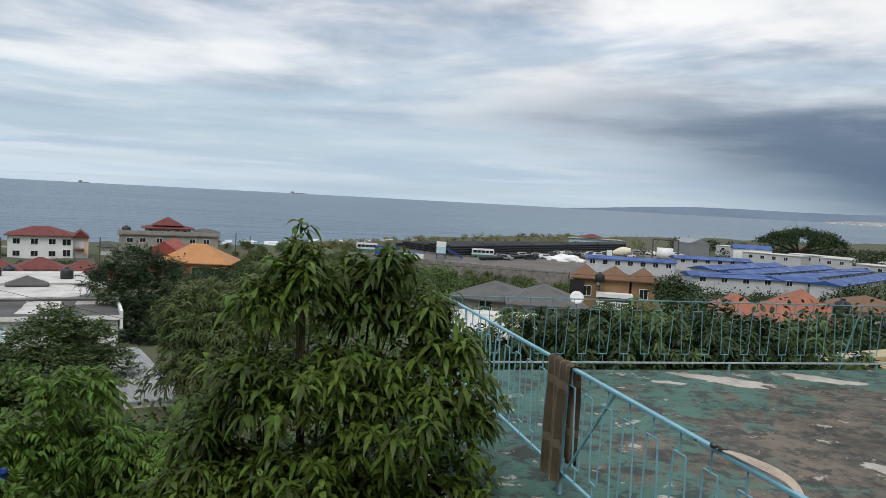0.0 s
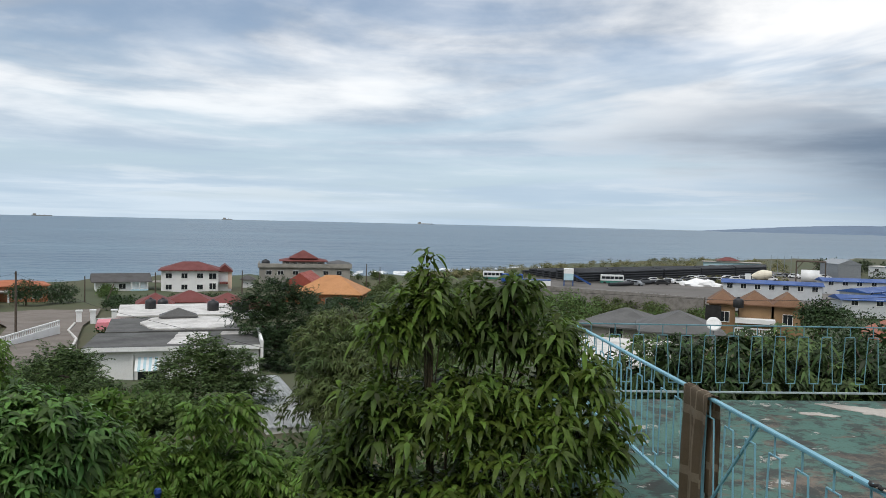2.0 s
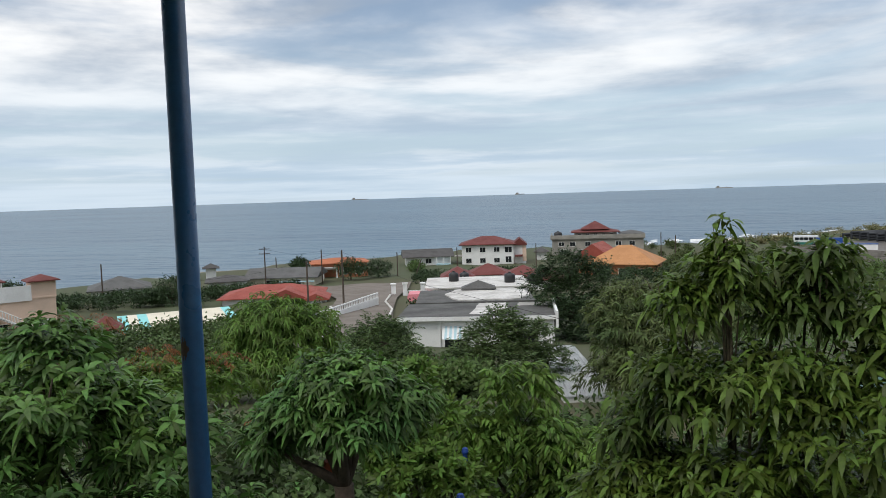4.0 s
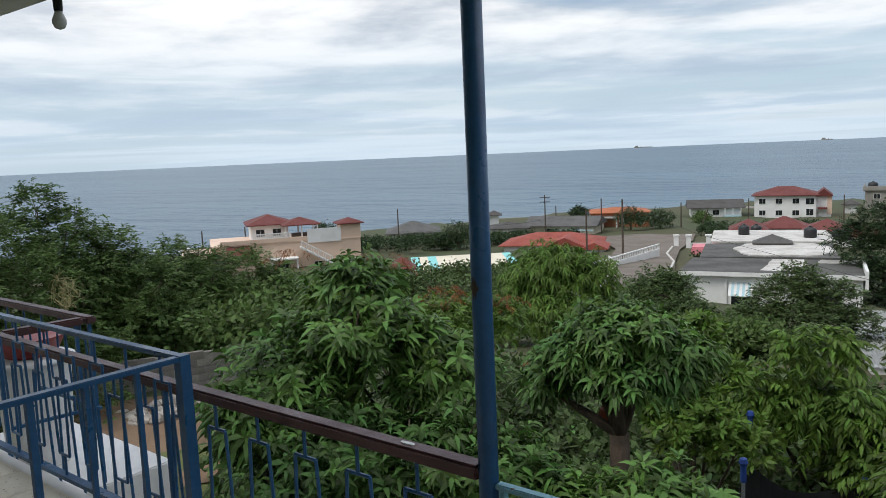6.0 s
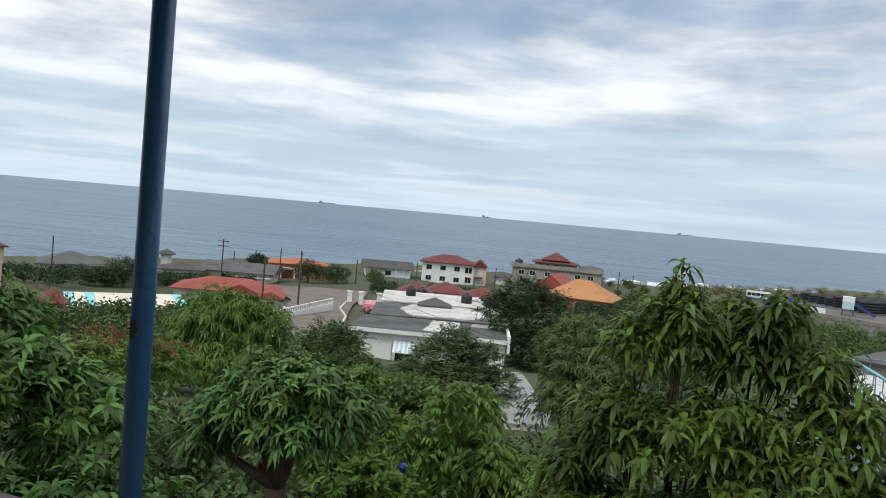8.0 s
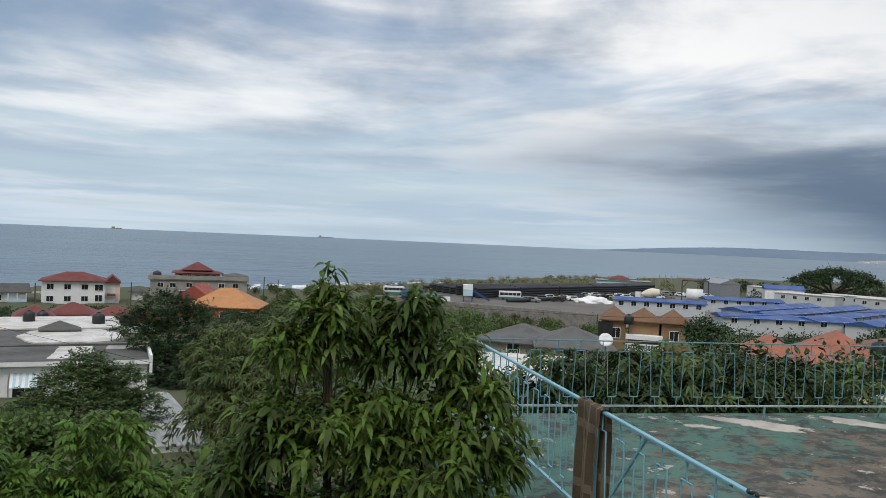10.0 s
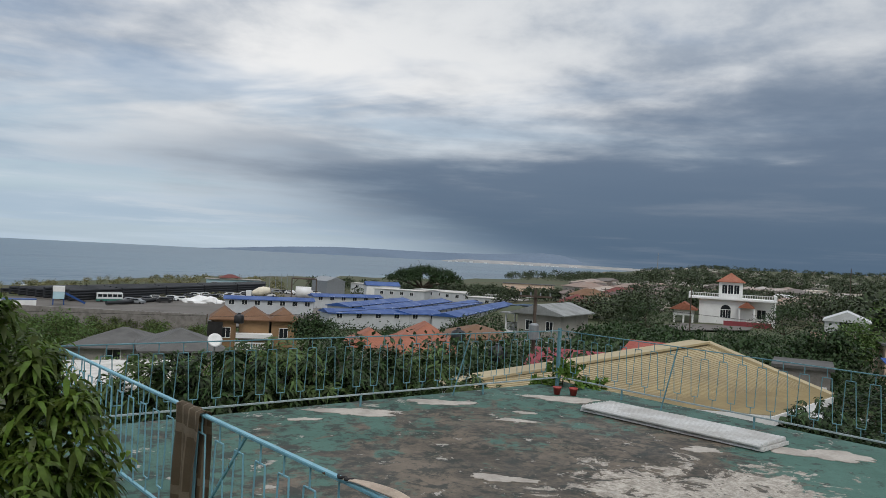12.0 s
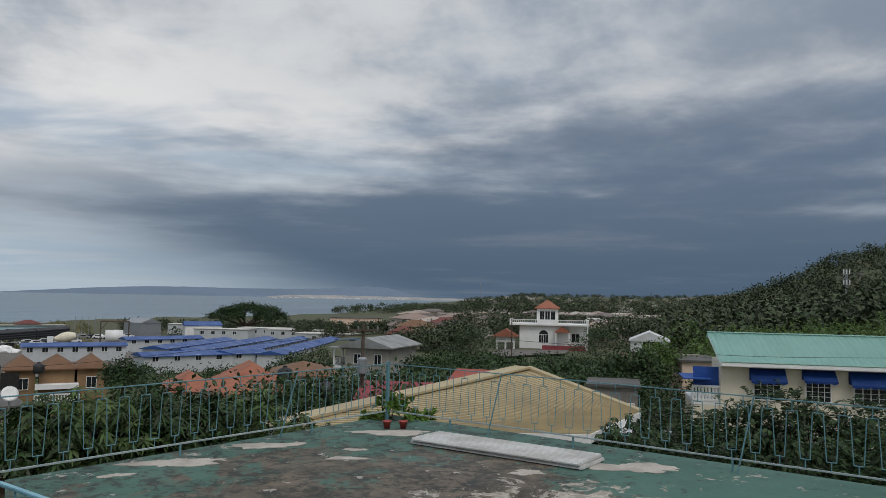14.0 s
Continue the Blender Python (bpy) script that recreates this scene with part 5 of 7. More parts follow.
window(F_, "f", (12.1, 8.2), -2.0, 0.8, 1.5, 1.2)
balustrade(F_, -7.6, -6.3, 1.0, 1.0, 0.9, 0.25)
part("balcony", box(-7.7, -6.2, 0.9, 4, 0.6, 1.0), WHITE, F_)
part("pilaster", box(-3.25, -3.05, -0.12, 0, -2, 3.0), WHITE, F_)
part("patio", box(-6.4, 3.0, -5.5, -0.01, -3.2, -0.25), CREAM, F_)
KEEP_OUT.append((*polar(15.4, 65).xy, 8))
sh = thing("shed", "long shed with a pale ribbed tin roof beside the white house", "shed", at(7.2, 27, 12.2, 7))
bm = bmesh.new()
n = 24
ra, rb = [], []
for k in range(n + 1):
    x = -1.0 + 2.0 * k / n
    z = 0.035 * (k % 2)
    ra.append(bm.verts.new((x, 0, 0.5 + z)))
    rb.append(bm.verts.new((x, 15, -0.72 + z)))
for k in range(n):
    bm.faces.new((ra[k], ra[k + 1], rb[k + 1], rb[k]))
bmesh.ops.solidify(bm, geom=bm.faces[:], thickness=0.03)
part("roof", bm, TIN, sh)
bm = box(-0.92, 0.92, 0.1, 14.8, -4, 0.42)
for v in bm.verts:
    if v.co.y > 7 and v.co.z > 0:
        v.co.z = -0.78
part("wall", bm, WHITE, sh)
KEEP_OUT.extend([(*polar(7.8, 29).xy, 3), (*polar(7.6, 35).xy, 4.5), (*polar(7.6, 41).xy, 5)])
# red low roofs between
for az, d, w in ((16.9, 128, 5), (14.6, 132, 6.5), (12.0, 128, 6), (10.2, 122, 5)):
    house("house", "low house with a dark red hipped roof", az, d, 3.8, 0, w, 6, 1.9, "hip", 1.6, WHITE, REDROOF, 0.5, [("f", 0, 0.5, 1.2, 0.9)], group="red roofs")
tank(at(16.4, 124, 5.6), 0.8, 1.6)
tank(at(11.3, 119, 5.6), 0.8, 1.5)
tank(at(10.9, 119, 5.6), 0.8, 1.5)
house("gazebo", "small gazebo with a grey pyramid roof at the beach", 10.6, 196, 2.1, 0, 2.6, 2.6, 2.2, "pyramid", 1.1, WHITE, DARKROOF, 0.7)
house("gazebo", "small gazebo with a dark pyramid roof at the shore", 34.9, 178, 2.0, 0, 2.2, 2.2, 3.0, "pyramid", 1.0, WHITE, DARKROOF, 0.8)
# gate pillars and yard walls on the lane
gate = thing("gate", "white gate pillars and balustrade wall at the lane's end", "gate", at(20.6, 120, 4.3))
for x in (-2.4, -0.6, 2.2):
    part("pillar", box(x - 0.35, x + 0.35, -0.35, 0.35, -0.8, 1.7), WHITE, gate)
    part("cap", box(x - 0.45, x + 0.45, -0.45, 0.45, 1.7, 1.9), WHITE, gate)
balustrade(gate, -0.2, 2.0, 0, -0.4, 1.0, 0.4)
part("wall", box(2.5, 6.5, -0.15, 0.15, -0.8, 0.9), WHITE, gate)
wl = thing("garden_wall", "white balustrade garden wall along the lane", "wall", at(27.6, 88, 5.6, 62))
part("wall", box(-2, 18, -0.12, 0.12, -1.5, 0.5), WHITE, wl)
balustrade(wl, -2, 18, 0, 0.5, 0.7, 0.5)
KEEP_OUT.extend([(*polar(26, d).xy, 6) for d in (66, 78, 90, 102, 115)] + [(*polar(22.4, d).xy, 4.5) for d in (66, 78, 90, 102, 115, 128)])


def utility_pole(az, d, ztop, zbase=None, arms=1, lean=0.0, r=0.14):
    zb = ground_z(az, d) - 0.3 if zbase is None else zbase
    ob = thing("utility_pole", "dark weathered timber utility pole with crossarm" if arms else "bare dark timber pole", "utility pole", at(az, d, 0), "utility poles")
    part("pole", bar((0, 0, zb), (lean, 0, ztop), r, r * 0.7), TIMBER, ob)
    for k in range(arms):
        z = ztop - 0.5 - 0.9 * k
        part("crossarm", box(-1.0 + lean, 1.0 + lean, -0.2, -0.08, z, z + 0.12), TIMBER, ob)
        for x in (-0.9, -0.3, 0.3, 0.9):
            part("insulator", bar((x + lean, -0.14, z + 0.12), (x + lean, -0.14, z + 0.3), 0.045, n=6), STEEL, ob)
    return ob


for az, d, el, arms in ((31.1, 150, -3.43, 2), (27.0, 150, -3.82, 0), (25.5, 96, -3.92, 0), (28.1, 92, -4.64, 0), (30.3, 160, -4.25, 0), (42.1, 140, -4.03, 0), (56.3, 130, -4.81, 0),
                        (53.3, 135, -4.69, 0), (21.4, 160, -4.25, 0), (16.9, 165, -4.04, 0), (11.0, 170, -3.9, 0), (2.0, 190, -3.3, 0), (1.0, 185, -3.5, 0)):
    utility_pole(az, d, 20 + d * math.tan(radians(el)), arms=arms)
utility_pole(20.2, 150, 20 - 150 * math.tan(radians(4.82)), arms=0, lean=1.6)
utility_pole(-9.8, 60, 20 - 60 * math.tan(radians(4.4)), arms=1)
UP = utility_pole(-46.6, 48, 20 - 48 * math.tan(radians(2.05)), arms=1)
part("transformer", lathe([(0.28, 15.2), (0.3, 15.25), (0.3, 16.1), (0.2, 16.2)], 12, c=(0.0, -0.4)), STEEL, UP)
utility_pole(-67.6, 230, 22.5, arms=0)
utility_pole(-51.6, 190, 14.6, arms=1)
utility_pole(-57.6, 150, 17.0, arms=0)

# ---- depot by the sea ----
site = solo("wall_depot", prism([(polar(a, d).x, polar(a, d).y) for a, d in ((-6.0, 180), (-22.6, 157), (-22.6, 158), (-6.0, 181))], 2.0, 6.3), BLOCK, "long grey concrete wall of the depot", "wall", kind="structure")
bm = bmesh.new()
pts = [(-7, 184), (-15, 175), (-22.6, 160), (-31, 190), (-33, 300), (-27, 330), (-15, 250), (-8, 236)]
bm.faces.new([bm.verts.new(polar(a, d, 3.15)) for a, d in pts])
YARD = material("pale_gravel_yard", (0.14, 0.127, 0.11), 0.95, (0.09, 0.082, 0.073), 0.1, 3, 0.6, 0.1)
solo("depot_yard", bm, YARD, "pale gravel yard of the depot", "yard", kind="structure")
pipes = thing("pipe_stack", "long stacks of black pipes in the depot yard", "pipe stack")
n_p = 0
for row in range(9):
    for lev in range(4 - row // 4):
        d0, d1 = 221 + row * 3.0, 300 + row * 4.5
        a0, a1 = -13.6 + 0.5 * row, -26.6
        k0 = polar(a0, d0, 3.4 + 0.55 + 0.72 * lev)
        k1 = polar(a1, d1, 3.4 + 0.55 + 0.72 * lev)
        for s in range(5):
            p, q = k0.lerp(k1, s / 5 + 0.004), k0.lerp(k1, (s + 1) / 5 - 0.004)
            part("pipe", bar(p, q, 0.42, n=8), PIPES, pipes)
for k in range(14):
    a = -16 - 0.75 * k
    d = 214 + 4.6 * k
    part("pipe", bar(polar(a, d, 3.8), polar(a - 1.4, d + 5, 3.8), 0.5, n=8), PIPES, pipes)
silo = thing("silo", "blue and white steel plant tower in the depot", "silo", at(-13.05, 212, 3.1))
part("body", box(-1.3, 1.3, 0, 2.6, 1.6, 4.4), LIGHTBLUE, silo)
part("head", box(-1.35, 1.35, -0.05, 2.7, 3.4, 4.7), WHITE, silo)
for x in (-1.2, 1.2):
    for y in (0.1, 2.5):
        part("leg", bar((x, y, 0), (x, y, 1.6), 0.14), BLUEROOF, silo)
part("conveyor", bar((1.5, 1, 3.0), (6, 2, 0.5), 0, flat=(0.8, 0.5)), BLUEROOF, silo)
cont = thing("container", "low white site container with blue trim", "container", at(-10.2, 203, 3.1))
part("body", box(-5.5, 5.5, 0, 2.4, 0, 1.9), WHITE, cont)
part("trim", box(-5.55, 5.55, -0.05, 2.45, 1.9, 2.1), BLUEROOF, cont)
cont2 = thing("container", "blue steel shipping container in the depot", "container", at(-8.9, 216, 3.1))
part("body", box(-3, 3, 0, 2.4, 0, 2.5), BLUEAWN, cont2)


def bus(az, d, z, L, turn):
    ob = thing("minibus", "white minibus with a green lower band, parked in the depot", "minibus", at(az, d, z, turn), "parked vehicles")
    bm = box(-L / 2, L / 2, 0, 2.1, 0.9, 2.75, bevel=0.18)
    part("body", bm, VEHICLE, ob)
    part("lower_band", box(-L / 2 - 0.01, L / 2 + 0.01, -0.02, 2.12, 0.4, 0.98), VEHGREEN, ob)
    n = int(L / 1.1)
    for k in range(n):
        x = -L / 2 + 0.35 + k * (L - 0.5) / n
        part("window", box(x, x + (L - 0.5) / n - 0.14, -0.025, 0.0, 1.55, 2.3), GLASS, ob)
    part("windscreen", box(-L / 2 - 0.03, -L / 2, 0.2, 1.9, 1.4, 2.4), GLASS, ob)
    for x in (-L / 2 + 1.2, L / 2 - 1.3):
        part("wheel", bar((x, -0.05, 0.4), (x, 0.3, 0.4), 0.4, n=14), RUBBER, ob)
        part("wheel", bar((x, 1.8, 0.4), (x, 2.15, 0.4), 0.4, n=14), RUBBER, ob)


bus(-16.2, 226, 2.95, 6.6, 6)
bus(-7.5, 225, 2.95, 6.2, 0)


def car(az, d, z, turn, mat):
    ob = thing("car", "parked car in the depot yard", "car", at(az, d, z, turn), "parked vehicles")
    bm = prism([(-2.1, 0.3), (2.1, 0.3), (2.1, 0.85), (1.2, 0.95), (0.7, 1.45), (-1.3, 1.45), (-1.9, 0.95), (-2.1, 0.9)], 0, 1.7)
    bmesh.ops.rotate(bm, verts=bm.verts, matrix=Matrix.Rotation(radians(90), 3, "X"))
    part("body", bm, mat, ob)
    part("window", box(-1.2, 0.7, -1.72, 0.02, 0.98, 1.36), GLASS, ob)
    for x in (-1.3, 1.3):
        part("wheel", bar((x, -1.75, 0.32), (x, -1.5, 0.32), 0.32, n=12), RUBBER, ob)
        part("wheel", bar((x, -0.2, 0.32), (x, 0.05, 0.32), 0.32, n=12), RUBBER, ob)


rnd = random.Random(12)
for k in range(24):
    az = -17.5 - 0.55 * k
    car(az, 225 + 3.2 * k + rnd.uniform(-8, 10), 3.15, rnd.uniform(-30, 30), rnd.choice((VEHICLE, VEHICLE, STEEL, BLACKPLASTIC, VEHICLE)))
for k in range(22):
    a = -17.0 - 0.27 * k
    solo("fence_post", bar(polar(a, 168 - k * 0.3, 2.8), polar(a, 168 - k * 0.3, 6.0), 0.12, n=6), TIMBER, "dark timber fence post by the depot wall", "fence post", group="depot fence")
tarp = bmesh.new()
bmesh.ops.create_icosphere(tarp, subdivisions=3, radius=1)
for v in tarp.verts:
    f = 1 + 0.35 * noise.noise(v.co * 2.2)
    v.co = Vector((v.co.x * 5.5 * f, v.co.y * 2.5 * f, max(0, v.co.z) * 2.0 * f))
solo("tarpaulin", tarp, WHITE, "heap under a white tarpaulin in the depot", "tarpaulin", at(-22.3, 232, 3.1))


def frame_tank():
    ob = thing("fuel_tank", "white horizontal tank inside a dark steel gantry", "tank", at(-29.4, 262, 3.0))
    part("tank", bar((-2.8, 2, 2.6), (2.4, 2, 2.6), 1.9, n=20), WHITE, ob, smooth=True)
    for x in (-4.2, 4.0):
        for y in (0, 4):
            part("leg", bar((x, y, -0.5), (x, y, 7.2), 0.16, n=6), TIMBER, ob)
    for y in (0, 4):
        part("beam", bar((-4.2, y, 7.2), (4.0, y, 7.2), 0.2, n=6), TIMBER, ob)
    for x in (-4.2, 0, 4.0):
        part("beam", bar((x, 0, 7.2), (x, 4, 7.2), 0.15, n=6), TIMBER, ob)
    for x in (-2.2, 2.2):
        part("strut", bar((x - 1.8, 0, 4.8), (x, 0, 7.2), 0.12, n=6), TIMBER, ob)


frame_tank()
mix_ = thing("cement_mixer_drum", "cream cement mixer truck in the depot", "mixer truck", at(-26.3, 258, 3.0))
part("drum", lathe([(0.6, -3.2), (1.5, -1.0), (1.6, 0.6), (0.9, 2.6)], 16), CREAM, mix_)
mix_.children[0].matrix_local = Matrix.Translation((0.5, 0, 2.6)) @ Matrix.Rotation(radians(80), 4, "Y")
part("chassis", box(-4.5, 4.5, -1, 1, 0.5, 1.0), DARK, mix_)
part("cab", box(-4.6, -2.9, -1.1, 1.1, 1.0, 2.8), VEHICLE, mix_)
for x in (-3.6, 1.5, 3.0):
    part("wheel", bar((x, -1.15, 0.5), (x, -0.8, 0.5), 0.5, n=12), RUBBER, mix_)
wh = house("warehouse", "grey metal warehouse by the shore", -31.7, 300, 3.0, 30, 8, 12, 5.2, "gable_y", 1.6, STEEL, STEEL, 0.2, [("r", 3, 2, 1.5, 1.2)], category="warehouse")
sk = house("shore_building", "low pale green shore buildings with flat and red roofs", -24.4, 335, 2.2, 4, 22, 8, 3.6, "flat", 0, LIGHTBLUE, GREYWALL, 0.6, [("f", u, 1, 2.0, 1.4) for u in (-8, -4, 1, 6)])
part("upper_roof", roof_mesh("hip", -6, 3, 0, 7, 4.4, 1.3), REDROOF, sk)
for k in range(5):
    solo("flag_pole", bar(polar(-26.9 - 0.42 * k, 300, 2.5), polar(-26.9 - 0.42 * k, 300, 10.5), 0.09, n=6), STEEL, "thin grey pole near the shore", "pole", group="thin poles")


def blue_block(az, d, z, turn, L, dep, h, n, rise=0.9):
    ob = house("site_cabin_block", "long white prefab block with a blue metal roof", az, d, z, turn, L, dep, h, "gable_x", rise, CABIN, BLUEROOF, 0.45, [("f", -L / 2 + (k + 0.5) * L / n, 1.0, 1.25, 1.1) for k in range(n)], group="blue roofed blocks", category="prefab block")
    return ob


blue_block(-27.0, 200, 4.4, 3, 22, 6, 2.2, 7, 0.7)


def block_along(p, q, dep, n):
    """A blue-roofed block whose ridge runs from p to q in plan."""
    p, q = Vector((*p, 0)), Vector((*q, 0))
    u = (q - p).normalized()
    o = (p + q) / 2 - Vector((-u.y, u.x, 0)) * dep / 2
    az = math.degrees(math.atan2(-o.x, o.y))
    blue_block(az, o.length, 4.5, math.degrees(math.atan2(u.y, u.x)) - az, (q - p).length, dep, 1.9, n, 0.75)


block_along((88.6, 147.5), (115.0, 141.0), 7.0, 6)
block_along((114.8, 199.0), (135.5, 194.3), 6.0, 6)
block_along((101.7, 163.2), (136.7, 183.6), 6.0, 9)
block_along((100.3, 150.8), (150.0, 181.4), 6.0, 12)
block_along((104.7, 141.8), (158.0, 176.0), 6.0, 13)
block_along((112.0, 134.0), (165.0, 169.5), 6.0, 13)
for az, d in ((-41.3, 288), (-43.6, 262), (-39.3, 300), (-45.0, 285), (-34.4, 330), (-36.4, 290)):
    house("site_cabin_block", "long prefab block with a flat white roof", az, d, 3.8, -20, 20, 8, 2.8, "flat", 0, CABIN, SCREED, 0.3, [("f", u, 1, 1.3, 1.1) for u in (-7, -3, 1, 5)], group="white blocks", category="prefab block")
house("shed", "white cabin with a blue roof behind the big tree", -35.2, 300, 3.4, 10, 13, 7, 4.0, "gable_x", 1.4, WHITE, BLUEROOF, 0.3)

# ---- houses in the middle distance ----
Q = thing("house", "ochre house with brown hipped roofs and white awning", "house", at(-26.0, 98, 8.4 - 2.6, 2))
for x, w in ((-3.7, 3.6), (0.0, 4.2), (3.7, 3.8)):
    part("bay_wall", box(x - w / 2 + 0.3, x + w / 2 - 0.3, 0.5, 6, -1, 5.0), OCHRE, Q)
    part("roof", roof_mesh("hip", x - w / 2, x + w / 2, 0, 6.4, 5.15, 1.45), BROWNROOF, Q)
# solid near-black box across the left bay, no opening behind it
part("dark_bay", box(-5.6, -3.8, 0.1, 0.48, -1, 4.8), DARK, Q)
part("awning", box(-2.2, 2.2, -1.2, 0.5, 3.0, 3.5), WHITE, Q)
balustrade(Q, -2.2, 2.3, -1.0, 1.6, 0.8, 0.3)
for u in (-3.4, 3.6):
    window(Q, "f", (8, 6), u, 2.9, 1.0, 1.2, face_at=0.5)
tank(Q.matrix_world @ Matrix.Translation((-1.9, -0.8, 4.8)), 0.6, 1.1)
KEEP_OUT.append((*polar(-26, 101).xy, 6))
house("house", "single-storey house with a grey shingle roof", -16.6, 84, 7.5, -15, 8.4, 8, 1.5, "hip", 1.7, GREYWALL, GREYROOF, 0.6, [("f", 0, 0.5, 1.4, 1.0), ("f", 3, 0.5, 1.2, 1.0)])
house("house", "single-storey house with a grey hipped roof", -21.2, 76, 8.3, 5, 7.0, 8, 1.5, "hip", 1.7, GREYWALL, GREYROOF, 0.6, [("f", 0, 0.6, 1.4, 1.0)])
solo("yard_slab", prism([tuple(polar(a, d).xy) for a, d in ((-13.5, 44), (-20.5, 44), (-20.5, 54), (-13.5, 54))], 11.9, 12.25), KERB, "pale concrete flat roof below the trees", "flat roof")
dish = thing("satellite_dish", "white satellite dish on a pole", "satellite dish", at(-23.3, 58, 13.05, 10))
bm = lathe([(0.02, 0.0), (0.33, 0.06), (0.52, 0.17), (0.53, 0.18), (0.33, 0.08), (0.03, 0.02)], 24)
dd = part("dish", bm, WHITE, dish, smooth=True)
dd.matrix_local = Matrix.Rotation(radians(62), 4, "X")
part("pole", bar((0, 0, -6), (0, 0, 0), 0.05), STEEL, dish)
for az, d, w, dp, h in ((-34.7, 66, 3.4, 5, 2.2), (-37.4, 64, 4.6, 6, 2.2), (-38.9, 69, 3.6, 6, 3.0), (-40.6, 64, 3.4, 5, 2.0)):
    house("house", "house with a terracotta tiled hip roof", az, d, 11.9 - h * 0.4 - 1.4, 8, w, dp, h, "hip", 1.4, CREAM, TILE, 0.5, [("f", 0, 0.8, 1.0, 1.0)], group="terracotta roofs")
house("house", "house with a low brown roof behind terracotta roofs", -42.3, 74, 10.0, 0, 5.5, 7, 2.2, "hip", 1.0, CREAM, BROWNROOF, 0.5)
tank(at(-41.0, 62, 13.0), 0.6, 1.2)
tank(at(-44.0, 50, 13.2), 0.6, 1.2)

Rh = house("house", "grey-green two-storey house with a balcony and tin gable roof", -46.9, 98, 7.9, -24, 6.0, 9.5, 5.4, "gable_y", 1.2, GREYWALL, OLDTIN, 0.7,
           [("f", -1.3, 3.4, 0.9, 1.2), ("f", 1.5, 3.4, 0.9, 1.2), ("f", -1.5, 0.8, 1.0, 1.2), ("f", 1.4, 0.8, 1.0, 1.2)])
part("balcony_floor", box(-5.0, -3.1, 0.5, 9.0, 2.7, 2.95), WHITE, Rh)
balustrade(Rh, 0.6, 9.0, 0, 2.95, 0.9, 0.4, along_y=-4.9)
for y in (0.6, 3.2, 6.0, 8.8):
    part("column", bar((-4.9, y, -1), (-4.9, y, 5.2), 0.12), WHITE, Rh)
part("balcony_roof", box(-5.6, -3.2, 0.0, 9.5, 5.2, 5.34), OLDTIN, Rh)
KEEP_OUT.extend([(*polar(-47.4, d).xy, 7) for d in (78, 86, 94, 102)])
for x in (-1.5, 0.6):
    part("solar_panel", bar((x - 3, 1.5, 6.2), (x - 3, 6.5, 6.2), 0, flat=(1.6, 0.08)), GLASS, Rh)
house("house", "low house with maroon ribbed roof under the terrace", -49.0, 46, 11.6, -10, 4.2, 5, 2.0, "gable_x", 0.9, CREAM, MAROON, 0.4)
house("house", "small house with a red and white roof beside the yellow roof", -55.6, 42, 12.9, -15, 3.6, 5, 1.9, "gable_x", 0.9, WHITE, REDROOF2, 0.5)

# white villa with roof pavilion
S = thing("villa", "white villa with balustraded roof terrace and red roofed lookout room", "villa", at(-60.3, 188, 7.9, 0))
part("wall", box(-7.0, 3.2, 0, 12, -2.5, 5.6), WHITE, S)
part("wall", box(3.21, 9.0, 2.5, 12, -2.5, 5.6), WHITE, S)
part("terrace", box(-9.4, 9.6, -1.0, 12.4, 5.6, 5.85), WHITE, S)
balustrade(S, -9.3, 9.5, -0.9, 5.85, 1.1, 0.5)
balustrade(S, -0.9, 12, 0, 5.85, 1.1, 0.5, along_y=-9.3)
balustrade(S, -0.9, 12, 0, 5.85, 1.1, 0.5, along_y=9.5)
part("lookout", box(-2.9, 2.3, 1.5, 6.5, 5.86, 9.6), WHITE, S)
for k in range(3):
    window(S, "f", (5, 5), -1.6 + 1.3 * k, 7.0, 1.1, 2.0, face_at=1.5)
part("lookout_roof", roof_mesh("pyramid", -3.5, 2.9, 0.9, 7.1, 9.75, 2.1), TILE, S)
part("porch_roof", roof_mesh("gable_y", 1.5, 5.0, -2.6, 2.4, 4.2, 1.2), TILE, S)
for x in (1.7, 4.8, 9.2):
    part("column", bar((x, -2.2 if x < 9 else -0.6, -2), (x, -2.2 if x < 9 else -0.6, 4.1 if x < 9 else 5.6), 0.2), WHITE, S)
balustrade(S, 4.9, 9.2, -0.6, 0.8, 0.9, 0.4)
part("balcony", box(3.2, 9.3, -0.7, 2.5, 0.4, 0.8), WHITE, S)
window(S, "f", (20, 12), -1.2, 1.5, 2.2, 1.8, 4)
part("window_arch", prism([(-1.2 + 1.1 * math.cos(k * math.pi / 10), 1.1 * math.sin(k * math.pi / 10)) for k in range(11)], -0.06, 0.01), GLASS, S).matrix_local = Matrix.Translation((0, 0, 3.35)) @ Matrix.Rotation(radians(90), 4, "X")
window(S, "f", (20, 12), 6.5, 1.6, 1.8, 2.0, face_at=2.5)
part("gatehouse_wall", box(-12.4, -8.0, -3.5, 1.5, 1.6, 2.9), WHITE, S)
part("gatehouse_roof", roof_mesh("gable_y", -13.2, -7.2, -4.3, 2.2, 3.0, 1.7), TILE, S)
for x in (-12.2, -10.2, -8.2):
    part("column", bar((x, -3.3, -2.5), (x, -3.3, 1.7), 0.22), WHITE, S)
part("gatehouse_gable", prism([(-12.6, 0), (-7.8, 0), (-10.2, 1.5)], -4.0, -3.8), WHITE, S).matrix_local = Matrix.Translation((0, -8.0, 2.9)) @ Matrix.Rotation(radians(90), 4, "X")
part("garden_wall", box(-1.5, 8.5, -4.7, -4.5, -2.5, 1.1), MAROON, S)
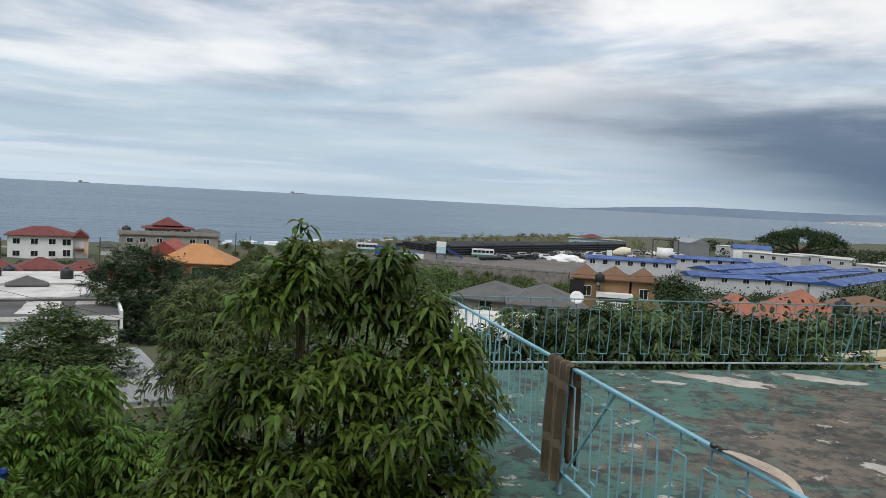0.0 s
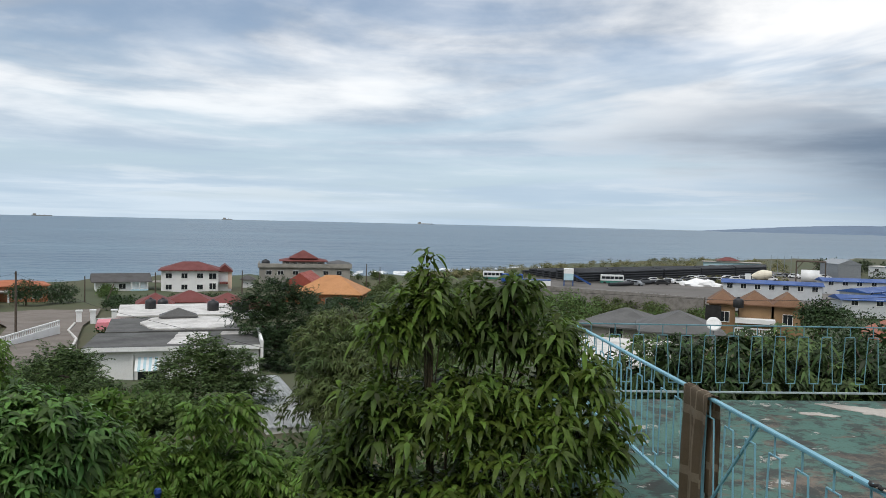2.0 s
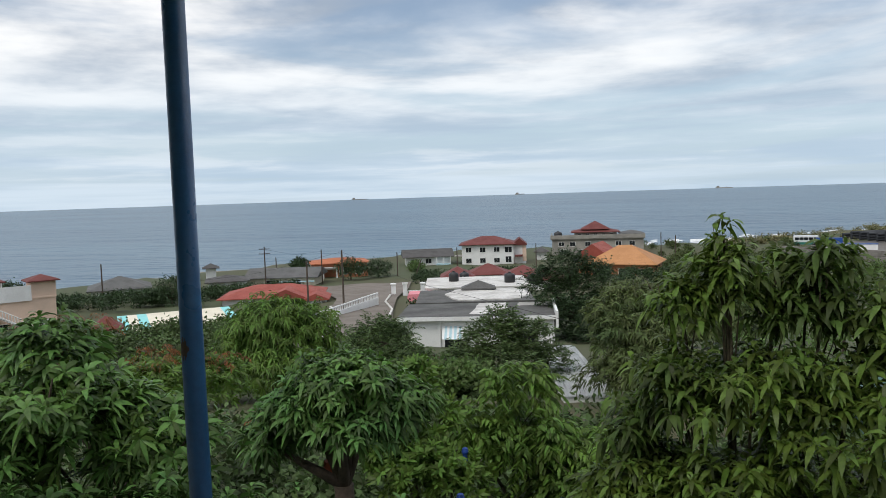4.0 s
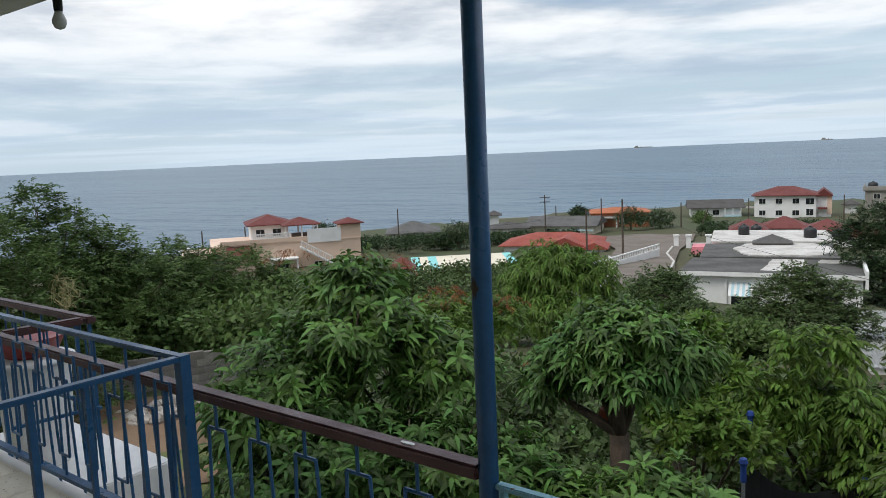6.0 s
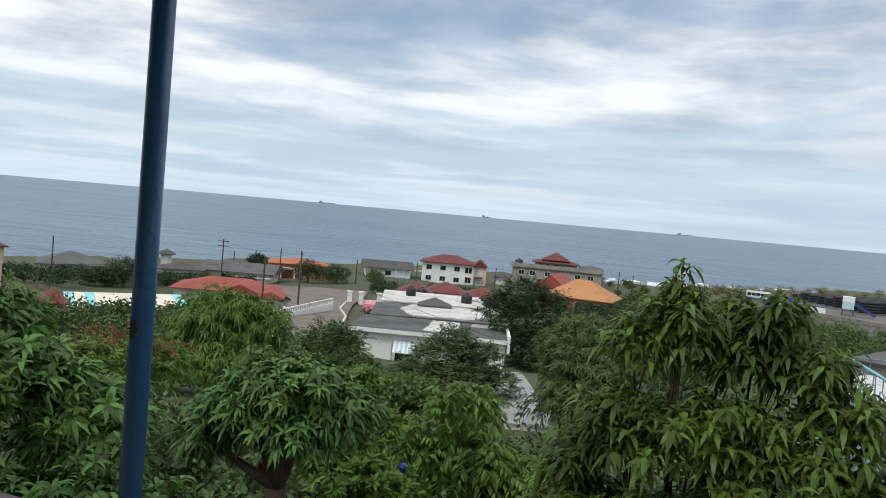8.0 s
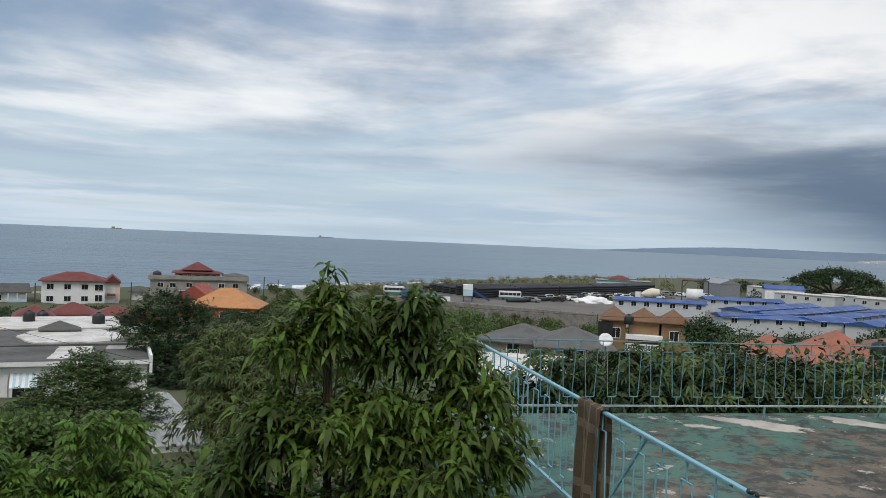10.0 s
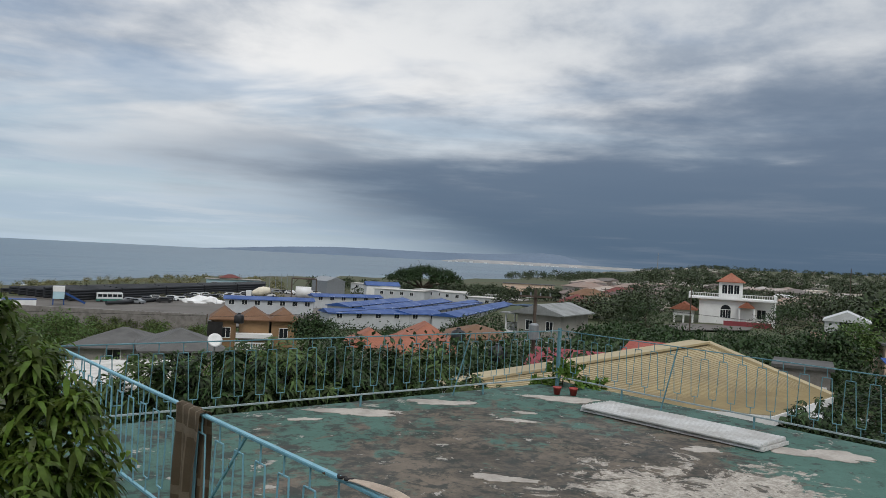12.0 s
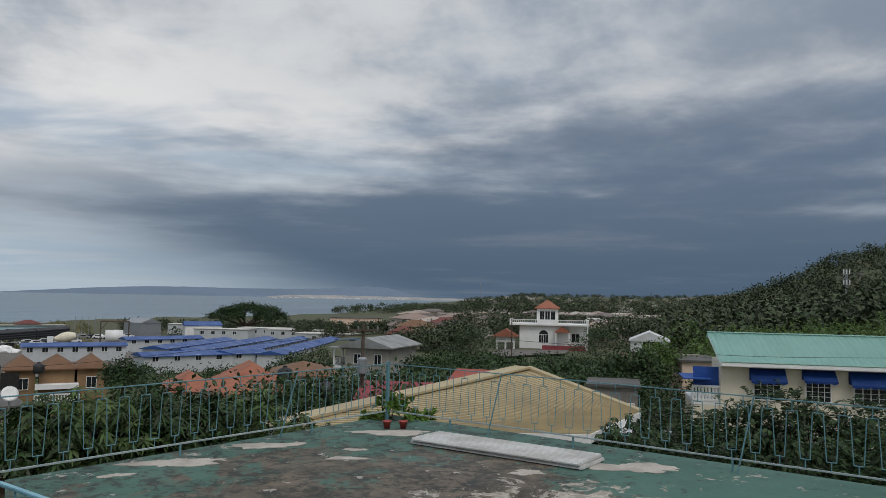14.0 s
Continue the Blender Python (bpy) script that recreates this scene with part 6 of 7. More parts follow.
KEEP_OUT.extend([(*polar(-59.3, 148).xy, 13), (*polar(-59.5, 122).xy, 9), (*polar(-60.3, 192).xy, 14), (*polar(-59.5, 178).xy, 9), (*polar(-58.5, 165).xy, 8)])
bm = bmesh.new()
bm.faces.new([bm.verts.new(polar(a, d, ground_z(a, d) + 0.5)) for a, d in ((-57, 150), (-61.5, 165), (-61.8, 178), (-57, 176), (-55.8, 160))])
solo("driveway", bm, YARD, "pale concrete drive before the villa", "driveway", kind="structure")

# cream house with turquoise roof and blue awnings
U = thing("house", "cream house with a turquoise metal roof and blue awnings", "house", at(-71.9, 54.6, 12.95, 7.0))
part("wall", box(0.4, 26, 0, 4.6, -4, 3.1), CREAM, U)
bm = bmesh.new()
x0, x1 = 0.25, 27
n = 150
prev = None
for k in range(n + 1):
    x = x0 + (x1 - x0) * k / n
    dz = 0.035 * (k % 2)
    row = [bm.verts.new((x + sh_, y, z + dz)) for y, z, sh_ in ((-0.9, 3.15, 0.0), (4.0, 4.85, -0.25), (4.9, 4.45, -0.25))]
    if prev:
        for i in range(2):
            bm.faces.new((prev[i], row[i], row[i + 1], prev[i + 1]))
    prev = row
bmesh.ops.solidify(bm, geom=bm.faces[:], thickness=0.04)
part("roof", bm, TURQ, U)
part("ridge_cap", bar((x0 - 0.25, 4.0, 4.91), (x1 - 0.25, 4.0, 4.91), 0, flat=(0.35, 0.05)), TURQ, U)
part("fascia", box(x0 + 0.1, x1, -0.88, -0.80, 2.88, 3.10), WHITE, U)
part("barge_board", bar((x0 + 0.05, -0.9, 3.02), (x0 - 0.2, 4.0, 4.73), 0, flat=(0.05, 0.2)), WHITE, U)
part("soffit", box(x0 + 0.1, x1, -0.80, 0.0, 2.84, 2.88), WHITE, U)


def awning(u, w, drop=1.0):
    bm = bmesh.new()
    n = max(6, int(w / 0.25))
    a, b, c = [], [], []
    for k in range(n + 1):
        x = u - w / 2 + w * k / n
        a.append(bm.verts.new((x, -0.02, 2.75)))
        b.append(bm.verts.new((x, -0.85, 2.75 - drop)))
        c.append(bm.verts.new((x, -0.86, 2.75 - drop - (0.22 if k % 2 else 0.12))))
    for k in range(n):
        bm.faces.new((a[k], a[k + 1], b[k + 1], b[k]))
        bm.faces.new((b[k], b[k + 1], c[k + 1], c[k]))
    bm.faces.new((a[0], b[0], bm.verts.new((u - w / 2, -0.02, 2.75 - drop))))
    bm.faces.new((a[-1], b[-1], bm.verts.new((u + w / 2, -0.02, 2.75 - drop))))
    bmesh.ops.solidify(bm, geom=bm.faces[:], thickness=0.02)
    part("awning", bm, BLUEAWN, U, "deep blue scalloped canvas awning")
    q = window(U, "f", (0, 0), u, 0.75, w * 0.72, 1.25, 4)
    for k in range(3):
        part("louvre", box(-w * 0.36, w * 0.36, -0.04, -0.02, 0.3 + 0.3 * k, 0.33 + 0.3 * k), WHITE, q)


awning(3.3, 2.2, 0.75)
awning(6.4, 2.0, 0.62)
awning(9.5, 2.6, 0.8)
awning(13.4, 2.5, 0.75)
awning(17.5, 2.5, 0.75)
part("porch_floor", box(-1.4, 0.39, 0.2, 5, 0.2, 0.45), WHITE, U)
balustrade(U, -1.35, 0.38, 0.25, 0.45, 0.95, 0.2)
part("porch_base", box(-1.4, 0.39, 0.2, 5, -4, 0.19), CREAM, U)
part("porch_curtain", box(-1.3, 0.35, 0.5, 0.55, 1.45, 2.7), BLUEAWN, U)
part("porch_awning", prism([(-2.0, -0.4), (-0.2, -0.4), (-0.2, 3.5), (-2.0, 3.5)], 1.9, 1.96), BLUEAWN, U)
bm = U.children[-1].data
for v in bm.vertices:
    v.co.z += (v.co.x + 2.0) * 0.42
KEEP_OUT.append((*(U.matrix_world @ Vector((12, 4, 0))).xy, 13))
KEEP_OUT.append((*(U.matrix_world @ Vector((2, 4, 0))).xy, 6))

# smaller buildings behind
house("shed", "weathered grey concrete shed with a flat roof", -65.0, 50, 11.3, 0, 3.0, 4, 3.2, "flat", 0, BLOCK, FLATROOF, 0.2, [("f", 0.8, 1.2, 0.9, 1)])
house("house", "peach house with a flat grey roof", -71.0, 74, 10.6, 10, 3.2, 7, 3.9, "flat", 0, PEACH, FLATROOF, 0.3, [("f", 0, 1.6, 1, 1.1)])
house("house", "house with a pale gable roof and dark opening", -67.5, 130, 11.3, 0, 6.0, 8, 2.0, "gable_y", 1.4, TIN, TIN, 0.3, [("f", 0, 0.4, 2.0, 2)])
house("house", "long low house with a rusty pale roof", -68.3, 98, 10.0, 6, 9, 5, 2.6, "gable_x", 0.7, GREYWALL, material("rusty_pale_roof", (0.30, 0.24, 0.18), 0.8, (0.20, 0.11, 0.07), 0.4, 5, 0.8), 0.4, [("f", u, 1, 1.2, 1.2) for u in (-5, 0, 5)])
for az, d, w, lab, wm, rm, kind in ((-49.6, 175, 8, "low house with a red roof among trees", CREAM, REDROOF, "hip"), (-53.0, 260, 14, "house with a red roof among trees", CREAM, REDROOF, "hip"),
                                    (-46.0, 330, 22, "long beige house behind the big tree", PEACH, GREYROOF, "flat"), (-63.5, 330, 20, "house with a pale metal roof", WHITE, TIN, "hip"),
                                    (-66.0, 300, 10, "square yellow rendered house among trees", OCHRE, SCREED, "flat"), (-69.0, 330, 22, "long white house with verandas", WHITE, SCREED, "flat"),
                                    (-72.0, 360, 26, "row of low shops with an orange wall", PEACH, REDROOF, "flat"), (-55.5, 420, 16, "small white flat house near the shore", WHITE, SCREED, "flat"),
                                    (-50.5, 220, 11, "low house with brown roof", CREAM, BROWNROOF, "hip"), (-74.2, 240, 10, "grey concrete house on the slope", GREYWALL, FLATROOF, "flat"),
                                    (-80.0, 330, 12, "white bungalow on the hillside", WHITE, SCREED, "flat"), (-83.3, 270, 14, "house with a green-grey hip roof on the hillside", CREAM, GREYROOF, "hip"),
                                    (-84.0, 470, 10, "white house high on the hillside", WHITE, SCREED, "flat"), (-80.5, 500, 11, "grey house high on the hillside", GREYWALL, FLATROOF, "flat"), (-86, 420, 14, "pale house on the hillside", WHITE, TIN, "hip")):
    z = ground_z(az, d)
    house("house", lab, az, d, z + 0.4, 0, w, 8, 3.4 if d > 200 else 2.8, kind, 1.8, wm, rm, 0.4, [("f", u * w, 0.9, 1.4, 1.3) for u in (-0.3, 0, 0.3)])
mast = thing("antenna_mast", "lattice phone mast with white panel antennas on the hillside", "antenna mast", at(-80.2, 300, ground_z(-80.2, 300)))
hm = 20 + 300 * math.tan(radians(2.3)) - ground_z(-80.2, 300)
for x, y in ((-0.5, -0.5), (0.5, -0.5), (0, 0.5)):
    part("leg", bar((x, y, 0), (x * 0.5, y * 0.5, hm), 0.1, n=6), STEEL, mast)
for z in (hm - 0.8, hm - 4.5):
    for x in (-0.9, 0.0, 0.9):
        part("panel", box(x - 0.16, x + 0.16, -0.7, -0.5, z - 0.8, z + 0.8), WHITE, mast)
m2 = thing("radio_mast", "thin far radio mast", "mast", at(-55.2, 2400, 4))
part("mast", bar((0, 0, 0), (0, 0, 62), 1.0, 0.6, n=4), GREYWALL, m2)
# ---- plants ----


def unit(v):
    return v / np.maximum(1e-9, np.linalg.norm(v, axis=-1, keepdims=True))


def leaves_mesh(base, along_, normal, L, W, mat, droop=0.25, plain=False):
    """Bent, drooping leaf blades of four triangles each, or plain far ones of two."""
    n = len(base)
    a, nn = unit(along_), unit(normal)
    s = unit(np.cross(a, nn))
    nn = np.cross(s, a)
    L, W = np.broadcast_to(L, n)[:, None], np.broadcast_to(W, n)[:, None]
    down = np.array([0, 0, -1.0])
    mid = base + a * L * 0.45 + down * L * droop * 0.25
    tip = base + a * L + down * L * droop
    if plain:
        v = np.stack([base, mid + s * W * 0.5, tip, mid - s * W * 0.5], 1).reshape(-1, 3)
        f = np.arange(n * 4)
        return leaf_data(v, f, mat)
    p1 = base + a * L * 0.36 + down * L * droop * 0.11 + nn * L * 0.05
    p2 = base + a * L * 0.70 + down * L * droop * 0.46 + nn * L * 0.04
    v = np.stack([base, p1 + s * W * 0.5, p1 - s * W * 0.5, p2 + s * W * 0.36, p2 - s * W * 0.36, tip], 1).reshape(-1, 3)
    k = np.arange(n)[:, None] * 6
    f = (k + np.array([[0, 1, 2, 1, 3, 4, 2, 3, 5, 4]])).reshape(-1)
    return leaf_data(v, f, mat, (0, 3, 7), 10)


def leaf_data(v, f, mat, starts=(0,), step=4):
    me = bpy.data.meshes.new("leaves")
    me.vertices.add(len(v))
    me.vertices.foreach_set("co", v.astype(np.float32).ravel())
    me.loops.add(len(f))
    me.loops.foreach_set("vertex_index", f.astype(np.int32))
    me.polygons.add(len(f) // step * len(starts))
    first = np.arange(0, len(f), step, dtype=np.int32)[:, None] + np.array([starts], dtype=np.int32)
    me.polygons.foreach_set("loop_start", first.ravel())
    me.update(calc_edges=True)
    me.validate()
    me.materials.append(mat)
    return me


def crown(clumps, n, style, L, W, mat, seed, droop=0.3, shell=0.55):
    """Leaves of a crown made of rounded clumps (centre, radii): rosettes, hanging sprays, feathery twigs or loose leaves."""
    g = np.random.default_rng(seed)
    c = np.array([q[0] for q in clumps], float)
    r = np.array([q[1] if isinstance(q[1], (tuple, list)) else (q[1],) * 3 for q in clumps], float)
    wt = (r[:, 0] * r[:, 1] + r[:, 0] * r[:, 2] + r[:, 1] * r[:, 2])
    pick = g.choice(len(c), n, p=wt / wt.sum())
    u = unit(g.normal(size=(n, 3)))
    u[:, 2] = np.where(u[:, 2] < -0.3, -u[:, 2], u[:, 2])
    rad = shell + (1 - shell) * g.random(n) ** 0.6
    rad *= 1 + 0.16 * g.normal(size=n)
    pos = c[pick] + u * r[pick] * rad[:, None]
    out = unit(u / r[pick])
    up = np.array([0, 0, 1.0])
    if style == "rosette":
        k = 10
        axis = unit(out + up * 0.5 + 0.35 * g.normal(size=(n, 3)))
        t1 = unit(np.cross(axis, g.normal(size=(n, 3))))
        t2 = np.cross(axis, t1)
        th = (np.arange(k) * 2.399)[None] + g.random((n, 1)) * 6.3
        sp = 0.75 + 0.5 * g.random((n, k))
        d = axis[:, None] * np.cos(sp)[..., None] + (t1[:, None] * np.cos(th)[..., None] + t2[:, None] * np.sin(th)[..., None]) * np.sin(sp)[..., None]
        base = np.repeat(pos[:, None], k, 1) - axis[:, None] * (np.linspace(0, 0.45, k)[None, :, None] * L)
        nor = np.repeat(axis[:, None], k, 1) + 0.2 * g.normal(size=(n, k, 3))
    elif style == "cluster":
        k = 9
        axis = unit(out * np.array([1, 1, 0.3]) + up * 0.55 + 0.25 * g.normal(size=(n, 3)))
        t1 = unit(np.cross(axis, g.normal(size=(n, 3))))
        t2 = np.cross(axis, t1)
        th = (np.arange(k) * 2.399)[None] + g.random((n, 1)) * 6.3
        sp = 0.7 + 0.85 * g.random((n, k))
        d = axis[:, None] * np.cos(sp)[..., None] + (t1[:, None] * np.cos(th)[..., None] + t2[:, None] * np.sin(th)[..., None]) * np.sin(sp)[..., None]
        base = np.repeat(pos[:, None], k, 1) - axis[:, None] * (np.linspace(0, 0.6, k)[None, :, None] * L)
        nor = np.broadcast_to(up, (n, k, 3)) + 0.25 * g.normal(size=(n, k, 3))
    elif style == "spray":
        k = 11
        ax = unit(out * np.array([1, 1, 0.35]) + 0.3 * g.normal(size=(n, 3)) + up * 0.25)
        s = np.linspace(0.05, 1, k)[None, :, None]
        ln = L * 2.1
        pts = pos[:, None] + ax[:, None] * s * ln - up * (s ** 2) * ln * 0.55
        side = unit(np.cross(ax, up) + 0.05 * g.normal(size=(n, 3)))
        sg = np.where(np.arange(k) % 2 == 0, 1.0, -1.0)[None, :, None]
        d = unit(side[:, None] * sg * 0.75 + ax[:, None] * 0.65 - up * (0.55 + 0.5 * g.random((n, k, 1))) + 0.12 * g.normal(size=(n, k, 3)))
        base, nor = pts, np.broadcast_to(up, (n, k, 3)) + side[:, None] * sg * 0.6 + 0.15 * g.normal(size=(n, k, 3))
    elif style == "feather":
        k = 16
        ax = unit(out + up * 0.25 + 0.45 * g.normal(size=(n, 3)))
        s = np.linspace(0.0, 1, k)[None, :, None]
        ln = L * 3.2
        pts = pos[:, None] + ax[:, None] * s * ln - up * (s ** 2) * ln * 0.4
        side = unit(np.cross(ax, up))
        sg = np.where(np.arange(k) % 2 == 0, 1.0, -1.0)[None, :, None]
        d = unit(side[:, None] * sg + ax[:, None] * 0.5 + 0.25 * g.normal(size=(n, k, 3)))
        base, nor = pts, np.broadcast_to(up, (n, k, 3)) + 0.4 * g.normal(size=(n, k, 3))
    else:
        k = 6
        base = pos[:, None] + 0.8 * L * g.normal(size=(n, k, 3))
        d = unit(out[:, None] + 0.9 * g.normal(size=(n, k, 3)))
        nor = out[:, None] + up + 0.5 * g.normal(size=(n, k, 3))
    m = n * k
    Ls = L * (0.7 + 0.55 * g.random(m))
    return leaves_mesh(base.reshape(m, 3), d.reshape(m, 3), nor.reshape(m, 3), Ls, Ls * (W / L), mat, droop, plain=style in ("feather", "loose"))


def limbs(base, clumps, r0, seed, fork=0.45, extra=3):
    """Trunk from the base to a fork, then bent, tapering limbs into each clump with side twigs."""
    rnd = random.Random(seed)
    bm = bmesh.new()
    top = sum((Vector(c[0]) for c in clumps), Vector()) / len(clumps)
    base = Vector(base)
    knee = base.lerp(top, fork) + Vector((rnd.uniform(-1, 1), rnd.uniform(-1, 1), 0)) * r0
    steps = 5
    prev = base
    for i in range(1, steps + 1):
        q = base.lerp(knee, i / steps) + Vector((rnd.uniform(-1, 1), rnd.uniform(-1, 1), 0)) * r0 * 0.4
        bar(prev, q, r0 * (1.15 - 0.3 * (i - 1) / steps), r0 * (1.15 - 0.3 * i / steps), n=10, bm=bm)
        prev = q
    for c in clumps:
        end = Vector(c[0])
        rr = c[1][0] if isinstance(c[1], (tuple, list)) else c[1]
        p, r = prev.copy(), r0 * 0.6
        m = prev.lerp(end, 0.5) + Vector((rnd.uniform(-1, 1), rnd.uniform(-1, 1), rnd.uniform(0, 1))) * rr * 0.25
        for a, b, ra, rb in ((p, m, r, r * 0.6), (m, end, r * 0.6, r * 0.3)):
            bar(a, b, ra, rb, n=7, bm=bm)
        for _ in range(extra):
            e = end + Vector((rnd.uniform(-1, 1), rnd.uniform(-1, 1), rnd.uniform(-0.3, 1))) * rr * 0.75
            bar(end.lerp(m, rnd.uniform(0, 0.5)), e, r * 0.28, r * 0.08, n=5, bm=bm)
    return bm


def tree(name, label, base, clumps, n, style, L, W, mat, seed, r0=0.12, bark=BARK, droop=0.3, shell=0.55, fork=0.45, group=""):
    ob = thing(name, label, "tree", Matrix.Translation(base), group)
    base = Vector(base)
    local = [(tuple(Vector(c) - base), r) for c, r in clumps]
    part("trunk", limbs((0, 0, -0.3), local, r0, seed, fork), bark, ob, smooth=True)
    part("crown", crown(local, n, style, L, W, mat, seed, droop, shell), mat, ob)
    return ob


def rel(rows):
    """Clumps from bearing, distance, height relative to the eye, and radius."""
    return [(tuple(polar(a, d, 20 + z)), r) for a, d, z, r in rows]


# young tree with hanging compound leaves before the terrace
D1 = 5.2
tree("young_tree", "young slender tree with drooping bright green leaves before the terrace", polar(-4.2, D1, 13.0),
     rel([(-2.4, D1, -0.33, (.09, .09, .16)), (-2.2, D1, -0.66, (.28, .28, .22)), (-2.7, D1, -0.50, (.15, .15, .14)), (0.5, D1, -0.80, (.24, .28, .24)), (-5.7, D1 + .1, -0.62, (.20, .2, .2)), (-9.0, D1, -0.52, (.20, .18, .2)),
          (-7.6, D1 + .1, -0.84, (.32, .3, .26)), (-11.4, D1 + .1, -0.84, (.28, .32, .26)), (-13.2, D1, -1.14, (.32, .34, .32)), (-15.2, D1, -1.60, (.30, .34, .34)), (-4.2, D1 - .1, -1.32, (.55, .5, .36)),
          (0.6, D1 - .1, -1.35, (.28, .4, .34)), (-10.0, D1 - .2, -1.5, (.46, .5, .36)), (-3.0, D1 - .2, -1.98, (.75, .6, .4)), (2.4, D1 - .1, -2.0, (.42, .45, .36)), (-12.4, D1 - .2, -2.1, (.5, .5, .4)),
          (-7.5, D1 - .3, -2.3, (.65, .6, .38)), (-2.0, D1 - .2, -2.75, (.8, .6, .45)), (5.6, D1, -2.5, (.36, .4, .36)), (3.6, D1, -1.62, (.22, .3, .24)), (6.4, D1, -2.1, (.2, .3, .22)), (8.0, D1 - .1, -2.7, (.3, .35, .3)), (-13.5, D1 - .1, -2.75, (.4, .5, .4)), (-8.0, D1 - .2, -3.1, (.8, .6, .45))]),
     2600, "cluster", 0.118, 0.036, LEAF_ASH, 11, r0=0.045, bark=STEM, droop=0.55, shell=0.55, fork=0.55)

# mango trees below the veranda
tree("mango_tree", "broad mango tree with long dark glossy leaves below the veranda", polar(47, 7.0, 13.0),
     rel([(45.4, 7.4, -1.32, (.42, .45, .36)), (46.0, 7.2, -1.75, (.75, .7, .45)), (51.5, 7.0, -2.15, (.70, .7, .5)), (42.5, 7.2, -2.0, (.7, .7, .5)), (53.6, 6.6, -2.35, (.42, .5, .4)), (39.0, 7.0, -2.2, (.6, .6, .45)),
          (48.0, 6.3, -2.7, (1.0, .8, .6)), (42.0, 6.2, -2.8, (.9, .8, .6)), (51.0, 5.9, -3.0, (.7, .7, .6)), (36.0, 6.2, -2.9, (.7, .7, .5)), (46, 5.3, -3.3, (1.1, .8, .6)), (38, 5.4, -3.3, (.8, .7, .5))]),
     2100, "rosette", 0.165, 0.044, LEAF_MANGO, 21, r0=0.13, droop=0.45, shell=0.6)
M2_CLUMPS = rel([(25.6, 8.0, -1.95, (.55, .55, .30)), (29.0, 8.0, -2.25, (.42, .5, .30)), (22.3, 8.0, -2.2, (.42, .5, .32)), (25.5, 7.8, -2.35, (.5, .5, .25)), (31.4, 8.1, -2.55, (.3, .3, .25))])
M2 = tree("mango_tree", "small round mango tree on a bare grey trunk", polar(25.6, 8.0, 13.0), M2_CLUMPS,
          950, "rosette", 0.15, 0.042, LEAF_MANGO, 22, r0=0.12, droop=0.55, shell=0.6, fork=0.86)
tree("mango_tree", "low mango shoots under the veranda with pale young leaves", polar(29, 5.6, 13.0),
     rel([(33, 5.8, -2.95, (.6, .6, .4)), (28, 5.9, -3.0, (.55, .6, .35)), (23, 6.2, -3.05, (.55, .5, .4)), (30, 5.2, -3.2, (.8, .6, .45)), (38, 4.8, -3.0, (.5, .4, .4)), (20, 6.4, -3.35, (.45, .4, .4))]),
     520, "rosette", 0.19, 0.046, LEAF_MANGO, 23, r0=0.09, droop=0.35)
tree("mango_tree", "dense round mango tree with hanging leaves down the slope", polar(30.8, 25, 12.0),
     rel([(30.8, 25, -4.1, (1.3, 1.3, 1.0)), (32.6, 25, -4.7, (1.0, 1, 1.0)), (28.3, 25, -4.5, (1.1, 1, 1.0)), (30.6, 24, -5.3, (1.6, 1.2, .9)), (27.2, 25, -5.2, (.7, .7, .7))]),
     1500, "rosette", 0.26, 0.055, LEAF_LIME, 24, r0=0.2, droop=0.8, shell=0.65)

# mixed trees between veranda and lane
tree("tree", "mixed shrub tree with reddish seed twigs behind the mango", polar(41, 15, 12.9),
     rel([(44, 15, -2.65, (.6, .8, .5)), (39, 15, -3.3, (.9, .8, .5)), (36, 15.5, -3.6, (1, .9, .6)), (41, 14, -3.6, (1.5, 1, .7)), (46.5, 15, -2.9, (.8, .8, .6))]),
     900, "rosette", 0.17, 0.05, LEAF_LIME, 25, r0=0.1)
ob = thing("seed_spray", "rusty red seed twigs among the leaves", "seed spray")
part("seed_head", crown(rel([(43.2, 14.6, -2.1, (.6, .4, .22)), (39.2, 14.6, -2.8, (.5, .3, .25)), (50, 15, -1.95, (.6, .3, .2)), (34.5, 14.5, -3.0, (.4, .3, .3)), (29.5, 13.5, -3.9, (.7, .4, .3))]), 150, "spray", 0.09, 0.012, LEAF_RED, 26), LEAF_RED, ob)
tree("tree", "small bright green leafy tree below the terrace", polar(12.8, 13.5, 12.8),
     rel([(12.6, 13.5, -3.6, (.55, .5, .5)), (9.8, 13.5, -4.55, (.6, .6, .4)), (6.5, 13.3, -4.7, (.6, .6, .4)), (12, 13, -4.5, (.9, .8, .6)), (7, 12.6, -5.0, (1, .8, .5)), (16, 13, -4.3, (.5, .5, .6)), (4.0, 12.6, -4.6, (.7, .7, .5))]),
     1300, "spray", 0.16, 0.055, LEAF_LIME, 31, r0=0.08, droop=0.2, shell=0.5)
tree("tree", "slender bright green sapling in the yard", polar(20.5, 11.2, 12.8),
     rel([(20.0, 11.2, -2.75, (.3, .3, .4)), (21.5, 11.2, -3.3, (.45, .4, .5)), (18.5, 11.4, -3.4, (.4, .4, .4)), (20.5, 11, -4.1, (.7, .6, .6)), (17.5, 11.0, -4.3, (.6, .5, .5)), (23.5, 11.5, -3.9, (.5, .5, .5))]),
     560, "rosette", 0.15, 0.05, LEAF_LIME, 32, r0=0.06, droop=0.15)
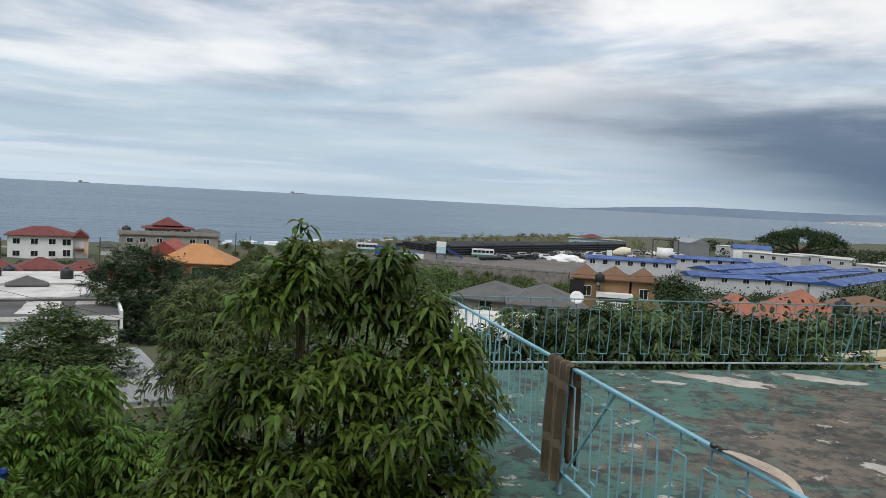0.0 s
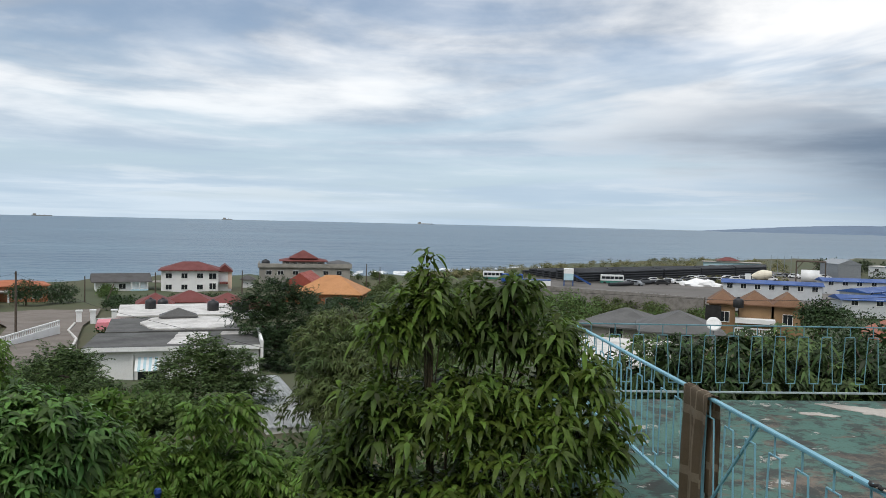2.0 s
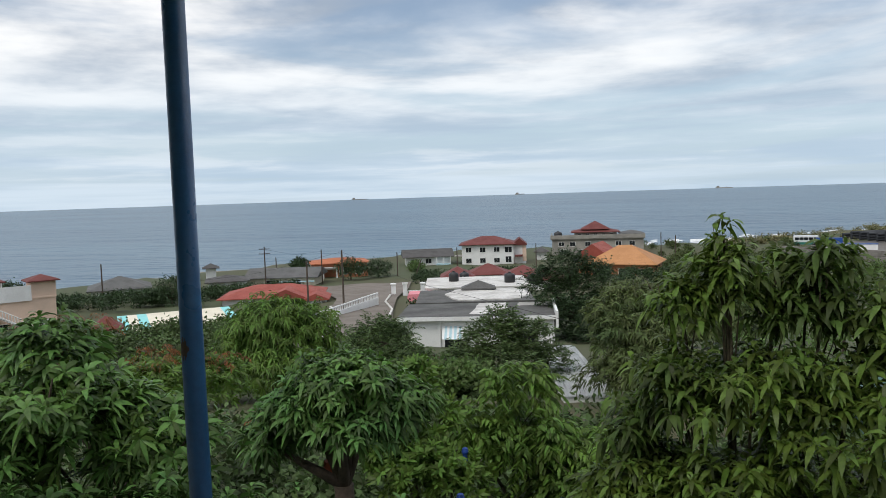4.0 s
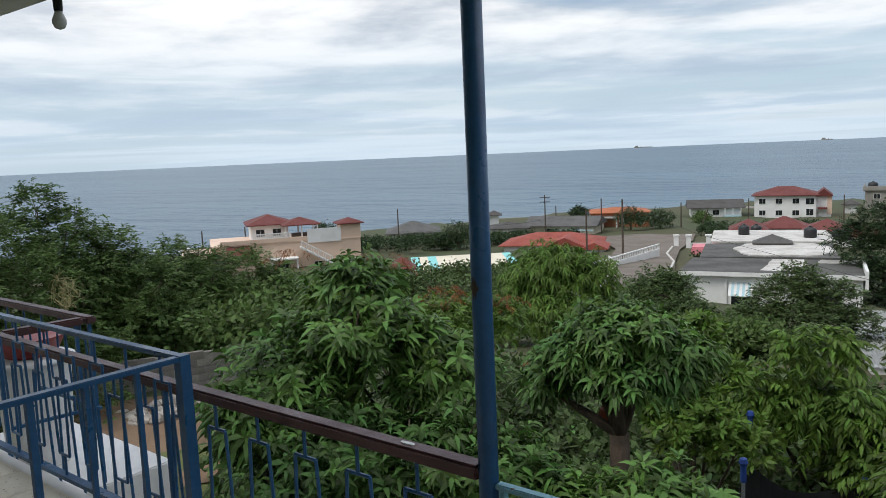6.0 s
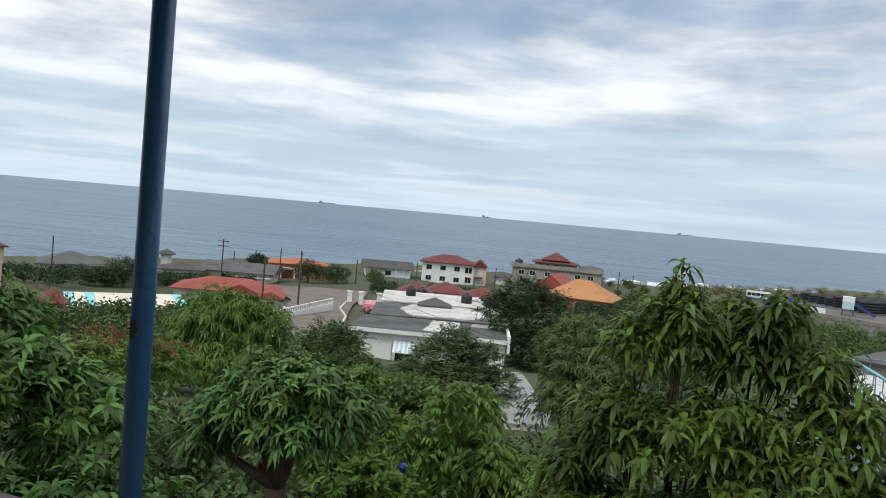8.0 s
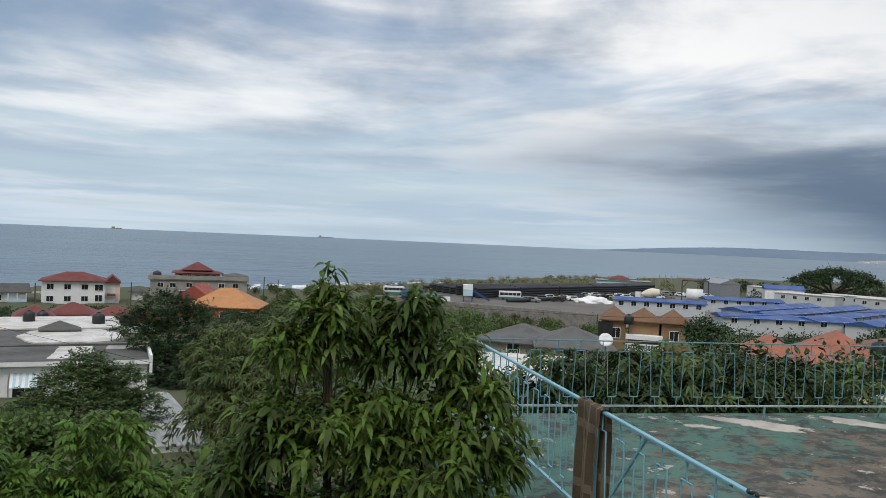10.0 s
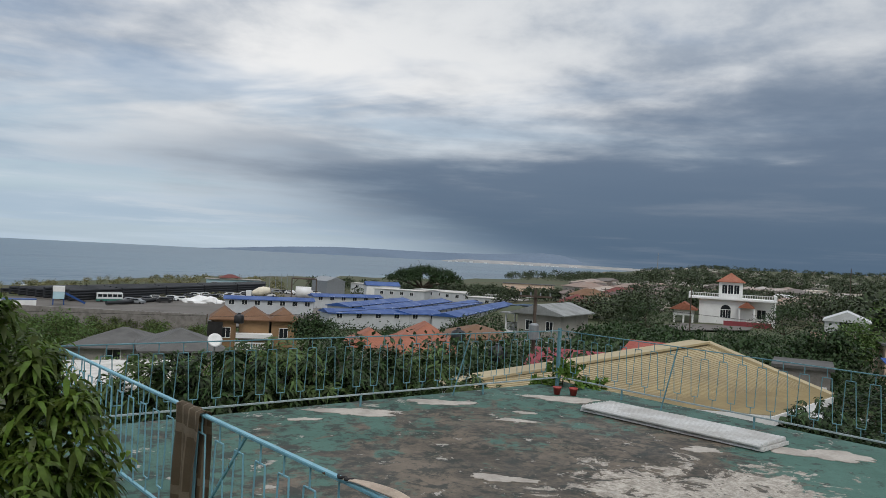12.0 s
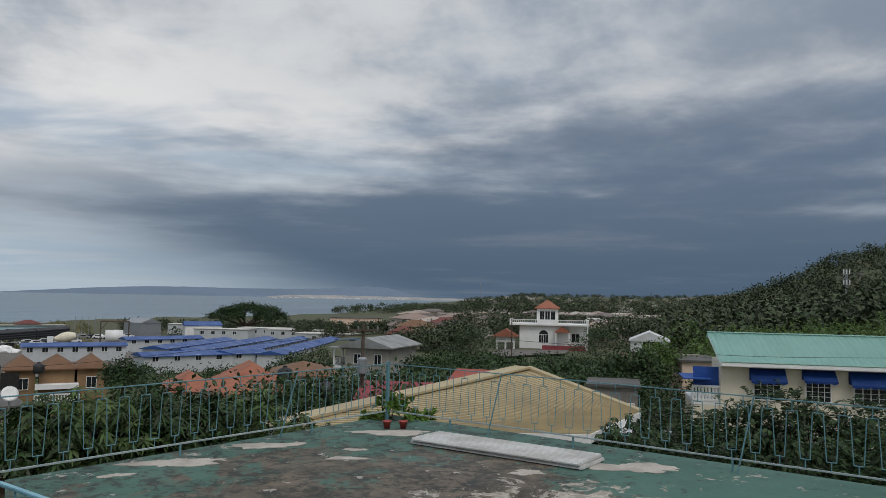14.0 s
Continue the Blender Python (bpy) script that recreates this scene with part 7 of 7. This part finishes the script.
tree("feathery_tree", "dark feathery-leaved tree before the white house", polar(13.5, 33, 11.6),
     rel([(13.6, 33, -5.75, (.8, .9, .6)), (14.6, 33, -6.5, (1.1, 1.1, .75)), (11.6, 33, -6.4, (.9, 1.0, .7)), (16.6, 32, -7.4, (1.0, 1.1, .8)), (10.2, 33, -7.5, (.8, .9, .8)), (13.2, 32, -7.4, (1.7, 1.4, 1.0)),
          (18.6, 31, -8.1, (1.0, 1, .8)), (11.4, 30, -8.4, (1.3, 1.3, 1.0)), (15.6, 29, -8.2, (1.6, 1.2, .9)), (22.8, 36, -6.9, (1.5, 1.3, 1.0)), (21.2, 34, -7.8, (1.4, 1.2, 1.0)), (24.4, 35, -8.0, (1.4, 1.2, .9)), (19.8, 30, -8.4, (1.4, 1.1, .9))]),
     4200, "feather", 0.16, 0.062, LEAF_MID, 33, r0=0.16)
tree("tree", "low dark tree beside the lane", polar(22.0, 52, 8.6),
     rel([(23.6, 52, -10.4, (1.5, 1.6, 1.1)), (22.2, 52, -10.4, (1.4, 1.5, 1.1)), (25.0, 48, -10.6, (1.4, 1.4, 1.1)), (22.5, 45, -10.2, (2.2, 1.6, 1.3)), (22.4, 42, -9.9, (1.2, 1.3, 1.1))]),
     1500, "feather", 0.20, 0.07, LEAF_FEATHER, 34, r0=0.2)
tree("olive_tree", "tall olive-green tree with long narrow leaves and pale tips", polar(3.5, 27, 12.0),
     rel([(4.4, 28, -3.9, (1.0, 1.2, .6)), (1.5, 28, -4.1, (1.4, 1.3, .8)), (5.9, 27.5, -4.6, (.8, 1.1, .8)), (3.4, 26.5, -5.2, (1.8, 1.5, 1.1)), (0.5, 27, -5.0, (1.6, 1.4, 1.2)), (4.3, 26, -6.3, (1.5, 1.4, 1.1)), (2.0, 25.5, -6.4, (2.0, 1.4, 1.2)), (-3, 28, -4.6, (1.8, 1.4, 1.2))]),
     2300, "rosette", 0.27, 0.060, LEAF_OLIVE, 35, r0=0.2, droop=0.6, shell=0.6)
tree("dark_tree", "dense dark tree beside the white house", polar(8.4, 66, 7.0),
     rel([(8.6, 66, -6.6, (2.2, 2.0, 1.3)), (10.4, 66, -8.1, (1.8, 1.9, 1.4)), (6.9, 66, -7.6, (1.9, 1.8, 1.4)), (8.4, 65, -9.2, (2.9, 2.0, 1.6)), (8.2, 64, -11.0, (2.8, 2.0, 1.7)), (7.4, 62, -12.4, (2.4, 2.0, 1.6))]),
     2600, "feather", 0.2, 0.085, LEAF_DARK, 36, r0=0.25)

# feathery wood on the left
for k, (az, d, top, w) in enumerate(((73.2, 20, -0.2, 1.0), (66.6, 23, -1.2, 1.05), (64.6, 24, -4.0, 1.1), (62.3, 24, -4.2, 1.2), (58.2, 25, -5.4, 1.2), (69.4, 21, -3.1, 1.4), (64.5, 22, -5.4, 2.0), (60.0, 23, -6.4, 1.9), (55.8, 25, -6.2, 1.6), (53.3, 26, -6.5, 1.4), (51.3, 26, -7.6, 1.3), (49.0, 27, -9.4, 1.4), (67.0, 20, -6.6, 2.2), (72.5, 19, -5.5, 2.0), (77, 20, -2.0, 1.8), (82, 22, -1.5, 2.2))):
    zt = d * math.tan(radians(top))
    tree("feathery_tree", "slender feathery green tree of the thicket", polar(az, d, 12.6),
         rel([(az, d, zt - 0.5 * w, (w * .45, w * .5, w * .5)), (az - 1.6, d, zt - 1.15 * w, (w * .65, w * .6, w * .55)), (az + 1.6, d, zt - 1.25 * w, (w * .65, w * .6, w * .55)), (az, d - .4, zt - 2.1 * w, (w * 1.0, w * .8, w * .8))]),
         720, "feather", 0.135, 0.050, LEAF_FEATHER, 50 + k, r0=0.09, group="thicket trees")
ob = thing("dry_vine", "tangle of pale dry vine stems on the thicket", "vine")
rnd = random.Random(9)
for k in range(26):
    c = polar(65.4, 18.6, 20 - 2.55)
    pts = []
    a0 = rnd.uniform(0, 6.3)
    for i in range(7):
        a = a0 + i * rnd.uniform(0.3, 0.9)
        rr = rnd.uniform(0.1, 0.45)
        pts.append(c + Vector((rr * 1.5 * math.cos(a), rnd.uniform(-.2, .2), rr * math.sin(a) - 0.05 * i)))
    tube("stem", pts, 0.006, REED, "", "", ob)

# trees behind the terrace's far railing
for k, (az, d, top, w) in enumerate(((-18.5, 11.4, -8.3, .8), (-21.5, 11.2, -7.9, .8), (-25.0, 11.4, -7.2, .9), (-28.8, 11.6, -6.9, .9), (-32.5, 11.8, -6.7, .9), (-36.0, 12.0, -7.2, .8), (-39.0, 12.3, -7.0, .8), (-15.5, 12, -10.0, .8), (-42, 13.5, -8.6, .6))):
    zt = d * math.tan(radians(top))
    tree("mango_tree", "dark mango tree with hanging leaves behind the terrace railing", polar(az, d, 12.8),
         rel([(az, d, zt - 0.35, (w * .6, w * .6, .42)), (az - 1.9, d, zt - 0.75, (w * .7, w * .7, .5)), (az + 1.9, d, zt - 0.8, (w * .7, w * .7, .5)), (az, d, zt - 1.3, (w * 1.0, w * .8, .6)), (az, d, zt - 2.2, (w * 1.1, w * .8, .7))]),
         330, "rosette", 0.17, 0.044, LEAF_SHADED if k % 3 else LEAF_MID, 80 + k, r0=0.08, droop=0.55, group="hedge of mango trees")
# shrub at the terrace corner
tree("shrub", "pale green leafy shrub beyond the terrace corner", polar(-49.0, 12.6, 15.0),
     rel([(-49.0, 12.6, -1.75, (.35, .3, .22)), (-47.6, 12.6, -2.05, (.3, .3, .2)), (-50.8, 12.6, -2.05, (.4, .3, .25)), (-49.5, 12.5, -2.35, (.5, .3, .2)), (-45.5, 12.6, -2.3, (.2, .2, .15))]),
     170, "rosette", 0.12, 0.045, LEAF_LIME, 95, r0=0.03, droop=0.1, shell=0.2)
# trees beside the right railing
for k, (az, d, top, w) in enumerate(((-66.0, 15, -8.6, .9), (-69.5, 16, -7.6, 1.0), (-73.2, 17, -7.2, 1.1), (-76.2, 17, -6.0, 1.1), (-79.5, 17, -6.9, 1.2), (-82.5, 17, -6.4, 1.2), (-86, 16, -5.6, 1.2), (-70.5, 13.5, -9.4, 1.1), (-76, 14, -8.6, 1.2), (-82, 14, -8.4, 1.2), (-63.0, 15.4, -10.2, .7))):
    zt = d * math.tan(radians(top))
    tree("tree", "dark leafy tree below the terrace railing", polar(az, d, 12.6),
         rel([(az, d, zt - 0.4, (w * .6, w * .6, .45)), (az - 2, d, zt - 0.85, (w * .7, w * .7, .55)), (az + 2, d, zt - 0.9, (w * .7, w * .7, .5)), (az, d, zt - 1.6, (w * 1.1, w * .9, .8))]),
         520, "feather" if k % 2 else "spray", 0.11, 0.045, LEAF_SHADED if k % 3 else LEAF_DARK, 110 + k, r0=0.07, droop=0.3, group="trees below the railing")

# the great spreading tree
tree("rain_tree", "great spreading tree with a flat dark crown and bare trunk", polar(-37.9, 330, 2.6),
     rel([(-38.2, 330, -6.9, (7, 6, 2.1)), (-36.9, 330, -8.2, (4.6, 5, 1.7)), (-39.6, 330, -7.8, (5.2, 5, 1.8)), (-35.9, 328, -10.0, (2.8, 4, 1.2)), (-40.5, 330, -10.2, (2.8, 4, 1.5)), (-37.3, 327, -9.8, (4.5, 5, 1.1)), (-39.3, 327, -10.2, (4.2, 5, 1.1))]),
     2100, "loose", 0.75, 0.42, LEAF_DARK, 130, r0=1.0, shell=0.5, fork=0.42)


def scatter(name, label, n, az0, az1, d0, d1, h0, h1, seed, mat, leaf, per, sink=0.35, limit=None):
    """Far bushes and trees: clumps of leaves of many sizes, kept off the buildings."""
    g = random.Random(seed)
    clumps = []
    tries = 0
    while len(clumps) < n * 3 and tries < n * 12:
        tries += 1
        az, d = g.uniform(az0, az1), d0 * (d1 / d0) ** g.random()
        p = polar(az, d)
        if d > along(SHORE, az) - 34 or any((p.x - x) ** 2 + (p.y - y) ** 2 < r * r for x, y, r in KEEP_OUT):
            continue
        z = ground_z(az, d)
        h = g.uniform(h0, h1)
        if limit is not None:
            h = min(h, 20 + d * math.tan(radians(limit)) - z)
        if h < 0.6:
            continue
        for _ in range(3):
            w = h * g.uniform(0.35, 0.6)
            clumps.append(((p.x + g.uniform(-.5, .5) * h, p.y + g.uniform(-.5, .5) * h, z + h * g.uniform(0.35, 0.75)), (w, w, h * g.uniform(0.25, 0.38))))
    if not clumps:
        return None
    me = crown(clumps, max(1, int(len(clumps) * per * 0.52)), "loose", leaf * 1.08, leaf * 0.58, mat, seed, 0.2, 0.6)
    ob = new(name, me)
    return tagged(ob, label, "vegetation", kind="stuff")


for k, (a0, a1, lim, cnt) in enumerate(((-12, 5, -12.2, 35), (11, 24, -13.0, 30), (24, 66, -12.2, 80))):
    scatter("bushes", "low green bushes on the slope under the houses", cnt, a0, a1, 28, 56, 1.5, 3.0, 201 + 50 * k, LEAF_FEATHER, 0.22, 45, limit=lim)
scatter("bushes", "dense green undergrowth of the yard below the veranda", 180, -16, 54, 8.5, 27, 1.0, 2.4, 214, LEAF_MID, 0.21, 38, limit=-15.5)
scatter("bushes", "thicket undergrowth beside the yard", 120, 48, 90, 21, 60, 2.0, 4.5, 215, LEAF_FEATHER, 0.22, 42, limit=-9.0)
scatter("bushes", "garden trees and hedges between the seaside houses", 45, 0, 20.3, 72, 185, 1.4, 3.0, 202, LEAF_DARK, 0.38, 30, limit=-7.9)
scatter("bushes", "garden hedges among the beach houses", 170, 29, 66, 58, 108, 1.2, 3.2, 216, LEAF_MID, 0.34, 28, limit=-8.4)
scatter("bushes", "dark garden trees around the grey-roofed houses", 90, -31, 0, 42, 150, 1.5, 4.0, 203, LEAF_FEATHER, 0.34, 30, limit=-5.9)
scatter("bushes", "dark trees along the beach wall", 50, 54.5, 66, 70, 165, 2, 5.0, 204, LEAF_DARK, 0.34, 34, limit=-6.2)
scatter("trees", "dark garden trees around the terracotta and grey houses", 130, -56, -31, 40, 165, 2.5, 5.0, 205, LEAF_DARK, 0.38, 30, limit=-5.2)
scatter("trees", "trees and scrub of the coastal plain", 330, -71, -53, 206, 640, 3.5, 7.5, 206, LEAF_FAR, 0.8, 21, limit=-1.3)
scatter("trees", "low trees along the bay", 170, -54, -42, 165, 600, 3.0, 6.0, 217, LEAF_FAR, 0.65, 28, limit=-2.1)
scatter("bushes", "garden greenery among the seafront houses", 80, 0, 20.2, 128, 230, 1.0, 2.2, 218, LEAF_DARK, 0.34, 34, limit=-5.7)
scatter("bushes", "garden greenery at the end of the lane", 80, 28.6, 46, 120, 200, 1.2, 2.8, 219, LEAF_DARK, 0.34, 34, limit=-6.1)
scatter("trees", "trees around the houses right of the villa", 130, -73, -52, 55, 175, 2.5, 5.0, 207, LEAF_DARK, 0.36, 36, limit=-4.2)
scatter("woods", "far woods of the plain", 480, -75, -54, 640, 3000, 5, 10, 208, LEAF_FAR, 2.0, 13, limit=0.42)
scatter("woods", "wooded hillside", 1000, -92, -69, 170, 760, 4, 8, 209, LEAF_FAR, 1.5, 12)
scatter("scrub", "low scrub on the spit by the bay", 260, -56, -44, 600, 1500, 3, 6, 220, LEAF_FAR, 1.2, 9, limit=-0.55)
scatter("woods", "tall green trees behind the turquoise roof", 90, -100, -70.5, 78, 150, 5, 8.5, 210, LEAF_FEATHER, 0.5, 40, limit=-0.2)
scatter("scrub", "scrub on the waste ground before the depot", 150, -24, -2, 105, 172, 0.8, 2.2, 211, LEAF_OLIVE, 0.4, 26)
scatter("reeds", "dry reeds and seagrape behind the beach", 480, -28, -1, 238, 440, 0.9, 1.6, 212, REED, 0.5, 9)
scatter("scrub", "low scrub between the seafront houses and the depot", 110, -8, 3.6, 140, 250, 0.8, 1.9, 231, LEAF_OLIVE, 0.4, 30)
scatter("scrub", "scrub behind the blue-roofed blocks", 120, -48, -30, 300, 560, 2, 4.0, 213, LEAF_FAR, 0.9, 16, limit=-2.1)
for az, d, top, w, mat_, sd in ((24.9, 156, -4.6, 3.2, LEAF_DARK, 1), (22.9, 160, -4.75, 3.0, LEAF_DARK, 2), (47.6, 131, -4.9, 2.4, LEAF_DARK, 3), (37.6, 125, -5.3, 3.4, LEAF_DARK, 4), (-30.0, 92, -4.9, 2.2, LEAF_DARK, 5), (-43.4, 105, -4.1, 4.2, LEAF_DARK, 6),
                               (-13.0, 95, -5.1, 3.6, LEAF_FEATHER, 7), (28.6, 170, -4.4, 2.0, LEAF_DARK, 8), (-41.6, 92, -4.6, 3.0, LEAF_DARK, 9), (-52.6, 110, -4.0, 5.0, LEAF_DARK, 10), (-54.6, 150, -2.6, 6.0, LEAF_DARK, 11), (-63.8, 150, -2.2, 5.5, LEAF_DARK, 12), (20.0, 172, -5.0, 1.8, LEAF_FEATHER, 13),
                               (-66.3, 66, -3.7, 2.6, LEAF_DARK, 14), (-63.2, 78, -5.0, 3.0, LEAF_DARK, 16), (-57.2, 92, -5.4, 3.4, LEAF_MID, 17), (-68.0, 76, -3.2, 2.4, LEAF_FEATHER, 18),
                               (-53.5, 84, -5.2, 3.4, LEAF_DARK, 20), (-50.9, 88, -4.6, 2.6, LEAF_DARK, 21), (22.6, 62, -9.6, 2.2, LEAF_FEATHER, 22), (24.8, 60, -10.4, 2.4, LEAF_FEATHER, 23), (0.4, 120, -5.6, 3.4, LEAF_OLIVE, 24), (-2.6, 118, -5.4, 3.6, LEAF_DARK, 25)):
    zt = d * math.tan(radians(top))
    tree("garden_tree", "dark rounded garden tree between houses", polar(az, d, ground_z(az, d)),
         rel([(az, d, zt - .3 * w, (w * .6, w * .6, w * .32)), (az - 30 * w / d, d, zt - .6 * w, (w * .55, w * .5, w * .35)), (az + 30 * w / d, d, zt - .65 * w, (w * .55, w * .5, w * .35)), (az, d - 1, zt - 0.95 * w, (w * .8, w * .7, w * .4))]),
         420, "loose", 0.36, 0.2, mat_, 300 + sd, r0=0.2, group="garden trees")

# overhead wires
for k, (p, q) in enumerate(((polar(-46.6, 48, 17.7), polar(-9.8, 60, 14.8)), (polar(-46.6, 48, 17.9), polar(-95, 60, 17.2)), (polar(27.0, 150, 9.6), polar(31.1, 150, 10.5)), (polar(25.5, 96, 13.2), polar(8, 38, 13.4)), (polar(25.5, 96, 13.2), polar(42, 60, 13.8)))):
    m = (p + q) / 2 - Vector((0, 0, 0.8))
    tube("overhead_wire", [p, p.lerp(m, .6), m, m.lerp(q, .4), q], 0.012, DARK, "thin dark overhead wire between poles", "wire")

# red-stained cut on the mango trunk and terrazzo tiles
cut = Vector((0.0, 0.0, 0.0)).lerp(Vector(tuple(np.mean([np.array(c) for c, _ in M2_CLUMPS], 0))) - M2.matrix_world.translation, 0.87)
part("cut_bark", lathe([(0.085, cut.z - 0.09), (0.118, cut.z), (0.10, cut.z + 0.13)], 9, c=(cut.x + 0.01, cut.y - 0.03)), CUTWOOD, M2)
me_t = mesh_of(box(-0.148, 0.148, -0.148, 0.148, -0.011, 0.0), TERRAZZO)
for i in range(22):
    for j in range(11):
        x, y = -8.2 + 0.3 * i, -1.58 + 0.3 * j
        tl = part("tile", me_t, TERRAZZO, floor)
        tl.matrix_local = Matrix.Translation((x, y, FZ))
